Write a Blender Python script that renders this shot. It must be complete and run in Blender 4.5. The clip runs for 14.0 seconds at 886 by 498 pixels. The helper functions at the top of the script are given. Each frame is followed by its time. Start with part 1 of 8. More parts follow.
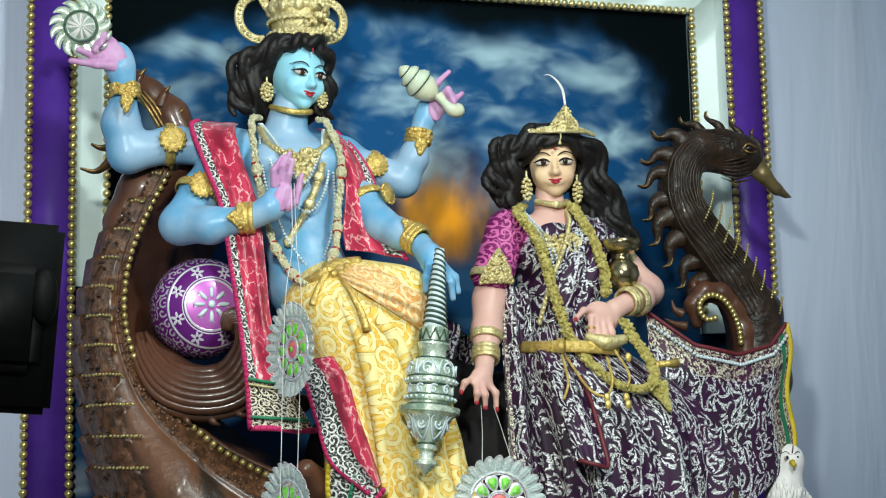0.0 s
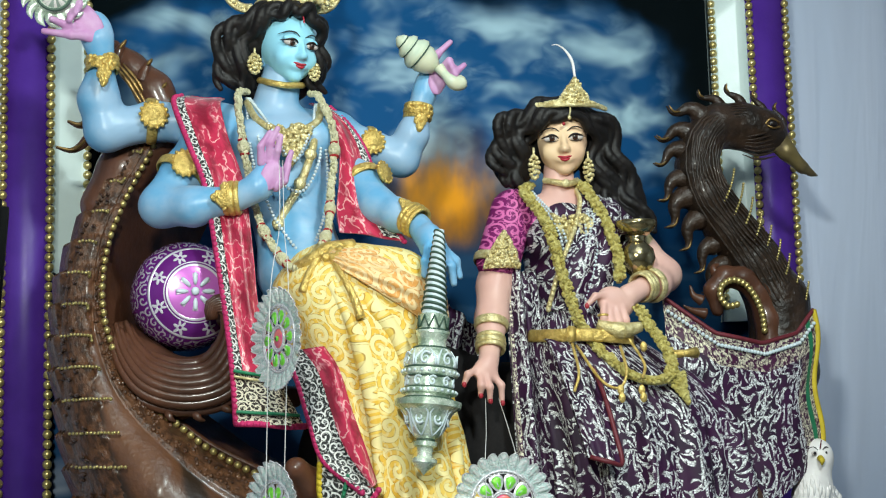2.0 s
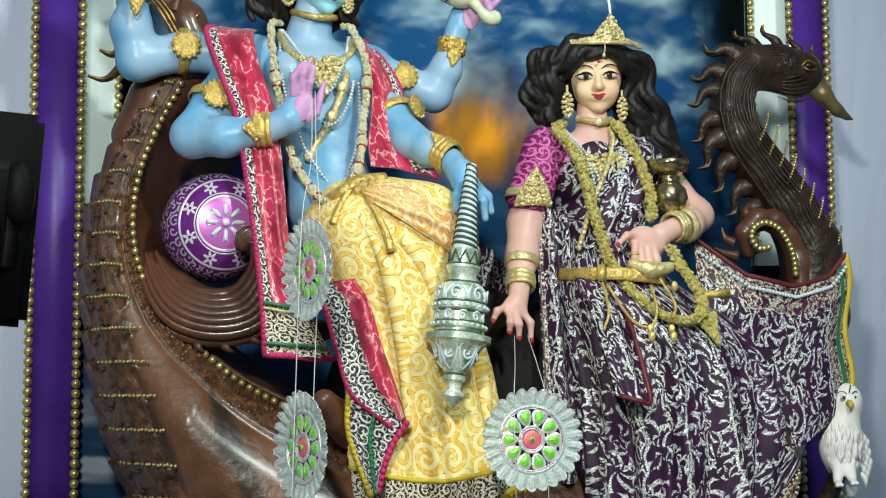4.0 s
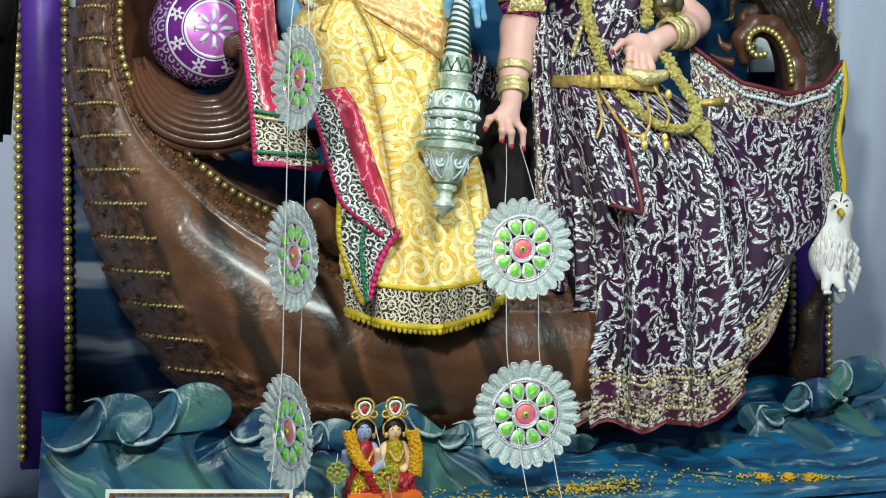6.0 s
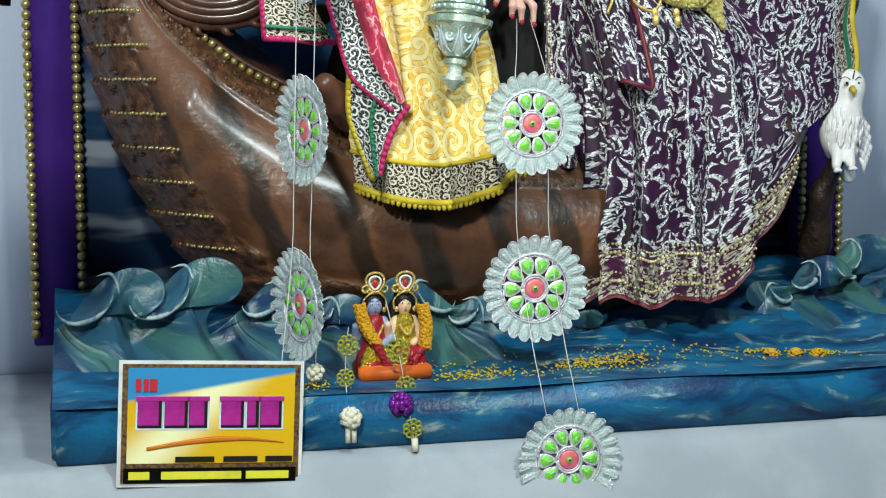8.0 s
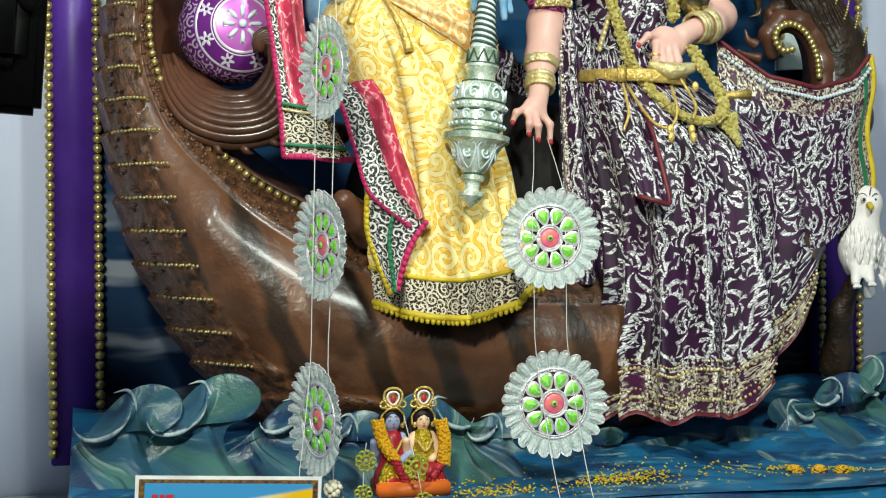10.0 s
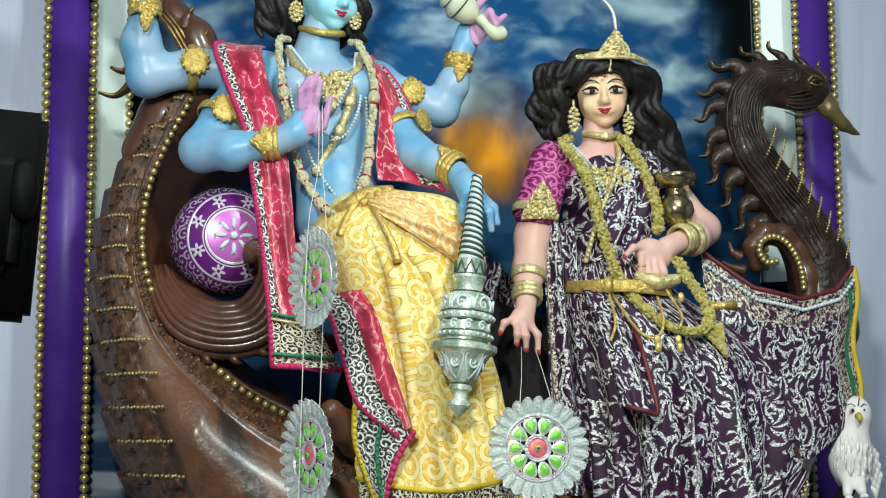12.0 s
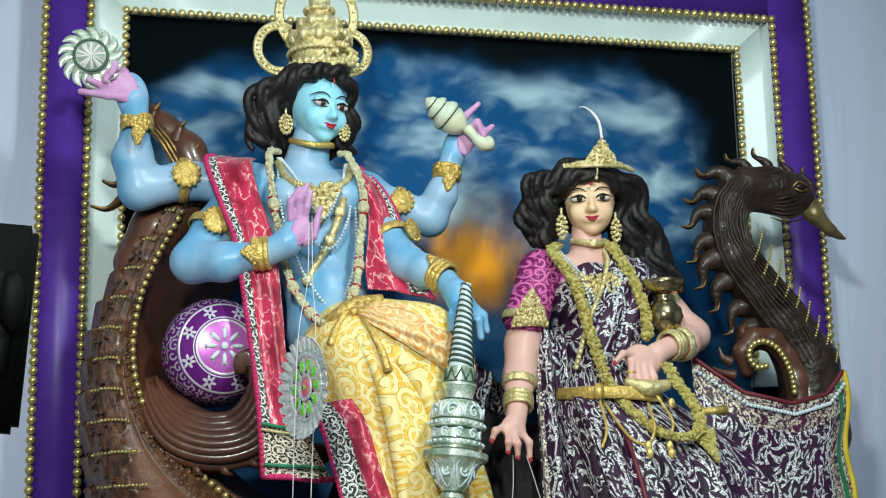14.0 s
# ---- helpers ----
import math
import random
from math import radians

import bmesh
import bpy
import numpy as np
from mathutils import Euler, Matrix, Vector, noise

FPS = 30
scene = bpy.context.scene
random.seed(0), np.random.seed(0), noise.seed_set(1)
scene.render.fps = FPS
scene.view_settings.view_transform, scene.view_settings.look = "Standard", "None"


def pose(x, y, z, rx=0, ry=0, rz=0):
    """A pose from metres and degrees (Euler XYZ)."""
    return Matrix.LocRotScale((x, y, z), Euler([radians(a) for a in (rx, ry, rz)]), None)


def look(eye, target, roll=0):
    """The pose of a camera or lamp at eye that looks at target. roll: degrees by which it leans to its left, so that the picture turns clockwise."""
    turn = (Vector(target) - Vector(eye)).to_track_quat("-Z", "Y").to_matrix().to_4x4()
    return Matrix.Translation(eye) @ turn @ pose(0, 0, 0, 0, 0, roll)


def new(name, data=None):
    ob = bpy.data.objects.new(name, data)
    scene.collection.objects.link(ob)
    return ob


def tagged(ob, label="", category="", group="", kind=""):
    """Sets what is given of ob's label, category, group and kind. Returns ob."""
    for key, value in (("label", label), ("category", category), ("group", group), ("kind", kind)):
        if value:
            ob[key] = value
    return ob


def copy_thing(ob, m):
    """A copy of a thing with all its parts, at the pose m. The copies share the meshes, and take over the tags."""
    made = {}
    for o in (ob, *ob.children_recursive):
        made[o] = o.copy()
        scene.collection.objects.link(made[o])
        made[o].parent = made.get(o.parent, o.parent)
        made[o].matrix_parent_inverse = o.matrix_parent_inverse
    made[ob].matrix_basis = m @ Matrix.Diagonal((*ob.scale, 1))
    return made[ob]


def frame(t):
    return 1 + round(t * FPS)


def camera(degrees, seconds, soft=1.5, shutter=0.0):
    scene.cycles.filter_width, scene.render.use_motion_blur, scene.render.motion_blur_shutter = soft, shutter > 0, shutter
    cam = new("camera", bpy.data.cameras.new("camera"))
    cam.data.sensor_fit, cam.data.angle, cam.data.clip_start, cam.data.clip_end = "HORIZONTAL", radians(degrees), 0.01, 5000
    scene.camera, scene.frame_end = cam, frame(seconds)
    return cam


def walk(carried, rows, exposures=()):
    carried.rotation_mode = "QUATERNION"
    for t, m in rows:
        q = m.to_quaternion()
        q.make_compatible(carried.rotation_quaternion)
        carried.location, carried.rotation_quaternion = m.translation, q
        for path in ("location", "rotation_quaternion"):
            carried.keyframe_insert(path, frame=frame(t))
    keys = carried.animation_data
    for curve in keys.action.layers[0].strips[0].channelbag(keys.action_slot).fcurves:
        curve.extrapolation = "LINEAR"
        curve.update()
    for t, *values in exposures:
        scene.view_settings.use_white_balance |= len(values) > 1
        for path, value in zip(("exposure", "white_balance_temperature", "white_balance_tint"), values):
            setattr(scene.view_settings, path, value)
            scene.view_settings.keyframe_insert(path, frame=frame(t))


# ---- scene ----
cam = camera(33.2, 14.0, soft=1.15)
PATH = [
    (0, (-1.259, -4.624, 0.893), (-0.716, -2.719, 1.172), -1.3),
    (0.5, (-1.216, -4.542, 0.903), (-0.707, -2.639, 1.244), -1.6),
    (1, (-1.176, -4.459, 0.895), (-0.672, -2.562, 1.279), -1.8),
    (1.5, (-1.144, -4.364, 0.901), (-0.637, -2.458, 1.23), -1.4),
    (2, (-1.134, -4.355, 0.9), (-0.615, -2.442, 1.172), -1.5),
    (2.2, (-1.139, -4.344, 0.903), (-0.607, -2.434, 1.167), -1.4),
    (4.5, (-1.151, -4.326, 0.853), (-0.673, -2.394, 1.047), -0.4),
    (5, (-1.136, -4.329, 0.874), (-0.671, -2.391, 1.034), -0.8),
    (5.5, (-1.139, -4.314, 0.872), (-0.643, -2.377, 0.922), -0.4),
    (6, (-1.135, -4.314, 0.891), (-0.638, -2.377, 0.826), -0.2),
    (6.5, (-1.135, -4.315, 0.871), (-0.643, -2.381, 0.73), -0.8),
    (7, (-1.137, -4.312, 0.866), (-0.654, -2.381, 0.673), -0.8),
    (7.2, (-1.13, -4.32, 0.869), (-0.648, -2.39, 0.658), -0.5),
    (9.5, (-1.151, -4.324, 0.781), (-0.674, -2.385, 0.654), -0.3),
    (10, (-1.131, -4.327, 0.8), (-0.674, -2.38, 0.773), -0.5),
    (10.5, (-1.133, -4.337, 0.798), (-0.664, -2.394, 0.862), -0.8),
    (11, (-1.126, -4.339, 0.791), (-0.648, -2.403, 0.941), -0.7),
    (11.5, (-1.127, -4.341, 0.793), (-0.652, -2.409, 1.0), -0.7),
    (12, (-1.122, -4.346, 0.786), (-0.658, -2.419, 1.047), -0.5),
    (12.5, (-1.12, -4.345, 0.784), (-0.66, -2.421, 1.079), -0.8),
    (13, (-1.117, -4.355, 0.785), (-0.66, -2.436, 1.117), -1.0),
    (13.5, (-1.111, -4.363, 0.778), (-0.652, -2.453, 1.153), -1.2),
    (14, (-1.113, -4.369, 0.776), (-0.646, -2.467, 1.184), -1.2),
]
walk(cam, [(t, look(eye, target, roll)) for t, eye, target, roll in PATH],
     [(0.0, -0.44, 6500, 10), (2.0, -0.42, 6500, 10), (5.0, -0.42, 6700, 10), (6.0, -0.28, 6450, 10), (7.0, -0.24, 6250, 10), (9.5, -0.18, 6750, 10),
      (10.5, -0.20, 7050, 10), (11.5, -0.34, 6850, 10), (12.5, -0.44, 6450, 10), (14.0, -0.45, 6400, 10)])

# ---- light ----
world = bpy.data.worlds.new("world")
scene.world = world
world.use_nodes = True
world.node_tree.nodes["Background"].inputs[0].default_value = (0.55, 0.65, 0.9, 1)
world.node_tree.nodes["Background"].inputs[1].default_value = 0.04
scene.view_settings.exposure = -0.45


def area_lamp(name, eye, target, size, watts, colour):
    data = bpy.data.lights.new(name, "AREA")
    data.shape, data.size, data.energy, data.color = "DISK", size, watts, colour
    ob = new(name, data)
    ob.matrix_world = look(eye, target)
    return ob


area_lamp("floodlight_beam", (-1.55, -4.2, 2.30), (-0.3, -0.4, 1.1), 0.30, 132, (0.93, 1.0, 0.92))
area_lamp("spot_beam", (0.35, -3.4, 3.15), (-0.3, -0.4, 1.5), 0.35, 88, (0.87, 1.0, 0.97))
# unseen fill added overhead for soft ambient light; no fitting is known there
area_lamp("overhead_fill", (0.3, -2.2, 3.38), (0.3, -2.2, 0), 1.6, 11, (0.82, 0.95, 1.0))


# ---- mesh tools ----
class Mesh:
    """Vertices, faces, texture places and slots of one mesh."""

    def __init__(self):
        self.v, self.f, self.m, self.uv, self.n, self.flat = [], [], [], [], 0, []

    def add(self, piece, slot=0, flat=False):
        v, f = np.asarray(piece[0], float), piece[1]
        uv = piece[2] if len(piece) > 2 and piece[2] is not None else v[:, [0, 2]]
        self.v.append(v)
        self.uv.append(np.asarray(uv, float))
        self.f += [tuple(int(i) + self.n for i in q) for q in f]
        self.m += list(slot) if isinstance(slot, (list, tuple, np.ndarray)) else [slot] * len(f)
        self.flat += [flat] * len(f)
        self.n += len(v)
        return self

    def bounds(self):
        v = np.concatenate(self.v)
        return v.min(0), v.max(0)

    def data(self, name, mats, origin=(0, 0, 0)):
        v = np.concatenate(self.v)
        uv = np.concatenate(self.uv)
        me = bpy.data.meshes.new(name)
        me.from_pydata((v - np.asarray(origin)).tolist(), [], self.f)
        for m in mats:
            me.materials.append(m)
        me.polygons.foreach_set("material_index", np.array(self.m, np.int32))
        me.polygons.foreach_set("use_smooth", ~np.array(self.flat, bool))
        loops = np.empty(len(me.loops), np.int32)
        me.loops.foreach_get("vertex_index", loops)
        layer = me.uv_layers.new(name="UVMap")
        layer.data.foreach_set("uv", uv[loops].astype(np.float32).ravel())
        me.update()
        return me


def curve(pts, n=40):
    """A smooth line through the points (Catmull-Rom), evenly spaced."""
    p = np.asarray(pts, float)
    q = np.vstack([2 * p[0] - p[1], p, 2 * p[-1] - p[-2]])
    out = []
    for i in range(1, len(q) - 2):
        for t in np.linspace(0, 1, 16, endpoint=False):
            a, b, c, d = q[i - 1], q[i], q[i + 1], q[i + 2]
            out.append(0.5 * (2 * b + (c - a) * t + (2 * a - 5 * b + 4 * c - d) * t * t + (3 * b - a - 3 * c + d) * t ** 3))
    out = np.array(out + [q[-2]])
    s = np.concatenate([[0], np.cumsum(np.linalg.norm(np.diff(out, axis=0), axis=1))])
    w = np.linspace(0, s[-1], n)
    return np.stack([np.interp(w, s, out[:, k]) for k in range(out.shape[1])], 1)


def grid_faces(nu, nv, closed=False):
    f = []
    for i in range(nu - 1 if not closed else nu):
        for j in range(nv - 1):
            a, b = i * nv + j, ((i + 1) % nu) * nv + j
            f.append((a, b, b + 1, a + 1))
    return f


def tube(path, r, n=8, squash=(1, 1), side=(0, -1, 0)):
    """A round or flattened bar along a path; r: one radius or one for each point."""
    p = np.asarray(path, float)
    r = np.full(len(p), r, float) if np.isscalar(r) else np.interp(np.linspace(0, 1, len(p)), np.linspace(0, 1, len(r)), r)
    t = np.gradient(p, axis=0)
    t /= np.linalg.norm(t, axis=1)[:, None] + 1e-9
    s = np.asarray(side, float)
    b = np.cross(t, s)
    b /= np.linalg.norm(b, axis=1)[:, None] + 1e-9
    c = np.cross(b, t)
    a = np.linspace(0, 2 * np.pi, n, endpoint=False)
    v = p[:, None] + r[:, None, None] * (np.cos(a)[None, :, None] * b[:, None] * squash[0] + np.sin(a)[None, :, None] * c[:, None] * squash[1])
    length = np.concatenate([[0], np.cumsum(np.linalg.norm(np.diff(p, axis=0), axis=1))])
    uv = np.stack(np.broadcast_arrays(length[:, None], (a / np.pi - 0.5)[None] * r.mean()), -1).reshape(-1, 2)
    v = v.reshape(-1, 3)
    f = []
    for i in range(len(p) - 1):
        for j in range(n):
            k = (j + 1) % n
            f.append((i * n + j, i * n + k, (i + 1) * n + k, (i + 1) * n + j))
    f += [tuple(range(n)[::-1]), tuple((len(p) - 1) * n + j for j in range(n))]
    return v, f, uv


def ball(c, r, nu=12, nv=8, m=None):
    r = np.full(3, r, float) if np.isscalar(r) else np.asarray(r, float)
    v = [(0, 0, 1)]
    for j in range(1, nv):
        for i in range(nu):
            a, b = 2 * np.pi * i / nu, np.pi * j / nv
            v.append((np.sin(b) * np.cos(a), np.sin(b) * np.sin(a), np.cos(b)))
    v.append((0, 0, -1))
    v = np.array(v) * r
    if m is not None:
        v = v @ np.array(m.to_3x3()).T
    f = [(0, 1 + i, 1 + (i + 1) % nu) for i in range(nu)]
    for j in range(nv - 2):
        for i in range(nu):
            a, b = 1 + j * nu + i, 1 + j * nu + (i + 1) % nu
            f.append((a, a + nu, b + nu, b))
    e = len(v) - 1
    f += [(e, e - nu + (i + 1) % nu, e - nu + i) for i in range(nu)]
    return v + np.asarray(c, float), f


def lathe(profile, n=24, m=None, squash=1.0):
    """A turned shape: profile of (radius, height)."""
    p = np.asarray(profile, float)
    a = np.linspace(0, 2 * np.pi, n, endpoint=False)
    v = np.stack([np.cos(a)[:, None] * p[None, :, 0], np.sin(a)[:, None] * p[None, :, 0] * squash, np.broadcast_to(p[None, :, 1], (n, len(p)))], -1).reshape(-1, 3)
    uv = np.stack([np.repeat(a * p[:, 0].max(), len(p)), np.tile(p[:, 1], n)], 1)
    f = grid_faces(n, len(p), True)
    f += [tuple(i * len(p) for i in range(n))[::-1], tuple(i * len(p) + len(p) - 1 for i in range(n))]
    if m is not None:
        v = v @ np.array(m.to_3x3()).T + np.array(m.translation)
    return v, f, uv


def block(c, size, bevel=0.004, m=None):
    """A box with its edges taken off."""
    bm = bmesh.new()
    bmesh.ops.create_cube(bm, size=1)
    for v in bm.verts:
        v.co = Vector((v.co.x * size[0], v.co.y * size[1], v.co.z * size[2]))
    if bevel:
        bmesh.ops.bevel(bm, geom=bm.edges[:], offset=bevel, segments=2, affect="EDGES")
    v = np.array([tuple(w.co) for w in bm.verts])
    bm.verts.index_update()
    f = [tuple(w.index for w in q.verts) for q in bm.faces]
    bm.free()
    if m is not None:
        v = v @ np.array(m.to_3x3()).T
    return v + np.asarray(c, float), f


def sheet(fn, nu, nv, thick=0.0):
    """A surface from fn(u, v); with a thickness it is closed at the back."""
    u, v = np.meshgrid(np.linspace(0, 1, nu), np.linspace(0, 1, nv), indexing="ij")
    p = np.stack(np.broadcast_arrays(*fn(u, v)), -1)
    du = np.linalg.norm(np.diff(p, axis=0), axis=2).mean(1)
    dv = np.linalg.norm(np.diff(p, axis=1), axis=2).mean(0)
    uv = np.stack(np.meshgrid(np.concatenate([[0], np.cumsum(du)]), np.concatenate([[0], np.cumsum(dv)]), indexing="ij"), -1).reshape(-1, 2)
    f = grid_faces(nu, nv)
    a = p.reshape(-1, 3)
    if thick:
        back = a + np.array((0, thick, 0))
        k = len(a)
        g = [tuple(i + k for i in q[::-1]) for q in f]
        rim = [i * nv for i in range(nu)] + [(nu - 1) * nv + j for j in range(1, nv)] + [i * nv + nv - 1 for i in range(nu - 2, -1, -1)] + list(range(nv - 2, 0, -1))
        g += [(rim[i], rim[(i + 1) % len(rim)], rim[(i + 1) % len(rim)] + k, rim[i] + k) for i in range(len(rim))]
        return np.vstack([a, back]), f + g, np.vstack([uv, uv])
    return a, f, uv


def rings(levels, folds=None, nu=96, nv=60):
    """A stack of ovals: levels of (z, cx, cy, rx, ry), closed above and below; folds(a, v) pushes the skin out."""
    q = curve(levels, nv)
    a = np.linspace(0, 2 * np.pi, nu, endpoint=False)
    aa, vv = np.meshgrid(a, np.linspace(0, 1, nv), indexing="ij")
    push = folds(aa, vv) if folds else 0 * aa
    x = q[None, :, 1] + np.sin(aa) * (q[None, :, 3] + push)
    y = q[None, :, 2] - np.cos(aa) * (q[None, :, 4] + push)
    z = np.broadcast_to(q[None, :, 0], x.shape)
    v = np.stack([x, y, z], -1).reshape(-1, 3)
    uv = np.stack([np.where(aa > np.pi, aa - 2 * np.pi, aa) * q[:, 3].mean() * 1.15, z], -1).reshape(-1, 2)
    f = grid_faces(nu, nv, True)
    return v, f + [tuple(i * nv for i in range(nu)), tuple(i * nv + nv - 1 for i in range(nu))[::-1]], uv


def cone(a, b, ra, rb):
    return ("cone", np.array(a, float), np.array(b, float), ra, rb)


def egg(c, r, m=None):
    return ("egg", np.array(c, float), np.array(r, float), None if m is None else np.array(m.to_3x3()))


def chain(pts, r):
    """Cones joined through the points."""
    r = [r] * len(pts) if np.isscalar(r) else r
    return [cone(pts[i], pts[i + 1], r[i], r[i + 1]) for i in range(len(pts) - 1)]


def blend(prims, h=0.008, k=0.02):
    """One skin over cones and eggs that melt into one another."""
    lo, hi = np.full(3, 1e9), np.full(3, -1e9)
    for p in prims:
        if p[0] == "cone":
            e = [(p[1], p[3]), (p[2], p[4])]
        else:
            e = [(p[1], p[2].max())]
        for c, r in e:
            lo, hi = np.minimum(lo, c - r), np.maximum(hi, c + r)
    lo, hi = lo - 3 * h, hi + 3 * h
    n = np.ceil((hi - lo) / h).astype(int) + 1
    ax = [lo[i] + h * np.arange(n[i]) for i in range(3)]
    d = np.full(n, 9.0, np.float32)
    for p in prims:
        if p[0] == "cone":
            l, g = np.minimum(p[1] - p[3], p[2] - p[4]), np.maximum(p[1] + p[3], p[2] + p[4])
        else:
            l, g = p[1] - p[2].max(), p[1] + p[2].max()
        i0 = np.clip(((l - lo - 3 * k - 2 * h) / h).astype(int), 0, n - 1)
        i1 = np.clip(((g - lo + 3 * k + 2 * h) / h).astype(int) + 2, 1, n)
        s = tuple(slice(i0[i], i1[i]) for i in range(3))
        x, y, z = np.meshgrid(ax[0][s[0]], ax[1][s[1]], ax[2][s[2]], indexing="ij", sparse=True)
        if p[0] == "cone":
            ba = p[2] - p[1]
            t = np.clip(((x - p[1][0]) * ba[0] + (y - p[1][1]) * ba[1] + (z - p[1][2]) * ba[2]) / (ba @ ba + 1e-12), 0, 1)
            e = np.sqrt((x - p[1][0] - t * ba[0]) ** 2 + (y - p[1][1] - t * ba[1]) ** 2 + (z - p[1][2] - t * ba[2]) ** 2) - (p[3] + t * (p[4] - p[3]))
        else:
            q = np.stack(np.broadcast_arrays(x - p[1][0], y - p[1][1], z - p[1][2]), -1)
            if p[3] is not None:
                q = q @ p[3]
            e = (np.sqrt(((q / p[2]) ** 2).sum(-1)) - 1) * p[2].min()
        old = d[s]
        m = np.clip(0.5 + 0.5 * (old - e) / k, 0, 1)
        d[s] = old * (1 - m) + e * m - k * m * (1 - m)
    inside = d < 0
    cells = np.zeros(n - 1, bool)
    total = np.zeros((*(n - 1), 3), np.float32)
    count = np.zeros(n - 1, np.float32)
    size = n - 1
    for i in range(3):
        for o1 in (0, 1):
            for o2 in (0, 1):
                a, b = [0, 0, 0], [0, 0, 0]
                j, l = [q for q in range(3) if q != i]
                a[j], a[l], b[j], b[l], b[i] = o1, o2, o1, o2, 1
                sa = tuple(slice(a[q], a[q] + size[q]) for q in range(3))
                sb = tuple(slice(b[q], b[q] + size[q]) for q in range(3))
                x = inside[sa] != inside[sb]
                t = np.where(x, d[sa] / np.where(x, d[sa] - d[sb], 1), 0)
                total[..., i] += np.where(x, t, 0)
                total[..., j] += x * o1
                total[..., l] += x * o2
                count += x
                cells |= x
    idx = np.full(size, -1, np.int64)
    where = np.argwhere(cells)
    idx[cells] = np.arange(len(where))
    v = lo + h * (where + total[cells] / count[cells][:, None])
    faces = []
    for i in range(3):
        j, l = (i + 1) % 3, (i + 2) % 3
        sa = [slice(1, size[q]) for q in range(3)]
        sb = list(sa)
        sa[i], sb[i] = slice(0, size[i]), slice(1, size[i] + 1)
        x = inside[tuple(sa)] != inside[tuple(sb)]
        flip = inside[tuple(sa)][x]
        base = np.argwhere(x) + np.array([1 if q != i else 0 for q in range(3)])
        ej, el = np.eye(3, dtype=int)[j], np.eye(3, dtype=int)[l]
        q = np.stack([idx[tuple((base - o).T)] for o in (ej * 0, ej, ej + el, el)], 1)
        q[~flip] = q[~flip][:, ::-1]
        faces.append(q)
    return v, np.concatenate(faces).tolist()


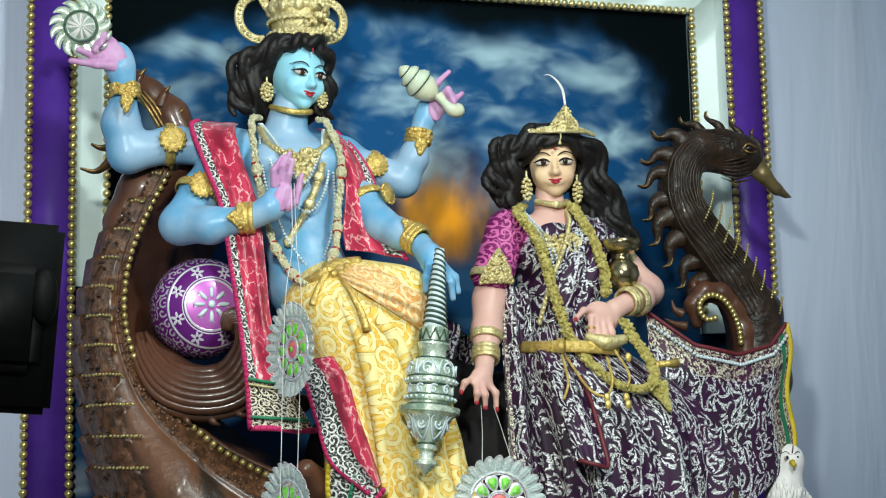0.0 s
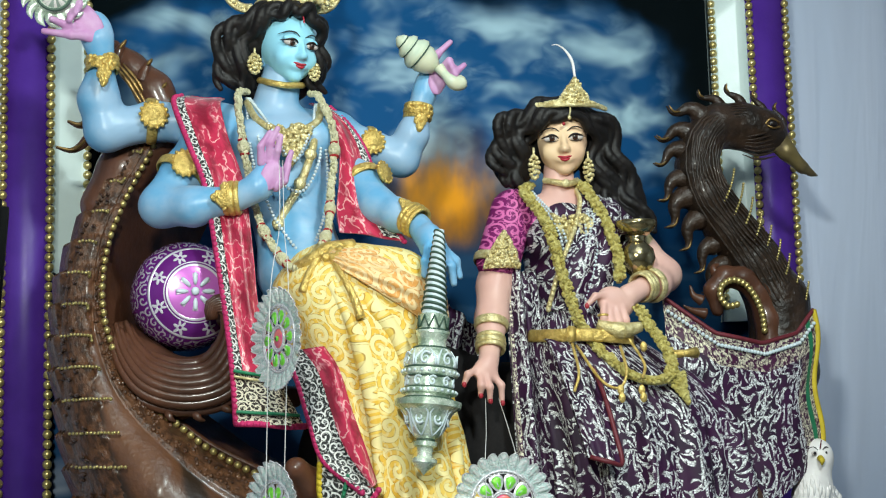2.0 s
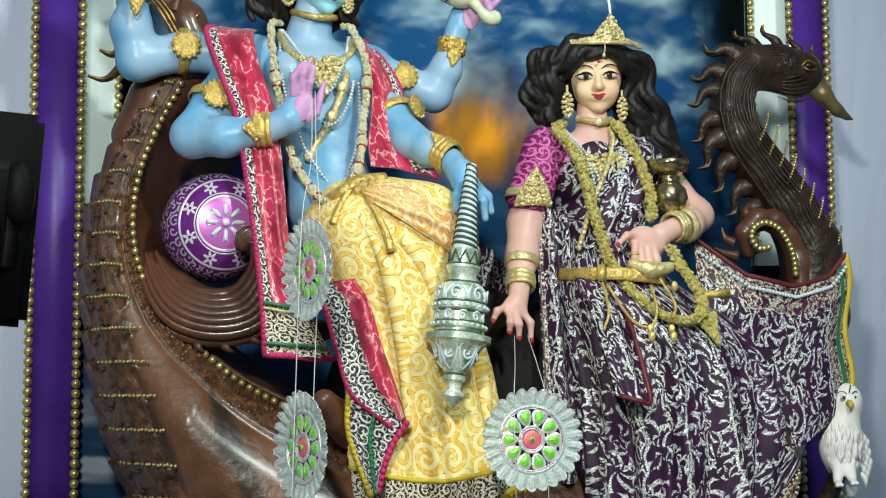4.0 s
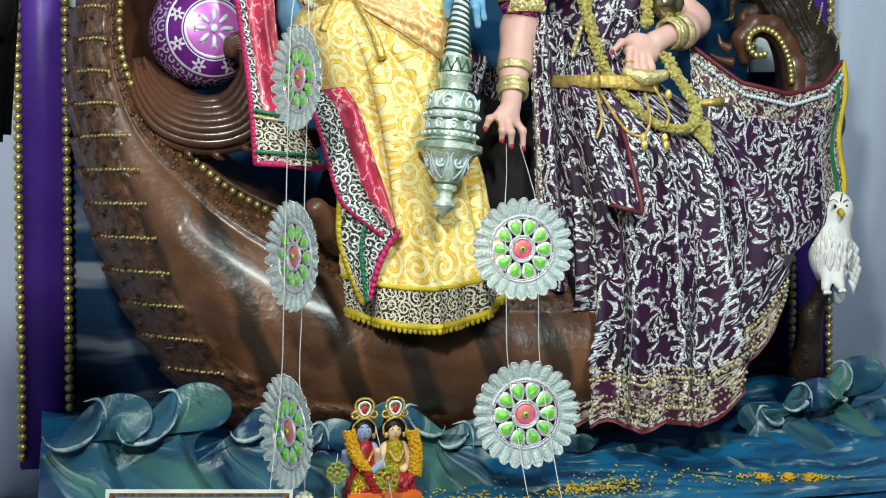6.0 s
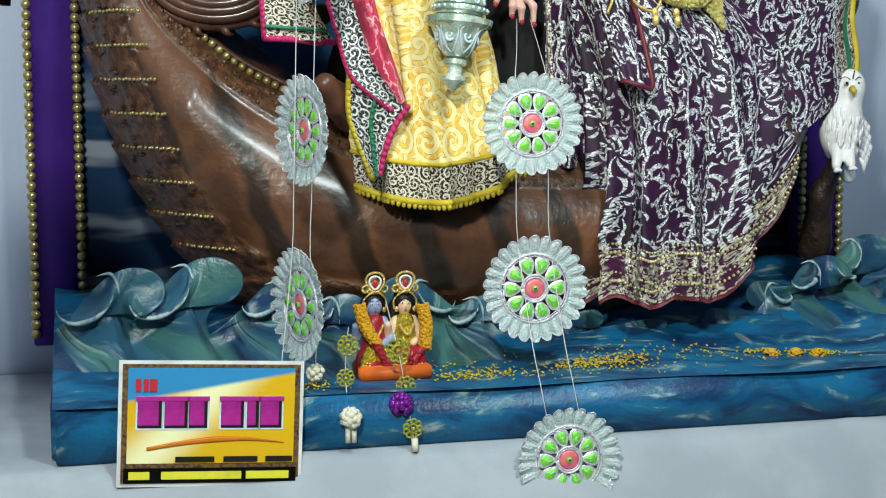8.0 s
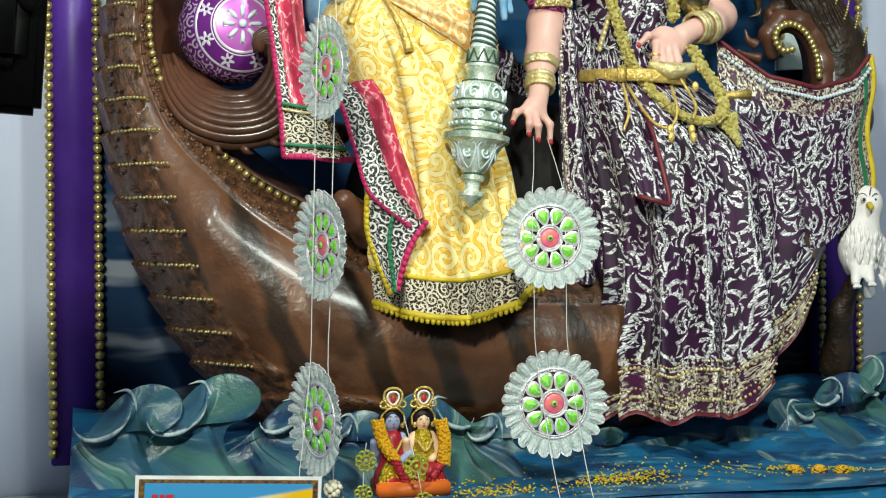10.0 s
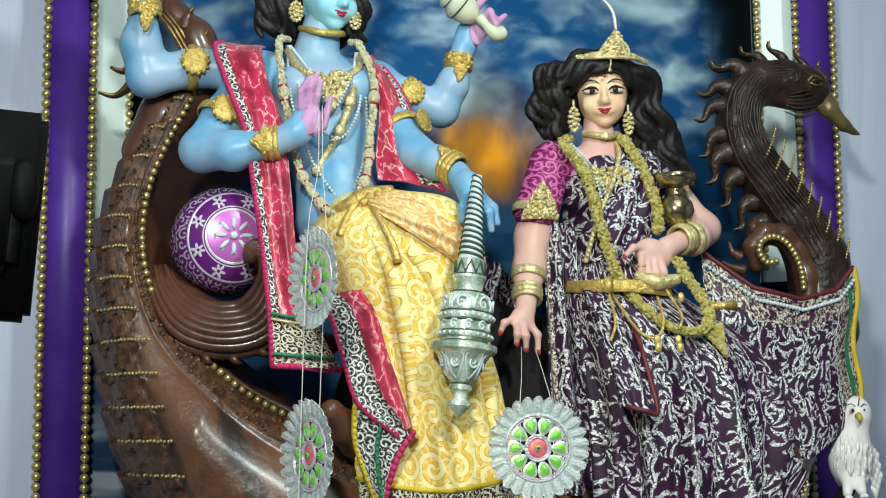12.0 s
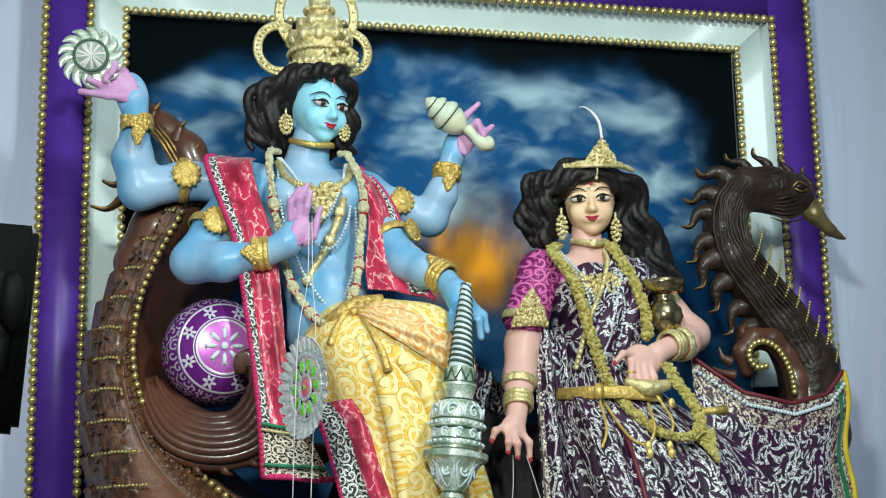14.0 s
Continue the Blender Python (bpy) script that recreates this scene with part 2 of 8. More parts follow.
# ---- materials ----
class Nodes:
    def __init__(self, name):
        self.mat = bpy.data.materials.new(name)
        self.mat.use_nodes = True
        self.nt = self.mat.node_tree
        self.bsdf = self.nt.nodes["Principled BSDF"]
        self.bsdf.inputs["Specular IOR Level"].default_value = 0.4

    def node(self, kind, links=(), operation="", data_type="", voronoi_dimensions="", interpolation_type=""):
        n = self.nt.nodes.new(kind)
        if operation:
            n.operation = operation
        if data_type:
            n.data_type = data_type
        if voronoi_dimensions:
            n.voronoi_dimensions = voronoi_dimensions
        if interpolation_type:
            n.interpolation_type = interpolation_type
        for k, v in (links.items() if links else ()):
            if isinstance(v, bpy.types.NodeSocket):
                self.nt.links.new(v, n.inputs[k])
            else:
                n.inputs[k].default_value = v
        return n

    def math(self, op, a, b=0.0, c=0.0):
        return self.node("ShaderNodeMath", {0: a, 1: b, 2: c}, operation=op).outputs[0]

    def step(self, x, lo, hi):
        return self.node("ShaderNodeMapRange", {0: x, 1: lo, 2: hi}, interpolation_type="SMOOTHSTEP").outputs[0]

    def mix(self, f, a, b):
        n = self.node("ShaderNodeMix", data_type="RGBA")
        for s, v in ((n.inputs[0], f), (n.inputs[6], a), (n.inputs[7], b)):
            if isinstance(v, bpy.types.NodeSocket):
                self.nt.links.new(v, s)
            else:
                s.default_value = (*v, 1) if isinstance(v, tuple) and len(v) == 3 else v
        return n.outputs[2]

    def place(self):
        return self.node("ShaderNodeTexCoord").outputs["Object"]

    def uv(self):
        return self.node("ShaderNodeTexCoord").outputs["UV"]

    def noise(self, vec, scale, detail=4, rough=0.55, out=0):
        return self.node("ShaderNodeTexNoise", {"Vector": vec, "Scale": scale, "Detail": detail, "Roughness": rough}).outputs[out]

    def warp(self, vec, scale, amount):
        n = self.noise(vec, scale, 2, out=1)
        s = self.node("ShaderNodeVectorMath", {0: n, 1: (0.5, 0.5, 0.5)}, operation="SUBTRACT").outputs[0]
        m = self.node("ShaderNodeVectorMath", {0: s, "Scale": amount}, operation="SCALE").outputs[0]
        return self.node("ShaderNodeVectorMath", {0: vec, 1: m}, operation="ADD").outputs[0]

    def scrolls(self, vec, scale, turns=2.2, lo=0.1, hi=0.5, loose=0.75):
        """Curling tendrils, one coil round each cell."""
        v = self.node("ShaderNodeTexVoronoi", {"Vector": vec, "Scale": scale, "Randomness": loose}, voronoi_dimensions="2D")
        d = self.node("ShaderNodeVectorMath", {0: vec, 1: v.outputs["Position"]}, operation="SUBTRACT").outputs[0]
        x = self.node("ShaderNodeSeparateXYZ", {0: d})
        ang = self.math("ARCTAN2", x.outputs[1], x.outputs[0])
        c = self.node("ShaderNodeSeparateColor", {0: v.outputs["Color"]})
        turn = self.math("MULTIPLY", c.outputs[0], 6.28)
        way = self.math("SUBTRACT", self.math("MULTIPLY", self.math("GREATER_THAN", c.outputs[1], 0.5), 2.0), 1.0)
        ph = self.math("ADD", self.math("MULTIPLY", ang, way), self.math("ADD", turn, self.math("MULTIPLY", v.outputs["Distance"], turns * 6.28)))
        return self.step(self.math("SINE", ph), lo, hi)

    def sprays(self, vec, scale, n=7.0, curl=9.0, lo=0.3, hi=0.6, fan=-0.1, loose=0.7):
        """Fans of curved strokes, one spray in each cell."""
        v = self.node("ShaderNodeTexVoronoi", {"Vector": vec, "Scale": scale, "Randomness": loose}, voronoi_dimensions="2D")
        d = self.node("ShaderNodeVectorMath", {0: vec, 1: v.outputs["Position"]}, operation="SUBTRACT").outputs[0]
        x = self.node("ShaderNodeSeparateXYZ", {0: d})
        c = self.node("ShaderNodeSeparateColor", {0: v.outputs["Color"]})
        turn = self.math("MULTIPLY", c.outputs[0], 6.28)
        way = self.math("SUBTRACT", self.math("MULTIPLY", self.math("GREATER_THAN", c.outputs[1], 0.5), 2.0), 1.0)
        r = v.outputs["Distance"]
        swept = self.math("ADD", self.math("ADD", self.math("ARCTAN2", x.outputs[1], x.outputs[0]), turn), self.math("MULTIPLY", self.math("MULTIPLY", r, curl / n), way))
        ray = self.step(self.math("COSINE", self.math("MULTIPLY", swept, n)), lo, hi)
        part_fan = self.step(self.math("COSINE", swept), fan - 0.1, fan + 0.1)
        return self.math("MULTIPLY", self.math("MULTIPLY", ray, part_fan), self.math("MULTIPLY", self.step(r, 0.05, 0.09), self.step(r, 0.62, 0.50)))

    def bump(self, height, strength=0.3, distance=0.004):
        n = self.node("ShaderNodeBump", {"Height": height, "Strength": strength, "Distance": distance})
        self.nt.links.new(n.outputs[0], self.bsdf.inputs["Normal"])

    def set(self, colour=None, rough=None, metal=None, **more):
        for k, v in {"Base Color": colour, "Roughness": rough, "Metallic": metal, **more}.items():
            if v is None:
                continue
            if isinstance(v, bpy.types.NodeSocket):
                self.nt.links.new(v, self.bsdf.inputs[k])
            else:
                self.bsdf.inputs[k].default_value = (*v, 1) if isinstance(v, tuple) and len(v) == 3 else v
        return self.mat


def plain(name, a, b=None, rough=0.5, metal=0.0, scale=14, bump=0.15, fine=120, coat=0.0, depth=0.002):
    """Two tones mottled into one another, with a fine relief."""
    n = Nodes(name)
    b = b or tuple(c * 0.78 for c in a)
    p = n.place()
    big = n.noise(p, scale, 5)
    small = n.noise(p, fine, 3)
    col = n.mix(n.step(big, 0.35, 0.65), a, b)
    r = n.math("ADD", n.math("MULTIPLY", small, 0.2), rough - 0.1)
    n.bump(n.math("ADD", small, big), bump, depth)
    n.set(col, r, metal)
    if coat:
        n.set(**{"Coat Weight": coat, "Coat Roughness": 0.12})
    return n.mat


def cloth(name, ground, motif, scale, turns=2.2, metal=0.0, second=None, lo=0.1, hi=0.5, warp=0.02, rough=0.6, sparkle=False, filler=0.8, outline=None):
    """A fabric with raised curling embroidery, small curls between the large ones, and a drawn outline where it has one."""
    n = Nodes(name)
    uv = n.uv()
    w = n.warp(uv, 9, warp)
    s = n.scrolls(w, scale, turns, lo, hi)
    t = n.scrolls(n.node("ShaderNodeVectorMath", {0: w, 1: (3.3, 1.7, 0)}, operation="ADD").outputs[0], scale * 2.1, turns * 0.6, lo + 0.3, hi + 0.3)
    mask = n.math("MAXIMUM", s, n.math("MULTIPLY", t, filler))
    if sparkle:
        grain = n.node("ShaderNodeTexVoronoi", {"Vector": uv, "Scale": 170.0}, voronoi_dimensions="2D")
        gate = n.step(n.noise(uv, 22, 2), 0.37, 0.43)
        mask = n.math("MULTIPLY", n.math("MULTIPLY", mask, gate), n.step(grain.outputs["Distance"], 0.72, 0.5))
        tone = n.node("ShaderNodeSeparateColor", {0: grain.outputs["Color"]}).outputs[0]
        motif = n.mix(tone, motif, tuple(c * 0.3 for c in motif))
    tint = n.mix(n.step(n.noise(uv, 7, 3), 0.35, 0.65), ground, second or tuple(c * 0.7 for c in ground))
    if outline:
        rim = n.scrolls(w, scale, turns, lo - 0.35, lo - 0.05)
        tint = n.mix(n.math("MULTIPLY", rim, 0.8), tint, outline)
    n.set(n.mix(mask, tint, motif), rough, n.math("MULTIPLY", mask, metal))
    weave = n.noise(uv, 420, 2)
    n.bump(n.math("ADD", mask, n.math("MULTIPLY", weave, 0.3)), 0.5, 0.003)
    return n.mat


def sequin_cloth(name, ground, second, thread):
    """Dark satin with sprays and stems of glittering sequins."""
    n = Nodes(name)
    uv = n.uv()
    w = n.warp(n.warp(uv, 5, 0.05), 22, 0.008)
    tall = n.node("ShaderNodeVectorMath", {0: w, 1: (1.0, 0.72, 1.0)}, operation="MULTIPLY").outputs[0]
    away = n.node("ShaderNodeVectorMath", {0: tall, 1: (3.3, 1.7, 0)}, operation="ADD").outputs[0]
    big = n.sprays(tall, 14.5, 7.0, 11.0, 0.20, 0.50, -0.45)
    small = n.sprays(away, 27, 5.0, 7.0, 0.25, 0.55, -0.4)
    x = n.node("ShaderNodeSeparateXYZ", {0: n.warp(uv, 6, 0.10)}).outputs[0]
    stem = n.math("ABSOLUTE", n.math("SUBTRACT", n.math("FRACT", n.math("MULTIPLY", x, 8.0)), 0.5))
    mask = n.math("MAXIMUM", n.math("MAXIMUM", big, n.math("MULTIPLY", small, 0.9)), n.step(stem, 0.035, 0.018))
    grain = n.node("ShaderNodeTexVoronoi", {"Vector": uv, "Scale": 210.0}, voronoi_dimensions="2D")
    mask = n.math("MULTIPLY", mask, n.step(grain.outputs["Distance"], 0.75, 0.47))
    tone = n.node("ShaderNodeSeparateColor", {0: grain.outputs["Color"]}).outputs[0]
    glint = n.mix(n.step(tone, 0.25, 0.8), tuple(c * 0.55 for c in thread), thread)
    tint = n.mix(n.step(n.noise(uv, 7, 3), 0.35, 0.65), ground, second)
    n.bump(n.math("ADD", mask, n.math("MULTIPLY", n.noise(uv, 420, 2), 0.3)), 0.6, 0.003)
    return n.set(n.mix(mask, tint, glint), n.math("SUBTRACT", 0.62, n.math("MULTIPLY", mask, 0.34)), n.math("MULTIPLY", mask, 0.08))


def satin(name, deep, mid, light):
    """Tie-dyed satin: pale veins and dark pools drawn out along the cloth; the veins also paint in highlights."""
    n = Nodes(name)
    uv = n.uv()
    st = n.node("ShaderNodeVectorMath", {0: n.warp(uv, 14, 0.035), 1: (1.0, 0.55, 1.0)}, operation="MULTIPLY").outputs[0]
    a = n.noise(st, 17, 4, 0.6)
    b = n.noise(st, 31, 3, 0.5)
    col = n.mix(n.step(a, 0.36, 0.58), deep, mid)
    # pale dye lines that double as the satin's bright sheen, put into the colour
    sheen_vein = n.step(n.math("ABSOLUTE", n.math("SUBTRACT", b, 0.5)), 0.035, 0.008)
    col = n.mix(n.math("MULTIPLY", sheen_vein, n.step(a, 0.42, 0.6)), col, light)
    n.bump(n.math("ADD", a, n.math("MULTIPLY", n.noise(uv, 300, 2), 0.1)), 0.55, 0.010)
    return n.set(col, 0.24, 0.0, **{"Sheen Weight": 0.3})


PURPLE = plain("purple_paint", (0.085, 0.026, 0.30), (0.060, 0.016, 0.22), 0.42, scale=5)
CREAM = plain("cream_paint", (0.66, 0.78, 0.75), (0.60, 0.71, 0.69), 0.32, scale=4)
GOLDBEAD = plain("gold_bead", (0.70, 0.58, 0.26), (0.50, 0.40, 0.15), 0.32, 0.7, scale=30)
BROWN = plain("brown_lacquer", (0.120, 0.047, 0.025), (0.068, 0.029, 0.017), 0.36, scale=9, bump=0.4, fine=60, coat=0.3, depth=0.004)
DARKBROWN = plain("dark_brown_relief", (0.140, 0.060, 0.027), (0.045, 0.020, 0.010), 0.42, scale=40, bump=0.9, fine=60, coat=0.15, depth=0.006)
BRONZE = plain("gilt_edge", (0.30, 0.19, 0.06), (0.16, 0.09, 0.03), 0.36, 0.6, scale=30)
GOLD = plain("gilt_jewellery", (0.84, 0.62, 0.20), (0.60, 0.40, 0.10), 0.34, 0.55, scale=60, bump=0.9, fine=150, depth=0.005)
PALEGOLD = plain("pale_gilt", (0.86, 0.76, 0.42), (0.62, 0.50, 0.22), 0.36, 0.5, scale=60, bump=0.8, fine=160, depth=0.005)
BLUESKIN = plain("sky_blue_enamel", (0.13, 0.39, 0.64), (0.33, 0.50, 0.68), 0.36, scale=7, bump=0.05)
BLUEFACE = plain("pale_blue_enamel", (0.36, 0.76, 0.86), (0.31, 0.68, 0.84), 0.42, scale=6, bump=0.04)
MAUVE = plain("mauve_enamel", (0.55, 0.26, 0.50), (0.62, 0.36, 0.58), 0.45, scale=20, bump=0.05)
PINKSKIN = plain("rose_enamel", (0.80, 0.50, 0.42), (0.74, 0.43, 0.37), 0.42, scale=6, bump=0.05)
PALEFACE = plain("ivory_enamel", (0.88, 0.63, 0.38), (0.84, 0.53, 0.34), 0.42, scale=6, bump=0.04)
HAIR = plain("black_hair_paint", (0.010, 0.007, 0.006), (0.005, 0.004, 0.004), 0.55, scale=30, bump=0.2, fine=90, depth=0.003)
HAIR.node_tree.nodes["Principled BSDF"].inputs["Specular IOR Level"].default_value = 0.38
EYEWHITE = plain("eye_white", (0.62, 0.56, 0.52), rough=0.35, bump=0.0)
INK = plain("black_line_paint", (0.012, 0.008, 0.007), rough=0.4, bump=0.0)
IRIS = plain("brown_iris", (0.060, 0.022, 0.010), rough=0.3, bump=0.0)
LIP = plain("red_lip_paint", (0.50, 0.035, 0.055), rough=0.4, bump=0.0)
WHITE = plain("white_paint", (0.90, 0.87, 0.84), (0.82, 0.78, 0.76), 0.5, scale=25, bump=0.2, depth=0.003)
PEACH = cloth("peach_brocade", (0.82, 0.36, 0.08), (0.92, 0.68, 0.36), 15, 2.7, second=(0.84, 0.52, 0.20), lo=0.1, hi=0.3, warp=0.018, filler=0.6, outline=(0.50, 0.22, 0.05))
DHOTI = cloth("yellow_brocade", (0.86, 0.50, 0.050), (0.95, 0.81, 0.38), 15, 2.7, second=(0.90, 0.62, 0.12), lo=0.0, hi=0.2, warp=0.018, filler=0.6, outline=(0.42, 0.21, 0.03))
HEM = cloth("dark_brocade_border", (0.030, 0.014, 0.010), (0.78, 0.72, 0.56), 36, 2.6, lo=0.35, hi=0.55, warp=0.006, filler=0.9)
SHAWL = satin("crimson_satin", (0.26, 0.008, 0.030), (0.60, 0.030, 0.085), (0.92, 0.50, 0.50))
SARI = sequin_cloth("purple_sequin_sari", (0.040, 0.004, 0.040), (0.016, 0.002, 0.020), (0.95, 0.97, 0.97))
SARIHEM = cloth("silver_sequin_border", (0.07, 0.012, 0.05), (0.92, 0.86, 0.66), 34, 1.4, 0.2, lo=-0.1, hi=0.15, warp=0.006, sparkle=True, rough=0.4)
BLOUSE = cloth("magenta_blouse", (0.22, 0.008, 0.13), (0.72, 0.16, 0.42), 26, 2.0, lo=0.35, hi=0.6, warp=0.01)
GREEN = plain("green_ribbon", (0.02, 0.22, 0.10), rough=0.4, bump=0.3)
YELLOW = plain("yellow_braid", (0.70, 0.52, 0.03), rough=0.55, bump=0.8, fine=200, depth=0.004)
PINK = plain("hot_pink_braid", (0.66, 0.03, 0.16), rough=0.55, bump=0.8, fine=200, depth=0.004)
MAROON = plain("maroon_piping", (0.16, 0.02, 0.03), rough=0.5, bump=0.5)
SILVERGREEN = plain("silver_green_metal_paint", (0.82, 0.90, 0.76), (0.32, 0.44, 0.32), 0.26, 0.4, scale=26, bump=0.2)
DARKGREEN = plain("dark_green_line", (0.05, 0.10, 0.07), rough=0.4)
BRASS = plain("polished_brass", (0.55, 0.46, 0.26), (0.42, 0.33, 0.16), 0.16, 0.95, scale=9, bump=0.05)
PEARL = plain("pearl", (0.70, 0.80, 0.84), rough=0.22, bump=0.0)
GARLAND = plain("cream_flower_garland", (0.80, 0.76, 0.52), (0.70, 0.66, 0.40), 0.75, scale=80, bump=1.0, fine=160, depth=0.008)
TINSEL = plain("gold_tinsel_garland", (0.86, 0.76, 0.28), (0.62, 0.50, 0.12), 0.45, 0.12, scale=90, bump=1.0, fine=180, depth=0.01)
BLACK = plain("black_plastic", (0.0012, 0.0015, 0.0015), (0.002, 0.0022, 0.0022), 0.6, scale=20)
SWAN = plain("dark_carved_swan", (0.038, 0.020, 0.011), (0.013, 0.008, 0.005), 0.46, scale=14, bump=0.9, fine=38, coat=0.1, depth=0.008)
BLACK.node_tree.nodes["Principled BSDF"].inputs["Specular IOR Level"].default_value = 0.08
STRING = plain("white_thread", (0.75, 0.74, 0.72), rough=0.7, bump=0.0)


# ---- object helpers ----
def thing(name, at, label, category, group="", kind=""):
    """An Empty at the thing's base."""
    ob = new(name)
    ob.location = at
    ob.empty_display_size = 0.05
    return tagged(ob, label, category, group, kind)


def spot(ob):
    return np.array(ob.location) + (spot(ob.parent) if ob.parent else 0)


def part(name, mesh, mats, parent, label="", kind=""):
    """One mesh under a thing or a part; its shape is given in the world."""
    mats = mats if isinstance(mats, (list, tuple)) else [mats]
    lo, hi = mesh.bounds()
    at = np.array(((lo[0] + hi[0]) / 2, (lo[1] + hi[1]) / 2, lo[2]))
    ob = new(name, mesh.data(name, mats, at))
    ob.parent = parent
    ob.location = at - spot(parent)
    return tagged(ob, label, kind=kind)


def solid(name, mesh, mats, label, category, group="", kind=""):
    """A thing that is one mesh."""
    mats = mats if isinstance(mats, (list, tuple)) else [mats]
    lo, hi = mesh.bounds()
    at = np.array(((lo[0] + hi[0]) / 2, (lo[1] + hi[1]) / 2, lo[2]))
    ob = new(name, mesh.data(name, mats, at))
    ob.location = at
    return tagged(ob, label, category, group, kind)


def one(piece, slot=0, flat=False):
    return Mesh().add(piece, slot, flat)


# ---- the setting ----
def wall_paint():
    n = Nodes("pale_blue_cloth")
    p = n.place()
    st = n.node("ShaderNodeVectorMath", {0: p, 1: (1.0, 1.0, 0.16)}, operation="MULTIPLY").outputs[0]
    big = n.noise(n.warp(st, 1.2, 0.6), 1.6, 3)
    ridge = n.noise(n.warp(st, 2, 0.5), 7, 3)
    col = n.mix(n.step(big, 0.3, 0.7), (0.53, 0.62, 0.78), (0.62, 0.67, 0.81))
    n.bump(n.math("ADD", big, n.math("MULTIPLY", ridge, 0.4)), 0.4, 0.05)
    return n.set(col, 0.7)


WALL = wall_paint()
DRAPE = plain("white_stage_cloth", (0.41, 0.44, 0.48), (0.35, 0.38, 0.42), 0.75, scale=6, bump=0.3)
HALL = plain("grey_hall_floor", (0.32, 0.31, 0.30), (0.24, 0.23, 0.22), 0.6, scale=5)
CEIL = plain("pale_ceiling_cloth", (0.62, 0.66, 0.74), rough=0.8, scale=3)

solid("wall_back", one(block((0.3, 0.20, 1.35), (7.4, 0.12, 4.4), 0)), WALL, "pale blue fabric-covered wall behind the tableau", "wall", kind="structure")
solid("wall_left", one(block((-3.46, -3.2, 1.35), (0.12, 6.68, 4.4), 0)), WALL, "pale blue fabric-covered side wall", "wall", kind="structure")
solid("wall_right", one(block((4.06, -3.2, 1.35), (0.12, 6.68, 4.4), 0)), WALL, "pale blue fabric-covered side wall", "wall", kind="structure")
solid("wall_front", one(block((0.3, -6.6, 1.35), (7.4, 0.12, 4.4), 0)), WALL, "plain pale blue wall facing the tableau", "wall", kind="structure")
solid("ceiling", one(block((0.3, -3.2, 3.6), (7.64, 6.92, 0.1), 0)), CEIL, "pale cloth ceiling over the hall", "ceiling", kind="structure")
solid("floor", one(block((0.3, -3.2, -0.81), (7.64, 6.92, 0.1), 0)), HALL, "grey hall floor below the stage", "floor", kind="structure")


def stage_skin(u, v):
    x = -3.35 + u * 7.3
    y = np.interp(v, [0, 0.45, 0.5, 1], [0.13, -1.02, -1.06, -1.50])
    z = np.interp(v, [0, 0.45, 0.5, 1], [0.040, 0.040, 0.028, -0.755])
    ripple = 0.006 * np.sin(9 * x + 3 * v) + 0.004 * np.sin(23 * x + 8 * v)
    return x, y, z + ripple * (v > 0.47) - 0.002


solid("stage_cloth", one(sheet(stage_skin, 240, 60)), DRAPE, "white cloth draped over the low stage front", "stage cloth", kind="structure")


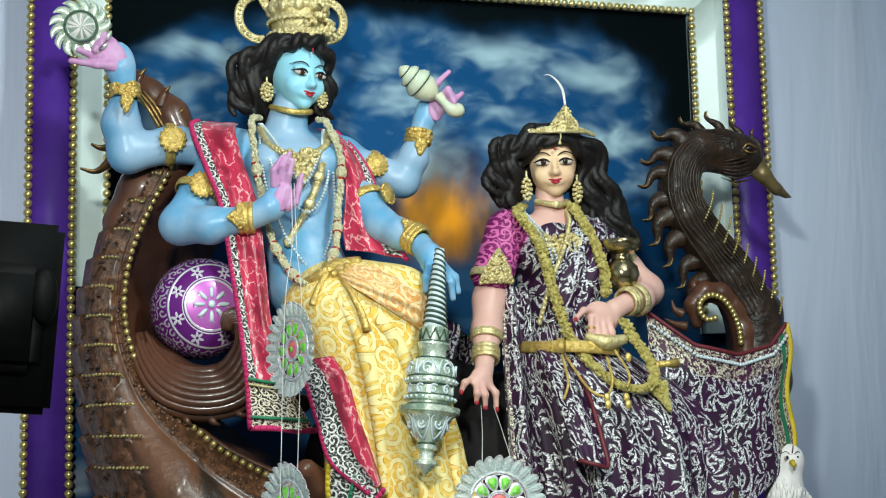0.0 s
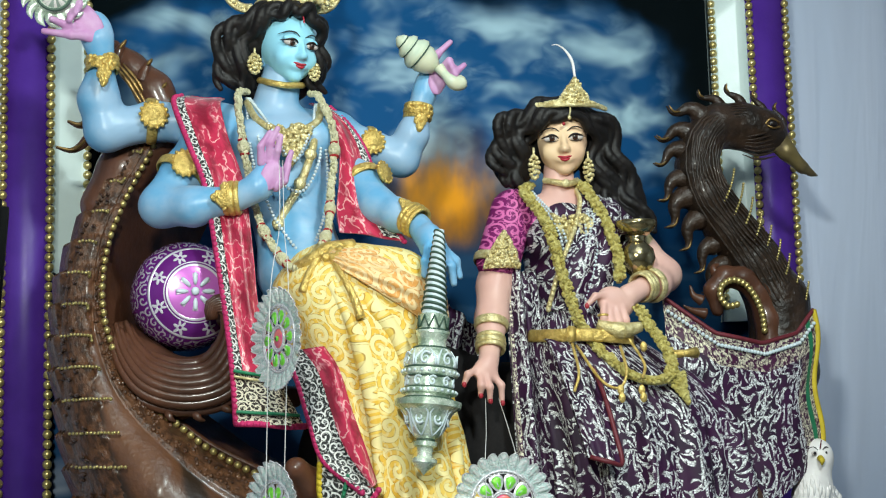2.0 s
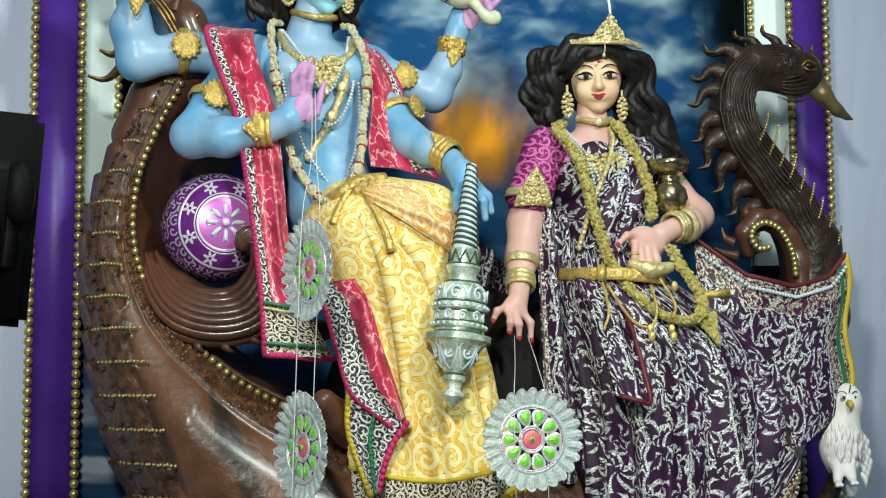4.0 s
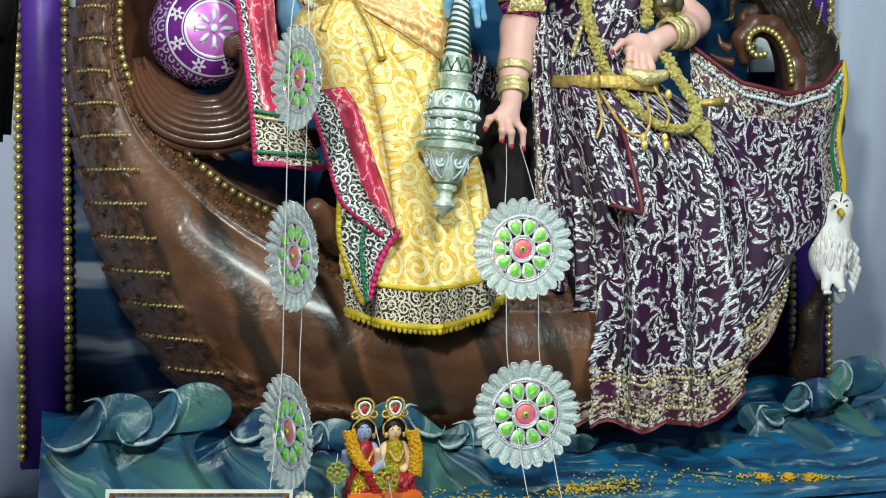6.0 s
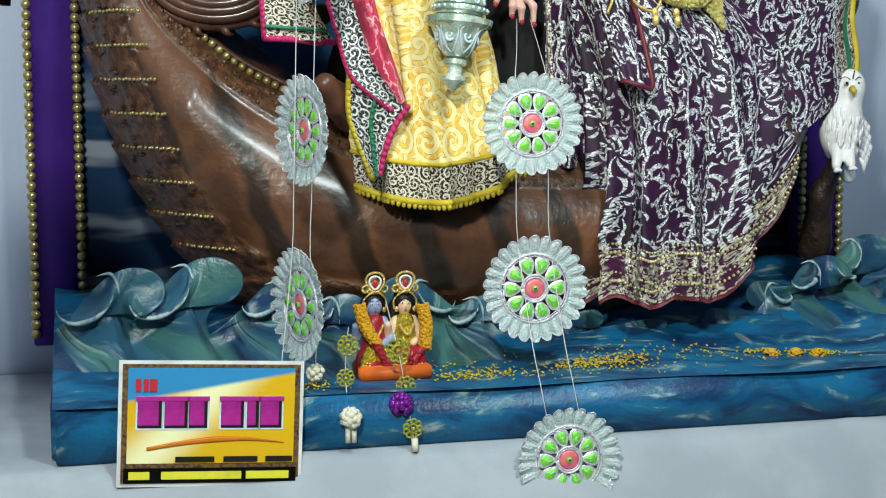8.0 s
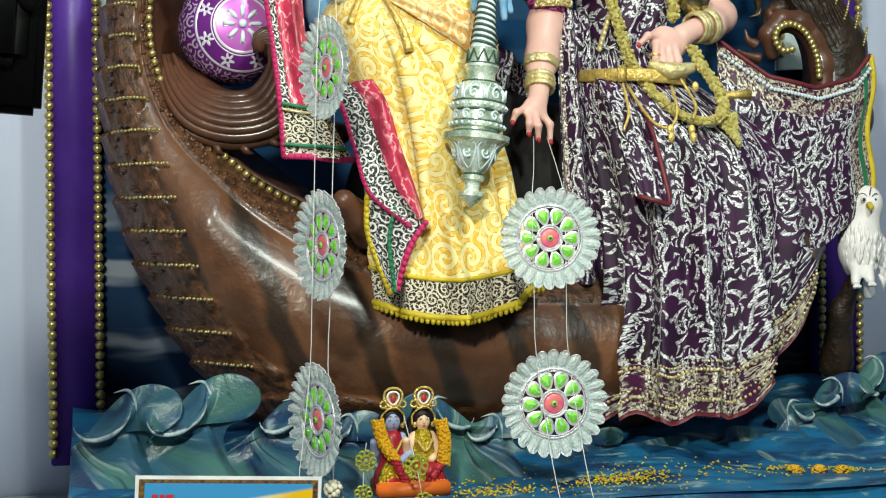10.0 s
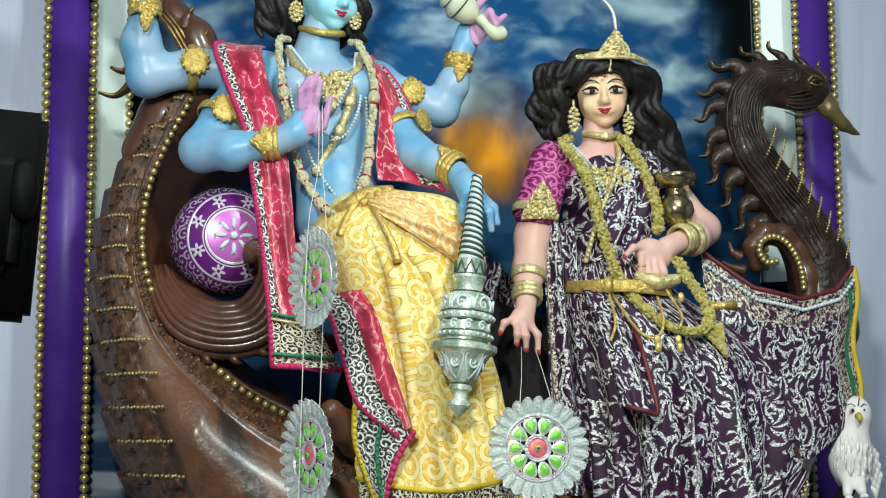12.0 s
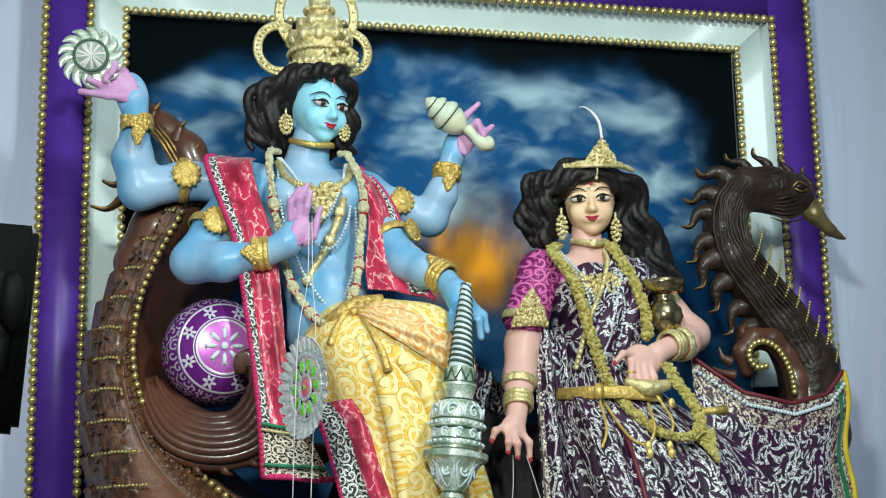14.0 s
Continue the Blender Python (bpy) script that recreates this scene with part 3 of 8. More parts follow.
# the painted seascape
def seascape():
    n = Nodes("painted_seascape")
    uv = n.uv()
    q = n.node("ShaderNodeSeparateXYZ", {0: uv})
    x, z = q.outputs[0], q.outputs[1]
    st = n.node("ShaderNodeVectorMath", {0: uv, 1: (1.0, 1.5, 0)}, operation="MULTIPLY").outputs[0]
    cloud = n.noise(n.warp(st, 2.2, 0.35), 3.4, 3, 0.5)
    sky = n.mix(n.step(z, 1.25, 2.15), (0.006, 0.068, 0.20), (0.008, 0.085, 0.235))
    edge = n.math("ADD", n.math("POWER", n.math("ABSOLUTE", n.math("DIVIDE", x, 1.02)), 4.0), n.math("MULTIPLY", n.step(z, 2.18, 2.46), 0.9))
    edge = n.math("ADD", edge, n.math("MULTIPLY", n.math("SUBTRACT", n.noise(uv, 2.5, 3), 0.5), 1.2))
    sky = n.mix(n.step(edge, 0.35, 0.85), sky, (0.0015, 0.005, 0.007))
    band = n.math("MULTIPLY", n.step(z, 1.62, 1.95), n.step(z, 2.46, 2.20))
    puff = n.math("MULTIPLY", n.math("MAXIMUM", n.step(cloud, 0.43, 0.70), n.math("MULTIPLY", n.step(n.noise(n.warp(st, 3, 0.25), 5.0, 4, 0.5), 0.50, 0.78), 0.6)), band)
    puff = n.math("MULTIPLY", puff, n.step(edge, 0.75, 0.35))
    sky = n.mix(puff, sky, (0.50, 0.72, 0.80))
    dx, dz = n.math("SUBTRACT", x, 0.09), n.math("SUBTRACT", z, 1.69)
    r = n.math("SQRT", n.math("ADD", n.math("MULTIPLY", dx, n.math("MULTIPLY", dx, 1.1)), n.math("MULTIPLY", dz, n.math("MULTIPLY", dz, 1.3))))
    r = n.math("ADD", r, n.math("MULTIPLY", n.math("SUBTRACT", n.noise(n.node("ShaderNodeVectorMath", {0: uv, 1: (1.0, 0.45, 0)}, operation="MULTIPLY").outputs[0], 11, 3), 0.5), 0.22))
    sky = n.mix(n.math("MULTIPLY", n.step(r, 0.34, 0.06), 0.8), sky, (0.26, 0.14, 0.05))
    sky = n.mix(n.step(r, 0.19, 0.02), sky, (0.85, 0.33, 0.015))
    wave = n.node("ShaderNodeVectorMath", {0: n.warp(uv, 5, 0.06), 1: (1.0, 9.0, 0)}, operation="MULTIPLY").outputs[0]
    foam = n.step(n.noise(wave, 1.3, 2), 0.47, 0.62)
    sea = n.mix(n.step(z, 0.4, 1.45), (0.026, 0.066, 0.145), (0.010, 0.070, 0.18))
    deep = n.mix(n.math("MULTIPLY", foam, n.step(z, 1.0, 0.7)), sea, (0.42, 0.47, 0.55))
    deep = n.mix(n.math("MULTIPLY", foam, n.math("MULTIPLY", n.step(z, 1.0, 1.4), 0.25)), deep, (0.10, 0.22, 0.36))
    col = n.mix(n.step(z, 1.50, 1.58), deep, sky)
    n.bump(n.noise(uv, 160, 2), 0.1, 0.002)
    return n.set(col, 0.6, **{"Specular IOR Level": 0.12})


frame_thing = thing("picture_frame", (0, 0.1, 0.04), "purple and cream frame with gold beads round a painted seascape", "picture frame")
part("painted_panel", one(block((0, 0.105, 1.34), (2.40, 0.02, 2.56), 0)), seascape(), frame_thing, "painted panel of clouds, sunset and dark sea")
for x in (-1.1835, 1.1835):
    part("purple_board", one(block((x, 0.045, 1.40), (0.145, 0.095, 2.52), 0.004)), PURPLE, frame_thing)
part("purple_board", one(block((0, 0.045, 2.605), (2.222, 0.095, 0.125), 0.004)), PURPLE, frame_thing)


def moulding(a, b, c, d):
    """A sloping cream strip from the outer line a-b to the inner line c-d."""
    a, b, c, d = (np.array(q, float) for q in (a, b, c, d))

    def fn(u, v):
        k = np.interp(v, [0, 0.12, 0.16, 0.86, 0.9, 1], [0, 0.02, 0.14, 0.86, 0.98, 1])
        dep = np.interp(v, [0, 0.12, 0.16, 0.86, 0.9, 1], [0.0, 0.005, 0.03, 0.055, 0.05, 0.07])
        p = (a + (b - a) * u[..., None]) * (1 - k[..., None]) + (c + (d - c) * u[..., None]) * k[..., None]
        return p[..., 0], 0.004 + dep, p[..., 2]
    return one(sheet(fn, 8, 24, 0.022))


part("cream_moulding", moulding((-1.111, 0, 2.543), (1.111, 0, 2.543), (-1.01, 0, 2.447), (1.01, 0, 2.447)), CREAM, frame_thing)
part("cream_moulding", moulding((-1.111, 0, 1.44), (-1.111, 0, 2.543), (-1.01, 0, 1.44), (-1.01, 0, 2.447)), CREAM, frame_thing)
part("cream_moulding", moulding((1.111, 0, 2.543), (1.111, 0, 1.30), (1.01, 0, 2.447), (1.01, 0, 1.30)), CREAM, frame_thing)
bead_mesh = one(ball((0, 0, 0), (0.0138, 0.0125, 0.0138), 8, 6)).data("bead", [GOLDBEAD])


def beads(line, single):
    """Gold beads side by side along a line, each its own piece or all in one."""
    line = np.asarray(line, float)
    n = int(np.linalg.norm(line[-1] - line[0]) / 0.0278)
    many = Mesh()
    for k in range(n + 1):
        p = line[0] + (line[-1] - line[0]) * k / n
        if single:
            ob = new("bead", bead_mesh)
            ob.parent, ob.location = frame_thing, p - spot(frame_thing)
        else:
            many.add(ball(p, (0.0138, 0.0125, 0.0138), 8, 6))
    if not single:
        part("bead_string", many, GOLDBEAD, frame_thing, kind="stuff")


beads([(-1.25, -0.008, 0.175), (-1.25, -0.008, 2.667)], True)
beads([(-1.119, -0.008, 0.20), (-1.119, -0.008, 2.54)], True)
beads([(1.25, -0.008, 0.175), (1.25, -0.008, 2.667)], True)
beads([(1.119, -0.008, 0.20), (1.119, -0.008, 2.54)], False)
beads([(-1.22, -0.008, 2.667), (1.22, -0.008, 2.667)], False)
beads([(-1.09, -0.008, 2.54), (1.09, -0.008, 2.54)], False)
beads([(-1.013, 0.06, 1.45), (-1.013, 0.06, 2.45)], False)
beads([(1.015, 0.06, 1.35), (1.015, 0.06, 2.45)], False)
beads([(-0.985, 0.06, 2.45), (0.985, 0.06, 2.45)], False)

# ---- the plinth painted as sea ----
def sea_paint(name, scale=1.0):
    n = Nodes(name)
    uv = n.uv()
    st = n.node("ShaderNodeVectorMath", {0: n.warp(uv, 3.5, 0.22), 1: (3.0, 9.0, 1.0)}, operation="MULTIPLY").outputs[0]
    a = n.noise(st, 1.1 * scale, 4, 0.6)
    b = n.noise(st, 2.3 * scale, 4, 0.6)
    col = n.mix(n.step(a, 0.35, 0.6), (0.006, 0.036, 0.11), (0.010, 0.150, 0.32))
    col = n.mix(n.math("MULTIPLY", n.step(b, 0.5, 0.66), 0.7), col, (0.03, 0.16, 0.19))
    col = n.mix(n.math("MULTIPLY", n.step(b, 0.57, 0.73), 0.85), col, (0.45, 0.56, 0.60))
    n.bump(n.math("ADD", a, n.noise(uv, 90, 3)), 0.3, 0.006)
    return n.set(col, 0.38)


SEA = sea_paint("painted_sea")
def crest_paint():
    """Brush strokes in dark blue, green and white, laid along the sweep of the breakers."""
    n = Nodes("painted_crest")
    uv = n.uv()
    w = n.warp(n.warp(uv, 5, 0.07), 17, 0.016)
    q = n.node("ShaderNodeSeparateXYZ", {0: w})
    along = n.math("ADD", q.outputs[0], n.math("MULTIPLY", q.outputs[1], 0.75))
    across = n.math("SUBTRACT", q.outputs[1], n.math("MULTIPLY", q.outputs[0], 0.35))
    st = n.node("ShaderNodeCombineXYZ", {0: n.math("MULTIPLY", along, 15.0), 1: n.math("MULTIPLY", across, 4.0)}).outputs[0]
    a = n.noise(st, 0.6, 3, 0.5)
    b = n.noise(n.node("ShaderNodeVectorMath", {0: st, 1: (5.0, 2.0, 0)}, operation="ADD").outputs[0], 0.5, 3, 0.5)
    e = n.noise(n.node("ShaderNodeVectorMath", {0: st, 1: (15.0, 7.0, 0)}, operation="ADD").outputs[0], 0.9, 4, 0.6)
    col = n.mix(n.step(a, 0.36, 0.62), (0.010, 0.036, 0.090), (0.032, 0.110, 0.170))
    col = n.mix(n.math("MULTIPLY", n.step(b, 0.45, 0.62), 0.85), col, (0.060, 0.165, 0.140))
    col = n.mix(n.math("MULTIPLY", n.step(e, 0.53, 0.70), 0.75), col, (0.46, 0.56, 0.54))
    col = n.mix(n.step(n.noise(st, 1.3, 2), 0.38, 0.30), col, (0.008, 0.020, 0.050))
    n.bump(n.math("ADD", a, n.noise(n.place(), 70, 3)), 0.35, 0.006)
    return n.set(col, 0.34)


FOAM = plain("foam_paint", (0.50, 0.58, 0.56), (0.16, 0.26, 0.30), 0.4, scale=40)
plinth = thing("plinth", (0, -0.5, 0.04), "low plinth painted as blue sea with moulded waves", "plinth")
part("front_board", one(block((0.36, -1.01, 0.101), (3.1, 0.04, 0.122), 0.004)), SEA, plinth, "blue front board with painted white streaks")


def sea_top(u, v):
    x = -1.195 + u * 3.12
    rise = np.interp(v, [0, 0.3, 0.55, 1], [0, 0.02, 0.09, 0.14])
    roll = 0.020 * np.sin(5.2 * x + 2.5 * v) * np.sin(7 * v) + 0.012 * np.sin(13 * x - 6 * v) * v
    return x, -1.035 + v * 1.05 + 0.012 * np.sin(8 * x) * (1 - v), 0.166 + rise + roll * np.minimum(1, 4 * v)


part("sea_surface", one(sheet(sea_top, 140, 60, 0.0)), SEA, plinth, "rolling painted sea surface")
part("side_board", one(block((-1.185, -0.5, 0.10), (0.03, 0.96, 0.12), 0.004)), SEA, plinth)


PEAKS = ((-1.065, 0.430, 1), (-0.885, 0.450, 1), (-0.665, 0.400, 1), (-0.52, 0.345, 1), (-0.405, 0.335, -1), (-0.275, 0.385, -1), (-0.135, 0.330, 1), (0.02, 0.295, -1), (0.16, 0.275, 1),
         (0.36, 0.245, 1), (0.58, 0.26, -1), (0.755, 0.325, -1), (0.885, 0.385, 1), (1.055, 0.435, 1), (1.18, 0.30, 1))
CREST = crest_paint()


def swell(x):
    """Height and sideways lean of the line of breakers, and how near each place is to a crest."""
    top, lean, near = np.full_like(x, 0.215), np.zeros_like(x), np.zeros_like(x)
    for cx, h, way in PEAKS:
        d = (x - cx) * way
        w = np.exp(-(np.abs(d) / np.where(d > 0, 0.045, 0.115)) ** 1.6)
        z = 0.215 + (h - 0.215) * w
        lean = np.where(z > top, way, lean)
        near = np.where(z > top, w, near)
        top = np.maximum(top, z)
    return top, lean, near


def breaker(u, v):
    """One moulded line of breakers that rises from the sea; each crest rolls over to its side."""
    x = -1.20 + 2.95 * u
    top, lean, near = swell(x)
    y0 = np.interp(x, [-1.2, -0.2, 0.5, 0.8, 1.1, 1.8], [-0.64, -0.62, -0.60, -0.52, -0.38, -0.25])
    foot = np.interp(x, [-1.2, -0.2, 0.5, 1.1, 1.8], [-0.92, -0.88, -0.80, -0.72, -0.6])
    h = top - 0.150
    lift = np.clip(v / 0.70, 0, 1)
    roll = np.clip((v - 0.70) / 0.30, 0, 1) * (1.6 + 2.9 * near)
    r = 0.20 * h * (0.35 + 0.65 * near)
    z = 0.150 + (h - r) * lift ** 1.25 + r * np.sin(roll)
    y = foot + (y0 - foot) * (1 - (1 - lift) ** 1.7) - r * 0.35 * near * (1 - np.cos(roll))
    groove = np.sin(34 * (x - 0.55 * z) + 2.4 * np.sin(9 * x)) + 0.5 * np.sin(61 * (x - 0.4 * z) + 1.0)
    y = y - 0.013 * groove * np.sin(np.pi * np.clip(lift, 0, 1) ** 0.8) - 0.030 * near * np.sin(np.pi * lift) ** 2
    y = y + 0.030 * near * np.exp(-((lift - 0.72) / 0.12) ** 2)
    slip = 0.10 * (1 - lift) ** 1.5 * (1 + 0.4 * np.sin(7 * x)) * np.clip((x + 1.2) / 0.1, 0, 1)
    x = np.maximum(x + slip + lean * r * 1.25 * (1 - np.cos(roll)) * near, -1.192)
    return x, y, z


# hollow caps under the crests: crest x, top, side, size
CAPS = ((-1.060, 0.425, 1, 0.140), (-0.880, 0.440, 1, 0.150), (-0.650, 0.390, 1, 0.10), (-0.515, 0.345, 1, 0.080), (-0.280, 0.380, -1, 0.10), (-0.135, 0.330, 1, 0.080), (0.02, 0.295, -1, 0.06),
        (0.755, 0.325, -1, 0.07), (0.890, 0.380, 1, 0.09), (1.060, 0.430, 1, 0.12))


def cap_frame(cx, h, way, size):
    return np.array((cx - way * 0.40 * size, h - 0.46 * size)), 0.50 * size, 0.40 * size


def breaker_skin():
    """The wall with each cap pressed into it: a proud curved lip below, hollow above."""
    v, f, _ = sheet(breaker, 720, 90)
    q = v[:, [0, 2]].copy()
    out = q.copy()
    for cx, h, way, size in CAPS:
        mid, ax, az = cap_frame(cx, h, way, size)
        d = q - mid
        d[:, 1] -= 0.30 * way * d[:, 0]
        rho = np.hypot(d[:, 0] / ax, d[:, 1] / az)
        below = np.clip(0.45 - d[:, 1] / az, 0, 1)
        lip = np.exp(-((rho - 0.95) / 0.16) ** 2) * below
        fill = np.clip((1.0 - rho) / 0.12, 0, 1)
        v[:, 1] -= size * (0.26 * lip + 0.16 * fill * below) - 0.10 * size * np.clip(1 - rho, 0, 1)
        far = np.hypot(d[:, 0], d[:, 1])
        a = way * 2.6 * np.exp(-(far / (0.62 * size)) ** 2)
        out += np.stack([d[:, 0] * np.cos(a) - d[:, 1] * np.sin(a) - d[:, 0], d[:, 0] * np.sin(a) + d[:, 1] * np.cos(a) - d[:, 1]], 1)
    return v, f, out


WAVE = breaker_skin()
part("wave_wall", one(WAVE), CREST, plinth, "moulded line of breakers in blue, green and white")


def on_wave(x, z):
    """The place on the front of the breakers nearest to (x, z)."""
    near = np.argsort((WAVE[0][:, 0] - x) ** 2 + (WAVE[0][:, 2] - z) ** 2)[:5]
    return np.array((x, WAVE[0][near, 1].min(), z))


for cx, h, way, size in CAPS:
    mid, ax, az = cap_frame(cx, h, way, size)
    q = []
    for a in np.linspace(math.pi * 1.02, math.pi * 1.92, 16):
        x, z = 0.97 * ax * math.cos(a), 0.97 * az * math.sin(a)
        q.append(on_wave(mid[0] + way * x, mid[1] + z + 0.30 * x))
    part("foam_lip", one(tube(curve(q, 40), [0.0006, 0.0045, 0.0065, 0.0045, 0.0006], 8)), FOAM, plinth, "white painted lip of the breaker")
    q = [on_wave(cx + way * w, h - 0.004 - g) for w, g in ((-0.03, 0.012), (0.004, 0.006), (0.020, 0.030), (0.024, 0.075))]
    part("foam_lip", one(tube(curve(q, 24), [0.0005, 0.0045, 0.0035, 0.0005], 8)), FOAM, plinth)

# ---- the swan boat ----
boat = thing("swan_boat", (0, -0.45, 0.24), "brown lacquered swan-shaped boat with gold bead trim on the painted sea", "boat")
KEEL = [(-0.80, -0.12, 1.93), (-0.93, -0.14, 1.74), (-1.02, -0.16, 1.60), (-1.095, -0.18, 1.40), (-1.112, -0.20, 1.22), (-1.10, -0.23, 1.07), (-1.072, -0.25, 0.89), (-1.01, -0.28, 0.69), (-0.924, -0.31, 0.52), (-0.82, -0.34, 0.385),
        (-0.66, -0.38, 0.27), (-0.35, -0.40, 0.205), (0.05, -0.40, 0.19), (0.40, -0.38, 0.22), (0.70, -0.34, 0.36), (0.92, -0.28, 0.62), (1.04, -0.25, 0.92), (1.08, -0.24, 1.20)]
RIM = [(-0.80, -0.24, 1.86), (-0.868, -0.27, 1.715), (-0.915, -0.29, 1.62), (-0.965, -0.32, 1.49), (-0.984, -0.34, 1.36), (-0.972, -0.36, 1.245), (-0.925, -0.38, 1.13), (-0.86, -0.39, 1.055), (-0.79, -0.40, 1.00), (-0.70, -0.41, 0.932),
       (-0.55, -0.43, 0.855), (-0.38, -0.45, 0.785), (-0.10, -0.46, 0.72), (0.25, -0.46, 0.71), (0.55, -0.44, 0.78), (0.76, -0.38, 0.92), (0.90, -0.33, 1.07), (0.97, -0.30, 1.22)]
NK = 300
keel, rim = curve(KEEL, NK), curve(RIM, NK)


def hull_point(u, v):
    i = np.clip(u * (NK - 1), 0, NK - 1)
    k = np.stack([np.interp(i, np.arange(NK), keel[:, c]) for c in range(3)], -1)
    r = np.stack([np.interp(i, np.arange(NK), rim[:, c]) for c in range(3)], -1)
    p = k * (1 - v[..., None]) + r * v[..., None]
    width = np.linalg.norm(r - k, axis=-1)
    p[..., 1] -= np.sin(np.pi * np.clip(v, 0, 1)) ** 0.8 * np.minimum(0.24, 0.55 * width)
    return p


SCALES = 17
U_FEATHER, FEATHER = 0.56, 0.145


def hull_fn(u, v):
    p = hull_point(u, v)
    s = ((1.92 - p[..., 2]) / 0.086) % 1.0
    k = hull_point(u, 0 * v)
    inward = np.linalg.norm((p - k)[..., [0, 2]], axis=-1)
    on = (u < U_FEATHER) * np.clip((FEATHER - inward + 0.012 * np.sin(s * 9)) / 0.02, 0, 1)
    p[..., 1] -= on * (0.006 + 0.016 * (1 - s) ** 1.5 + 0.003 * np.sin(v * 190))
    p[..., 0] -= on * 0.016 * (1 - s) * (inward < 0.03)
    band = np.clip((v - 0.80) / 0.02, 0, 1)
    p[..., 1] -= band * 0.012
    return p[..., 0], p[..., 1], p[..., 2]


def band_slots(nu, nv):
    u, v = np.meshgrid((np.arange(nu - 1) + 0.5) / (nu - 1), (np.arange(nv - 1) + 0.5) / (nv - 1), indexing="ij")
    inward = np.linalg.norm((hull_point(u, v) - hull_point(u, 0 * v))[..., [0, 2]], axis=-1)
    return ((v > 0.80) | ((inward < FEATHER) & (u < U_FEATHER))).astype(int).ravel().tolist()


def hull_paint():
    n = Nodes("striped_brown_hull")
    p = n.place()
    big = n.noise(p, 6, 4)
    q = n.node("ShaderNodeSeparateXYZ", {0: n.warp(p, 3, 0.15)})
    slant = n.math("ADD", q.outputs[0], n.math("MULTIPLY", q.outputs[2], 0.35))
    stripe = n.step(n.math("SINE", n.math("MULTIPLY", slant, 34.0)), 0.25, 0.85)
    col = n.mix(n.step(big, 0.35, 0.65), (0.175, 0.074, 0.034), (0.090, 0.038, 0.018))
    col = n.mix(n.math("MULTIPLY", stripe, 0.8), col, (0.014, 0.012, 0.008))
    n.bump(n.math("ADD", n.math("ADD", n.math("MULTIPLY", big, 3.0), n.math("MULTIPLY", n.noise(p, 17, 3), 1.6)), n.math("MULTIPLY", n.noise(p, 70, 3), 0.5)), 0.45, 0.006)
    return n.set(col, 0.36, 0.0, **{"Coat Weight": 0.35, "Coat Roughness": 0.22})


HULL = hull_paint()
nu, nv = 420, 60
part("hull", Mesh().add(sheet(hull_fn, nu, nv), band_slots(nu, nv)), [HULL, DARKBROWN], boat, "striped brown lacquered hull with carved feather rows")


def inner_fn(u, v):
    i = np.clip(u * (NK - 1), 0, NK - 1)
    r = np.stack([np.interp(i, np.arange(NK), rim[:, c]) for c in range(3)], -1)
    c = np.array((-0.05, -0.10, 1.15))
    k = np.clip(v * 0.22, 0, 1)[..., None]
    return r[..., 0] * (1 - k[..., 0]) + c[0] * k[..., 0], r[..., 1] + 0.02 * np.sin(np.pi * v) + v * 0.30, r[..., 2] * (1 - k[..., 0]) + c[2] * k[..., 0] - 0.05 * v


part("inner_wall", one(sheet(inner_fn, 160, 16)), BROWN, boat, "plain brown inner side")
part("rim_moulding", one(tube(rim[::3] + np.array((0, -0.004, 0)), 0.010, 8)), BROWN, boat)
count = int(np.linalg.norm(np.diff(rim, axis=0), axis=1).sum() / 0.0235)
small_bead = one(ball((0, 0, 0), (0.0105, 0.010, 0.0105), 8, 6)).data("bead", [GOLDBEAD])
for u in np.linspace(0.0, 1.0, count):
    p = hull_point(np.array(u), np.array(0.965))
    ob = new("bead", small_bead)
    ob.parent, ob.location = boat, p + np.array((0.003, -0.019, 0.0)) - spot(boat)
dot_mesh = one(ball((0, 0, 0), 0.0047, 6, 4)).data("gold_dot", [GOLDBEAD])


def gold_dot(p):
    ob = new("gold_dot", dot_mesh)
    ob.parent, ob.location = boat, np.asarray(p) - spot(boat)


us = np.linspace(0.02, U_FEATHER, 200)
keel_z = hull_point(us, 0 * us)[:, 2]
for k in range(SCALES):
    z = 1.92 - 0.086 * (k + 1)
    u0 = float(np.interp(-z, -keel_z, us))
    slope = 0.5 - 0.055 * k if k < 9 else 0.02
    for w in np.linspace(0.008, 0.138, 17):
        # step inward over the skin, level or falling a little
        vv = np.linspace(0, 0.7, 180)
        a, b = np.meshgrid(np.clip(u0 + np.linspace(-0.09, 0.05, 110), 0, 1), vv, indexing="ij")
        q = hull_point(a, b)
        x0 = hull_point(np.array(u0), np.array(0.0))
        d = (q[..., 0] - x0[0] - w) ** 2 + (q[..., 2] - x0[2] + slope * w) ** 2
        m = np.unravel_index(d.argmin(), d.shape)
        gold_dot(q[m] + np.array((0, -0.027, 0)))
    for j in range(7):
        rnd = random.Random(100 * k + j)
        u, w = float(np.interp(-z - rnd.uniform(0.012, 0.07), -keel_z, us)), rnd.uniform(0.01, 0.12)
        width = np.linalg.norm(hull_point(np.array(u), np.array(1.0)) - hull_point(np.array(u), np.array(0.0)))
        v = w / width * 0.75
        q = [hull_point(np.array(u + 0.003 * t), np.array(v + 0.012 * t / width)) + np.array((0, -0.016 - 0.012 * math.sin(t * 3), 0)) for t in np.linspace(0, 1, 5)]
        part("feather_tuft", one(tube(q, [0.005, 0.004, 0.001], 5)), DARKBROWN, boat)
band_dots = Mesh()
rnd = random.Random(5)
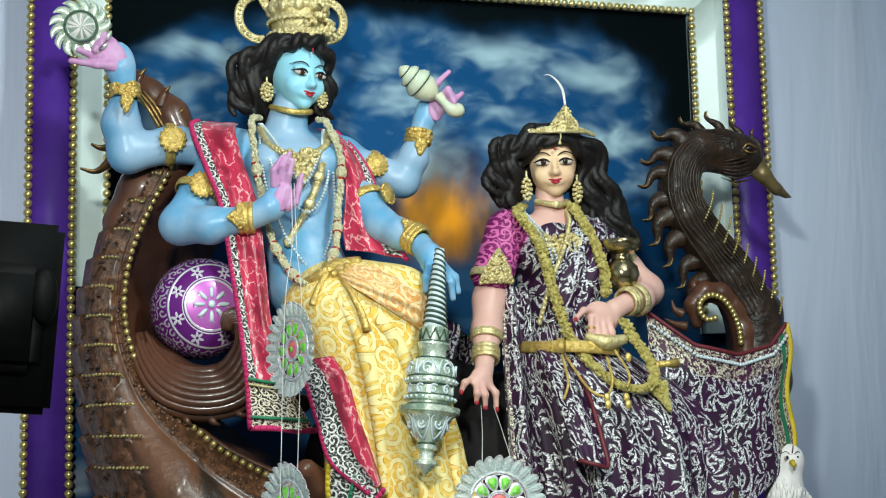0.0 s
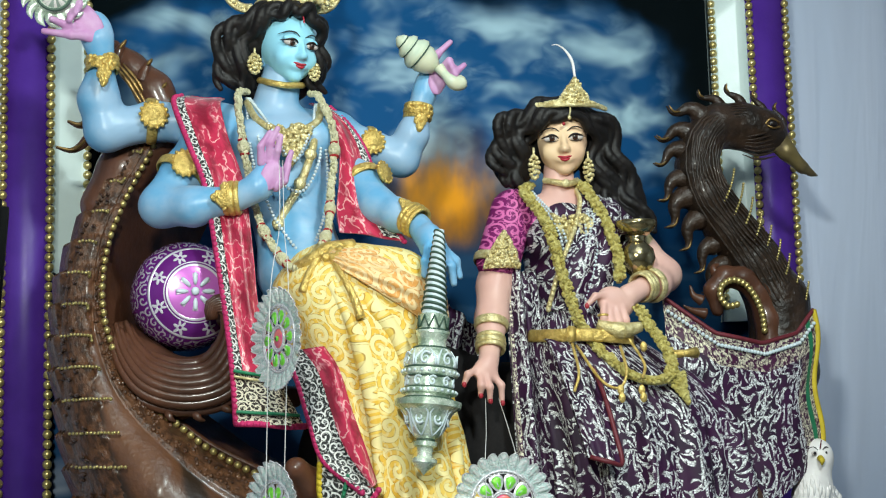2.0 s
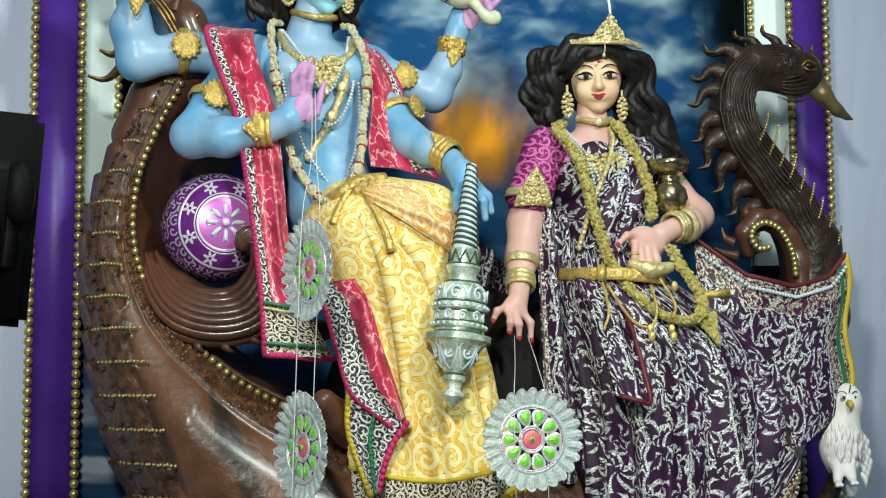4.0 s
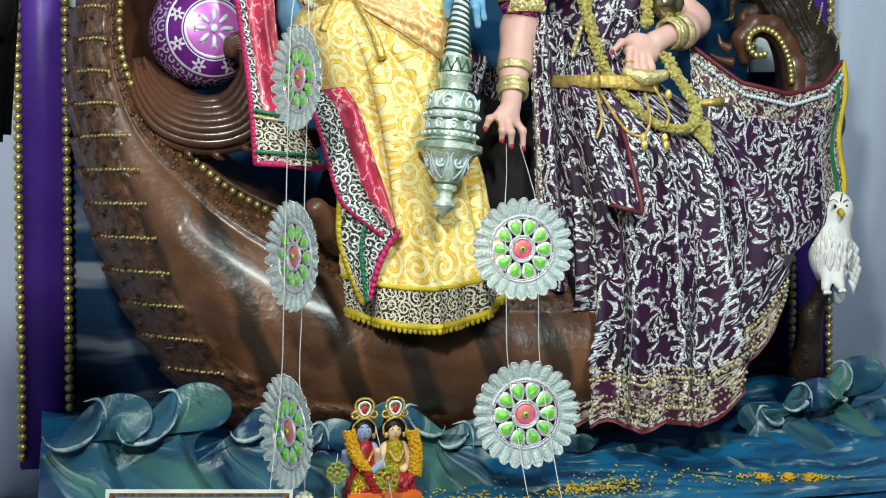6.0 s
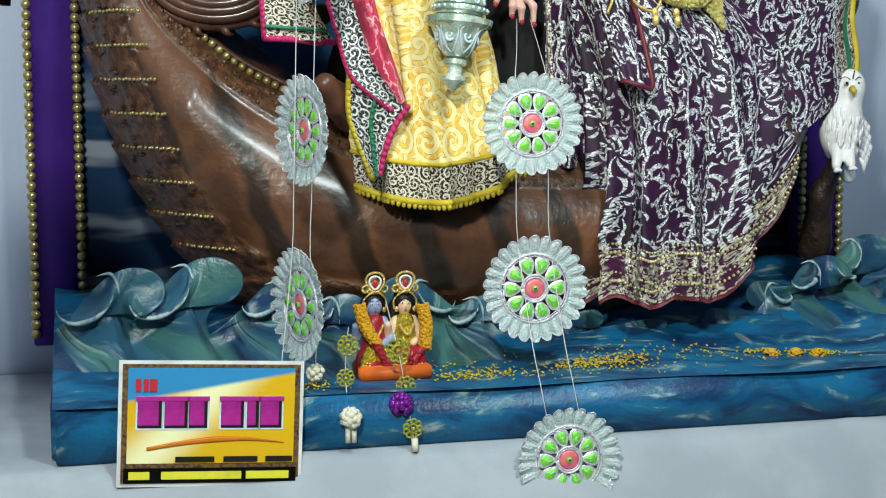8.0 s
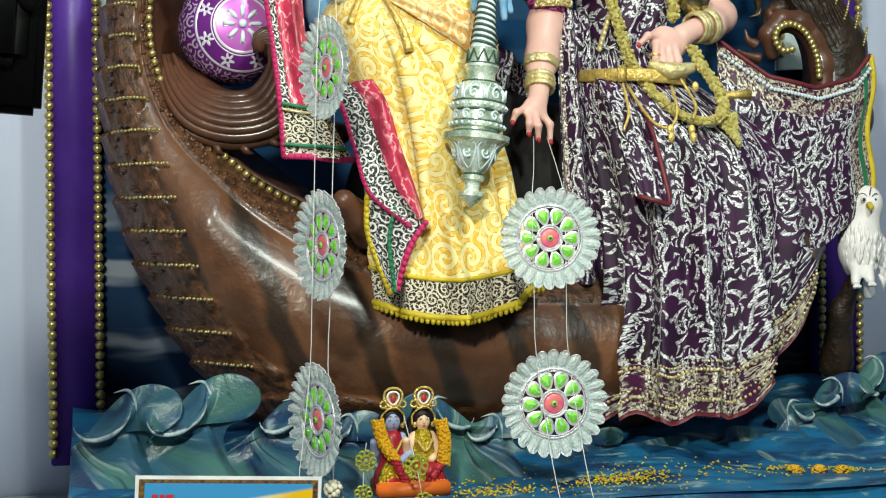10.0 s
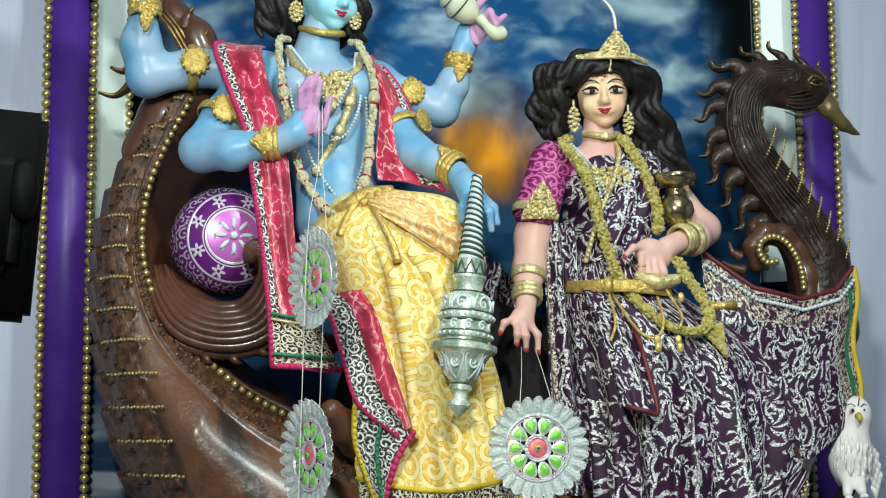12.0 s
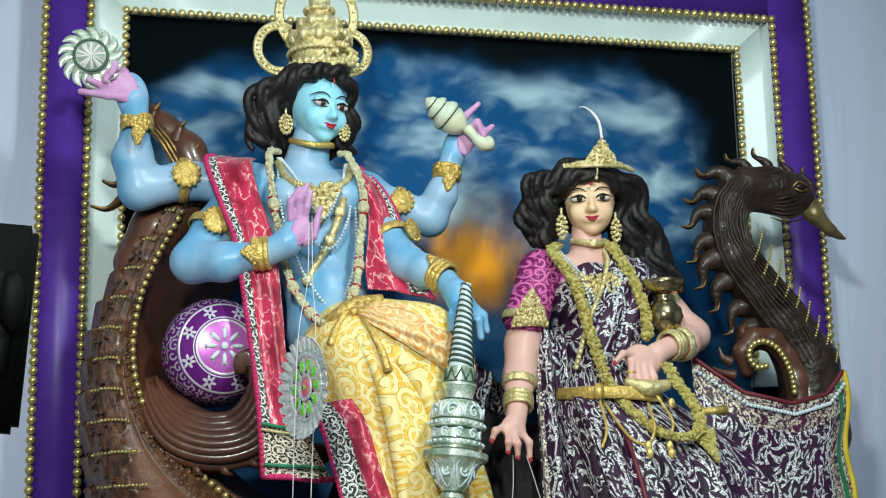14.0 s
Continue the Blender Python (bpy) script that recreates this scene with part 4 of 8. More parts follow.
for k in range(420):
    u, v = rnd.uniform(0, 0.62), rnd.uniform(0.83, 0.94)
    band_dots.add(ball(hull_point(np.array(u), np.array(v)) + np.array((0, -0.012, 0)), rnd.uniform(0.004, 0.008), 6, 4))
part("carved_band", band_dots, DARKBROWN, boat, "band of small carved rosettes", kind="stuff")


def hook(path, r, name="crest_feather", mat=None):
    part(name, one(tube(curve(path, max(16, len(path))), r, 8)), mat or BROWN, boat)


# added seat under the statues; its black stands in for the shaded interior
part("seat", one(blend([egg((-0.10, -0.28, 0.85), (0.36, 0.18, 0.36)), egg((0.40, -0.28, 0.85), (0.40, 0.18, 0.36)), cone((-0.2, -0.28, 0.5), (0.6, -0.28, 0.5), 0.2, 0.2)], 0.015, 0.05)), plain("black_seat_shade", (0.010, 0.008, 0.008), rough=0.8), boat, "added seat inside the boat, black standing in for shade")

# tail tip
part("tail", one(blend(chain([(-0.80, -0.22, 1.84), (-0.84, -0.21, 1.93), (-0.90, -0.20, 2.00), (-0.95, -0.20, 2.06)], [0.055, 0.05, 0.036, 0.016]) + chain([(-0.80, -0.24, 1.80), (-0.92, -0.22, 1.70), (-0.98, -0.22, 1.60)], [0.05, 0.07, 0.06]), 0.009, 0.03)), BROWN, boat)
for q in ([(-0.95, -0.22, 2.0), (-0.935, -0.23, 2.04), (-0.918, -0.23, 2.065)], [(-0.875, -0.24, 1.95), (-0.862, -0.25, 1.99), (-0.848, -0.25, 2.008)], [(-0.83, -0.24, 1.90), (-0.822, -0.25, 1.925), (-0.808, -0.25, 1.942)],
          [(-0.97, -0.22, 1.83), (-1.01, -0.24, 1.825), (-1.045, -0.25, 1.815), (-1.075, -0.25, 1.825)], [(-0.98, -0.22, 1.85), (-1.02, -0.24, 1.78), (-1.06, -0.25, 1.745), (-1.105, -0.25, 1.752)], [(-1.13, -0.16, 2.15), (-1.10, -0.2, 2.19), (-1.05, -0.22, 2.18), (-1.025, -0.22, 2.14)]):
    hook(q, [0.022, 0.014, 0.003])
    hook([np.array(p) + (0.0, -0.013, 0.0) for p in q[1:]], [0.003, 0.006, 0.002], "gilt_edge", BRONZE)
for k in range(3):
    hook([(-0.955 + 0.014 * k, -0.245, 1.995), (-0.915 + 0.014 * k, -0.25, 1.945), (-0.875 + 0.012 * k, -0.25, 1.88)], [0.003, 0.006, 0.004], "gilt_edge", BRONZE)

# scroll that carries the bolster
part("scroll", one(blend(chain([(-0.93, -0.33, 1.22), (-0.87, -0.37, 1.14), (-0.79, -0.40, 1.085), (-0.70, -0.42, 1.10), (-0.64, -0.43, 1.16), (-0.625, -0.44, 1.23), (-0.645, -0.45, 1.285), (-0.685, -0.45, 1.30), (-0.695, -0.45, 1.265)], [0.05, 0.065, 0.075, 0.07, 0.06, 0.045, 0.035, 0.025, 0.015])
     + chain([(-0.80, -0.36, 1.07), (-0.62, -0.36, 1.055), (-0.48, -0.36, 1.06)], [0.03, 0.035, 0.03]), 0.009, 0.03)), BROWN, boat, "carved scroll with leaf ends")
SC = [(-0.945, -0.35, 1.26), (-0.925, -0.39, 1.185), (-0.875, -0.43, 1.115), (-0.79, -0.455, 1.085), (-0.70, -0.47, 1.10), (-0.655, -0.49, 1.165), (-0.645, -0.51, 1.235), (-0.672, -0.525, 1.288), (-0.712, -0.525, 1.288), (-0.715, -0.52, 1.255)]
sc = curve(SC, 40)
run = np.gradient(sc, axis=0)
side = np.stack([-run[:, 2], 0 * run[:, 0], run[:, 0]], 1)
side /= np.linalg.norm(side, axis=1)[:, None]
for k in range(8):
    o = -1 + 2 * k / 7
    wide = np.interp(np.linspace(0, 1, 40), [0, 0.3, 0.6, 0.85, 1], [0.030, 0.060, 0.062, 0.034, 0.010])
    path = sc + side * (wide * o)[:, None] + np.array((0, -0.045, 0)) * (wide * math.sqrt(1.02 - o * o) / 0.062)[:, None]
    hook(path[k % 3:], [0.007, 0.014, 0.0155, 0.010, 0.005], "leaf_flute", BROWN)
for k in range(9):
    # leaf ends that lap over the lower edge
    i = 6 + 3 * k
    p = sc[i] - side[i] * 0.058
    hook([p + (0, 0.0, 0), p - side[i] * 0.022 + run[i] * 0.6 + (0, -0.016, 0), p - side[i] * 0.030 + run[i] * 1.6 + (0, -0.010, 0)], [0.015, 0.011, 0.002], "leaf_curl", BROWN)

# swan neck and head
part("swan_neck", one(blend(chain([(1.03, -0.28, 1.12), (1.02, -0.28, 1.33), (0.945, -0.28, 1.45), (0.872, -0.28, 1.55), (0.80, -0.28, 1.65), (0.775, -0.28, 1.74), (0.795, -0.28, 1.82), (0.85, -0.28, 1.875), (0.93, -0.28, 1.885)], [0.105, 0.090, 0.080, 0.070, 0.064, 0.062, 0.060, 0.057, 0.06])
     + [egg((0.985, -0.28, 1.868), (0.088, 0.062, 0.062)), egg((1.03, -0.28, 1.835), (0.05, 0.045, 0.04)), cone((0.88, -0.28, 1.83), (1.00, -0.28, 1.80), 0.03, 0.02)], 0.008, 0.025)), SWAN, boat, "carved swan neck and head")
part("beak", one(blend(chain([(1.05, -0.29, 1.835), (1.075, -0.295, 1.79), (1.12, -0.295, 1.745), (1.172, -0.295, 1.717)], [0.030, 0.026, 0.018, 0.004]) + [cone((1.04, -0.29, 1.80), (1.15, -0.295, 1.722), 0.015, 0.006)], 0.006, 0.012)), plain("dull_gilt_beak", (0.20, 0.15, 0.06), (0.11, 0.08, 0.04), 0.35, 0.4), boat, "dull gold beak")
part("eye", Mesh().add(ball((1.006, -0.338, 1.868), (0.017, 0.010, 0.011))).add(tube(curve([(0.98, -0.338, 1.865), (1.0, -0.344, 1.882), (1.03, -0.338, 1.872)], 10), 0.004, 6), 1).add(tube(curve([(0.985, -0.342, 1.862), (1.005, -0.348, 1.852), (1.032, -0.336, 1.86)], 10), 0.003, 6), 1), [INK, BRONZE], boat)
for k in range(7):
    t = k / 6
    z0 = 1.80 + 0.055 * t
    hook([(0.90 + 0.02 * t, -0.336, z0 - 0.03), (0.95, -0.342, z0 - 0.045 + 0.02 * t), (1.02 - 0.02 * t, -0.332, z0 - 0.03 + 0.02 * t)], [0.001, 0.004, 0.001], "head_plume", SWAN)
back = curve([(0.83, -0.28, 1.40), (0.79, -0.28, 1.50), (0.735, -0.28, 1.60), (0.705, -0.28, 1.70), (0.715, -0.28, 1.80), (0.76, -0.28, 1.885), (0.83, -0.28, 1.935), (0.91, -0.28, 1.945), (0.98, -0.28, 1.93), (1.04, -0.28, 1.90)], 12)
for k in range(12):
    t = (back[min(k + 1, 11)] - back[max(k - 1, 0)])
    t = t / np.linalg.norm(t)
    out = np.array((-t[2], 0, t[0]))
    rnd = random.Random(k + 3)
    s = (0.95 if k < 8 else 0.66) * rnd.uniform(0.8, 1.15)
    p = back[k] + t * rnd.uniform(-0.010, 0.010)
    # a wavy flame that leaves the neck, droops and flicks up at its tip
    q = [p - 0.040 * out + 0.030 * t, p + s * 0.006 * out + 0.030 * t, p + s * 0.030 * out + s * 0.016 * t, p + s * 0.042 * out - s * 0.014 * t, p + s * 0.060 * out - s * 0.030 * t, p + s * 0.086 * out - s * 0.026 * t]
    hook(q, [0.040 * s, 0.036 * s, 0.024 * s, 0.016 * s, 0.009 * s, 0.002], "crest_feather", SWAN)
    hook([w + np.array((0, -0.018 * s, 0)) for w in q[3:]], [0.001, 0.0036, 0.003, 0.0012], "gilt_edge", BRONZE)
spine = np.array([(1.02, 1.30), (0.945, 1.45), (0.872, 1.55), (0.80, 1.65), (0.775, 1.74), (0.795, 1.82), (0.86, 1.88), (0.95, 1.885)])
for k in range(11):
    o = -0.8 + 1.6 * k / 10
    rr = np.array([0.092, 0.085, 0.078, 0.072, 0.068, 0.064, 0.058, 0.058])
    t = np.gradient(spine, axis=0)
    nn = np.stack([-t[:, 1], t[:, 0]], 1) / np.linalg.norm(t, axis=1)[:, None]
    q = [(spine[i][0] + nn[i][0] * rr[i] * o + 0.006 * math.sin(3 * i + k), -0.28 - rr[i] * math.sqrt(1 - o * o) * 1.0, spine[i][1] + nn[i][1] * rr[i] * o) for i in range(8)]
    hook(q, [0.002, 0.0048, 0.003, 0.0046, 0.002], "carved_ridge", SWAN)
for k in range(9):
    t = k / 8
    c = np.array((0.835 + 0.215 * t, -0.28, 1.66 - 0.34 * t))
    for j in range(12):
        s = j / 11
        p = c + np.array((0.030 - 0.035 * s + 0.01 * t, -0.068 - 0.012 * math.sin(math.pi * s), 0.06 - 0.095 * s))
        gold_dot(p)
part("small_scroll", one(blend(chain([(0.80, -0.32, 1.30), (0.79, -0.32, 1.36), (0.83, -0.32, 1.40), (0.89, -0.32, 1.395), (0.94, -0.32, 1.35), (0.965, -0.32, 1.27), (0.97, -0.32, 1.18)], [0.02, 0.026, 0.03, 0.034, 0.036, 0.04, 0.045]), 0.008, 0.02)), BROWN, boat)
for p in curve([(0.845, -0.36, 1.312), (0.815, -0.36, 1.308), (0.793, -0.36, 1.335), (0.80, -0.36, 1.368), (0.835, -0.36, 1.385), (0.875, -0.36, 1.372), (0.905, -0.36, 1.335), (0.925, -0.36, 1.285), (0.93, -0.36, 1.235)], 24):
    ob = new("bead", small_bead)
    ob.parent, ob.location = boat, p - spot(boat)
for q in ([(0.76, -0.3, 1.33), (0.735, -0.3, 1.345), (0.725, -0.3, 1.375)], [(0.77, -0.3, 1.29), (0.73, -0.3, 1.30), (0.70, -0.3, 1.315)], [(0.81, -0.3, 1.41), (0.805, -0.3, 1.43), (0.83, -0.3, 1.44)]):
    hook(q, [0.018, 0.01, 0.003])


# ---- the statues ----
def rot(rx=0, ry=0, rz=0):
    return Euler([radians(a) for a in (rx, ry, rz)]).to_matrix().to_4x4()


def face(mesh, c, turn, s, slots, nod=6, tilt=0, gap=0.0):
    """Painted eyes, brows, nose and lips on a head at c, turned by so many degrees; slots: skin, white, ink, iris, lip."""
    m = rot(nod, tilt, turn)
    skin, white, ink, iris, lip = slots
    P = lambda x, y, z: np.array(c) + np.array(m.to_3x3() @ Vector((x * s, y * s, z * s)))
    head = [egg(P(0, 0.012, 0.014), (0.074 * s, 0.087 * s, 0.090 * s), m), egg(P(0, -0.024, -0.026), (0.061 * s, 0.056 * s, 0.064 * s), m), egg(P(0, -0.050, -0.078), (0.021 * s, 0.022 * s, 0.017 * s), m),
            egg(P(-0.034, -0.052, -0.030), (0.024 * s, 0.020 * s, 0.024 * s)), egg(P(0.034, -0.052, -0.030), (0.024 * s, 0.020 * s, 0.024 * s)),
            cone(P(0, -0.074, 0.014), P(0, -0.091, -0.024), 0.0058 * s, 0.0080 * s), egg(P(0, -0.092, -0.026), (0.0075 * s,) * 3), egg(P(-0.009, -0.082, -0.028), (0.0058 * s,) * 3), egg(P(0.009, -0.082, -0.028), (0.0058 * s,) * 3),
            egg(P(0, -0.074, -0.053), (0.018 * s, 0.008 * s, 0.009 * s), m)]
    head += [egg(P((0.030 + gap) * k, -0.067, 0.016), (0.021 * s, 0.009 * s, 0.009 * s), m) for k in (-1, 1)]
    mesh.add(blend(head, 0.0032 * s, 0.012 * s), skin)
    for k in (-1, 1):
        mesh.add(ball(P((0.030 + gap) * k, -0.0705, 0.005), (0.0215 * s, 0.0088 * s, 0.0084 * s), 16, 10, m), white)
        mesh.add(ball(P((0.029 + gap) * k, -0.0762, 0.0055), (0.0088 * s, 0.0050 * s, 0.0084 * s), 14, 8, m), iris)
        mesh.add(ball(P((0.029 + gap) * k, -0.0795, 0.0060), (0.0044 * s, 0.0026 * s, 0.0046 * s), 10, 6, m), ink)
        # small white dot on the pupil paints in a glint
        mesh.add(ball(P((0.0265 + gap) * k, -0.0818, 0.0085), (0.0014 * s, 0.001 * s, 0.0014 * s), 6, 4, m), white)
        mesh.add(tube(curve([P((0.007 + gap) * k, -0.0740, 0.001), P((0.018 + gap) * k, -0.0795, 0.0115), P((0.031 + gap) * k, -0.0805, 0.0145), P((0.045 + gap) * k, -0.0735, 0.0105), P((0.058 + gap) * k, -0.0600, 0.008)], 20), [0.0012 * s, 0.0026 * s, 0.0034 * s, 0.0028 * s, 0.0008 * s], 6), ink)
        mesh.add(tube(curve([P((0.009 + gap) * k, -0.0755, 0.0), P((0.029 + gap) * k, -0.0785, -0.0038), P((0.051 + gap) * k, -0.0650, 0.004)], 14), [0.0008 * s, 0.0013 * s, 0.0008 * s], 6), ink)
        mesh.add(tube(curve([P((0.008 + gap) * k, -0.0765, 0.024), P((0.022 + gap) * k, -0.0775, 0.033), P((0.040 + gap) * k, -0.0700, 0.034), P((0.062 + gap) * k, -0.0520, 0.024)], 18), [0.0010 * s, 0.0022 * s, 0.0018 * s, 0.0006 * s], 6), ink)
    mesh.add(tube(curve([P(-0.025, -0.0715, -0.0445), P(-0.008, -0.0835, -0.0475), P(0, -0.0832, -0.0490), P(0.008, -0.0835, -0.0475), P(0.025, -0.0715, -0.0445)], 18), [0.0008 * s, 0.0030 * s, 0.0038 * s, 0.0030 * s, 0.0008 * s], 8), lip)
    mesh.add(tube(curve([P(-0.021, -0.0735, -0.0480), P(0, -0.0835, -0.0560), P(0.021, -0.0735, -0.0480)], 16), [0.0008 * s, 0.0046 * s, 0.0008 * s], 8), lip)


def locks(volume, lines, r, mesh, slot, wave=0.014, turns=3.0):
    """Thick wavy strands along the lines over a plain inner volume."""
    prims = list(volume)
    for i, q in enumerate(lines):
        n = 30
        p = curve(q, n)
        t = np.gradient(p, axis=0)
        side = np.cross(t, (0, 1, 0))
        side /= np.linalg.norm(side, axis=1)[:, None] + 1e-9
        rnd = random.Random(40 + i)
        p = p + np.array((rnd.uniform(-0.004, 0.004), rnd.uniform(-0.014, 0.004), 0.0)) * np.clip(np.linspace(0, 5, n), 0, 1)[:, None]
        ph = np.linspace(0, turns * rnd.uniform(0.8, 1.15) * 2 * np.pi, n) + rnd.uniform(0, 2.2)
        grow = np.clip(np.linspace(0, 4, n), 0.1, 1)[:, None]
        p = p + side * np.sin(ph)[:, None] * grow * wave + np.array((0, -1, 0)) * np.cos(ph)[:, None] * grow * wave * 0.5
        taper = np.interp(np.linspace(0, 1, n), [0, 0.15, 0.8, 1], [0.8, 1, 1, 0.55]) * r
        prims += chain(list(p), list(taper))
    mesh.add(blend(prims, 0.0040, 0.0020), slot)


def fingers(base, tips, r):
    """Fingers: a bent cone from the palm to each tip."""
    out = []
    for b, m, t in tips:
        out += chain([b, m, t], [r, r * 0.9, r * 0.7])
    return out


# the blue statue
blue = Mesh()
blue.add(blend([cone((-0.50, -0.34, 1.72), (-0.475, -0.37, 1.52), 0.145, 0.105), egg((-0.565, -0.42, 1.755), (0.085, 0.07, 0.06)), egg((-0.435, -0.42, 1.755), (0.085, 0.07, 0.06)), cone((-0.475, -0.38, 1.52), (-0.46, -0.42, 1.40), 0.10, 0.125),
    egg((-0.48, -0.46, 1.50), (0.07, 0.05, 0.06)), cone((-0.68, -0.35, 1.80), (-0.35, -0.35, 1.795), 0.062, 0.060), cone((-0.525, -0.37, 1.84), (-0.505, -0.39, 1.95), 0.066, 0.052)]
    + chain([(-0.68, -0.34, 1.805), (-0.85, -0.33, 1.815), (-0.975, -0.33, 1.785), (-0.995, -0.34, 1.87), (-0.988, -0.38, 1.97)], [0.0626, 0.0515, 0.0552, 0.0534, 0.0313])
    + chain([(-0.70, -0.36, 1.77), (-0.775, -0.42, 1.66), (-0.838, -0.46, 1.56), (-0.76, -0.53, 1.548), (-0.66, -0.58, 1.563)], [0.0644, 0.0570, 0.0552, 0.0497, 0.0313])
    + chain([(-0.35, -0.34, 1.79), (-0.25, -0.35, 1.755), (-0.165, -0.36, 1.722), (-0.135, -0.38, 1.79), (-0.118, -0.39, 1.86)], [0.0570, 0.0460, 0.0478, 0.0432, 0.0285])
    + chain([(-0.35, -0.37, 1.73), (-0.31, -0.45, 1.64), (-0.272, -0.52, 1.56), (-0.23, -0.58, 1.525), (-0.19, -0.64, 1.49)], [0.0598, 0.0515, 0.0478, 0.0423, 0.0294]), 0.007, 0.022), 0)
# raised palm that holds the discus
blue.add(blend([egg((-1.005, -0.40, 2.035), (0.045, 0.026, 0.062), rot(0, -12, 0)), cone((-0.988, -0.385, 1.965), (-1.0, -0.40, 2.02), 0.034, 0.036)], 0.005, 0.012), 0)
blue.add(blend([egg((-1.02, -0.425, 2.045), (0.034, 0.010, 0.046), rot(0, -20, 0))] + fingers(0, [((-1.02, -0.42, 2.02), (-1.07, -0.44, 2.015), (-1.14, -0.43, 2.025)), ((-1.03, -0.41, 2.045), (-1.08, -0.44, 2.04), (-1.12, -0.46, 2.05)), ((-1.03, -0.41, 2.065), (-1.07, -0.44, 2.075), (-1.075, -0.46, 2.05)),
    ((-1.02, -0.41, 2.085), (-1.05, -0.44, 2.10), (-1.06, -0.46, 2.07))], 0.0125), 0.0045, 0.008), 1)
# blessing palm
blue.add(blend([cone((-0.655, -0.58, 1.563), (-0.605, -0.60, 1.59), 0.034, 0.038), egg((-0.585, -0.605, 1.615), (0.036, 0.022, 0.050), rot(0, 20, 0))], 0.005, 0.012), 0)
blue.add(blend([egg((-0.575, -0.626, 1.615), (0.026, 0.008, 0.042), rot(0, 22, 0))] + fingers(0, [((-0.597, -0.615, 1.65), (-0.60, -0.63, 1.69), (-0.578, -0.64, 1.725)), ((-0.580, -0.615, 1.655), (-0.575, -0.635, 1.70), (-0.558, -0.645, 1.735)), ((-0.563, -0.615, 1.65), (-0.557, -0.635, 1.68), (-0.55, -0.645, 1.715)),
    ((-0.555, -0.615, 1.61), (-0.535, -0.635, 1.635), (-0.523, -0.64, 1.675)), ((-0.56, -0.615, 1.585), (-0.54, -0.635, 1.60), (-0.53, -0.64, 1.64))], 0.0105), 0.0036, 0.003), 1)
# palm with the conch
blue.add(blend([egg((-0.098, -0.40, 1.925), (0.034, 0.026, 0.055), rot(0, 12, 0)), cone((-0.118, -0.39, 1.86), (-0.105, -0.395, 1.90), 0.031, 0.033)], 0.005, 0.012), 0)
blue.add(blend([egg((-0.075, -0.425, 1.93), (0.024, 0.008, 0.036))] + fingers(0, [((-0.09, -0.41, 1.965), (-0.072, -0.44, 2.01), (-0.035, -0.44, 2.045)), ((-0.075, -0.42, 1.955), (-0.045, -0.46, 1.985), (-0.04, -0.47, 1.965)), ((-0.07, -0.42, 1.94), (-0.035, -0.46, 1.965), (-0.03, -0.47, 1.945)),
    ((-0.065, -0.42, 1.925), (-0.03, -0.46, 1.95), (-0.002, -0.46, 1.975))], 0.0115), 0.0045, 0.007), 1)
# lowered hand over the club
blue.add(blend([egg((-0.172, -0.70, 1.435), (0.036, 0.036, 0.05), rot(0, -10, 0)), cone((-0.19, -0.64, 1.49), (-0.18, -0.68, 1.455), 0.032, 0.034)] + fingers(0, [((-0.19, -0.73, 1.42), (-0.205, -0.76, 1.38), (-0.208, -0.755, 1.345)), ((-0.165, -0.73, 1.41), (-0.165, -0.765, 1.37), (-0.165, -0.75, 1.335)),
    ((-0.15, -0.72, 1.41), (-0.135, -0.75, 1.37), (-0.128, -0.745, 1.325)), ((-0.145, -0.71, 1.42), (-0.118, -0.73, 1.385), (-0.108, -0.73, 1.345))], 0.0125), 0.005, 0.01), 0)
face(blue, (-0.490, -0.405, 2.014), 20, 1.03, (2, 3, 4, 5, 6), 9, 3)
for k in (-1, 1):
    blue.add(ball((-0.488 + 0.068 * k, -0.385, 1.985), (0.012, 0.018, 0.026)), 0)
blue.add(tube(curve([(-0.462, -0.489, 2.092), (-0.461, -0.494, 2.078), (-0.460, -0.496, 2.062)], 6), 0.0022, 6), 6)
locks([egg((-0.50, -0.36, 2.04), (0.088, 0.09, 0.095)), egg((-0.615, -0.36, 1.985), (0.072, 0.045, 0.085)), egg((-0.585, -0.38, 2.05), (0.055, 0.05, 0.06)), egg((-0.52, -0.33, 1.94), (0.11, 0.05, 0.07)), egg((-0.412, -0.37, 1.965), (0.026, 0.03, 0.075))],
      [[(-0.475, -0.475, 2.108 + 0.004 * k), (-0.535, -0.465 + 0.006 * k, 2.100 + 0.004 * k), (-0.575 - 0.016 * k, -0.43, 2.055 + 0.006 * k), (-0.592 - 0.024 * k, -0.40, 2.00 + 0.002 * k), (-0.605 - 0.020 * k, -0.39, 1.945), (-0.59 - 0.018 * k, -0.38, 1.905)] for k in np.linspace(0, 4, 8)]
      + [[(-0.475, -0.475, 2.108 + 0.005 * k), (-0.435, -0.468 + 0.008 * k, 2.098 + 0.005 * k), (-0.408 + 0.004 * k, -0.42 + 0.01 * k, 2.05), (-0.412 + 0.008 * k, -0.40 + 0.012 * k, 1.99), (-0.425 + 0.012 * k, -0.40 + 0.014 * k, 1.93), (-0.42 + 0.012 * k, -0.39 + 0.014 * k, 1.90)] for k in np.linspace(0, 2, 5)]
      + [[(-0.545, -0.47, 2.085), (-0.505, -0.488, 2.10), (-0.46, -0.488, 2.105), (-0.415, -0.465, 2.085)]], 0.0140, blue, 7, 0.0135, 2.8)


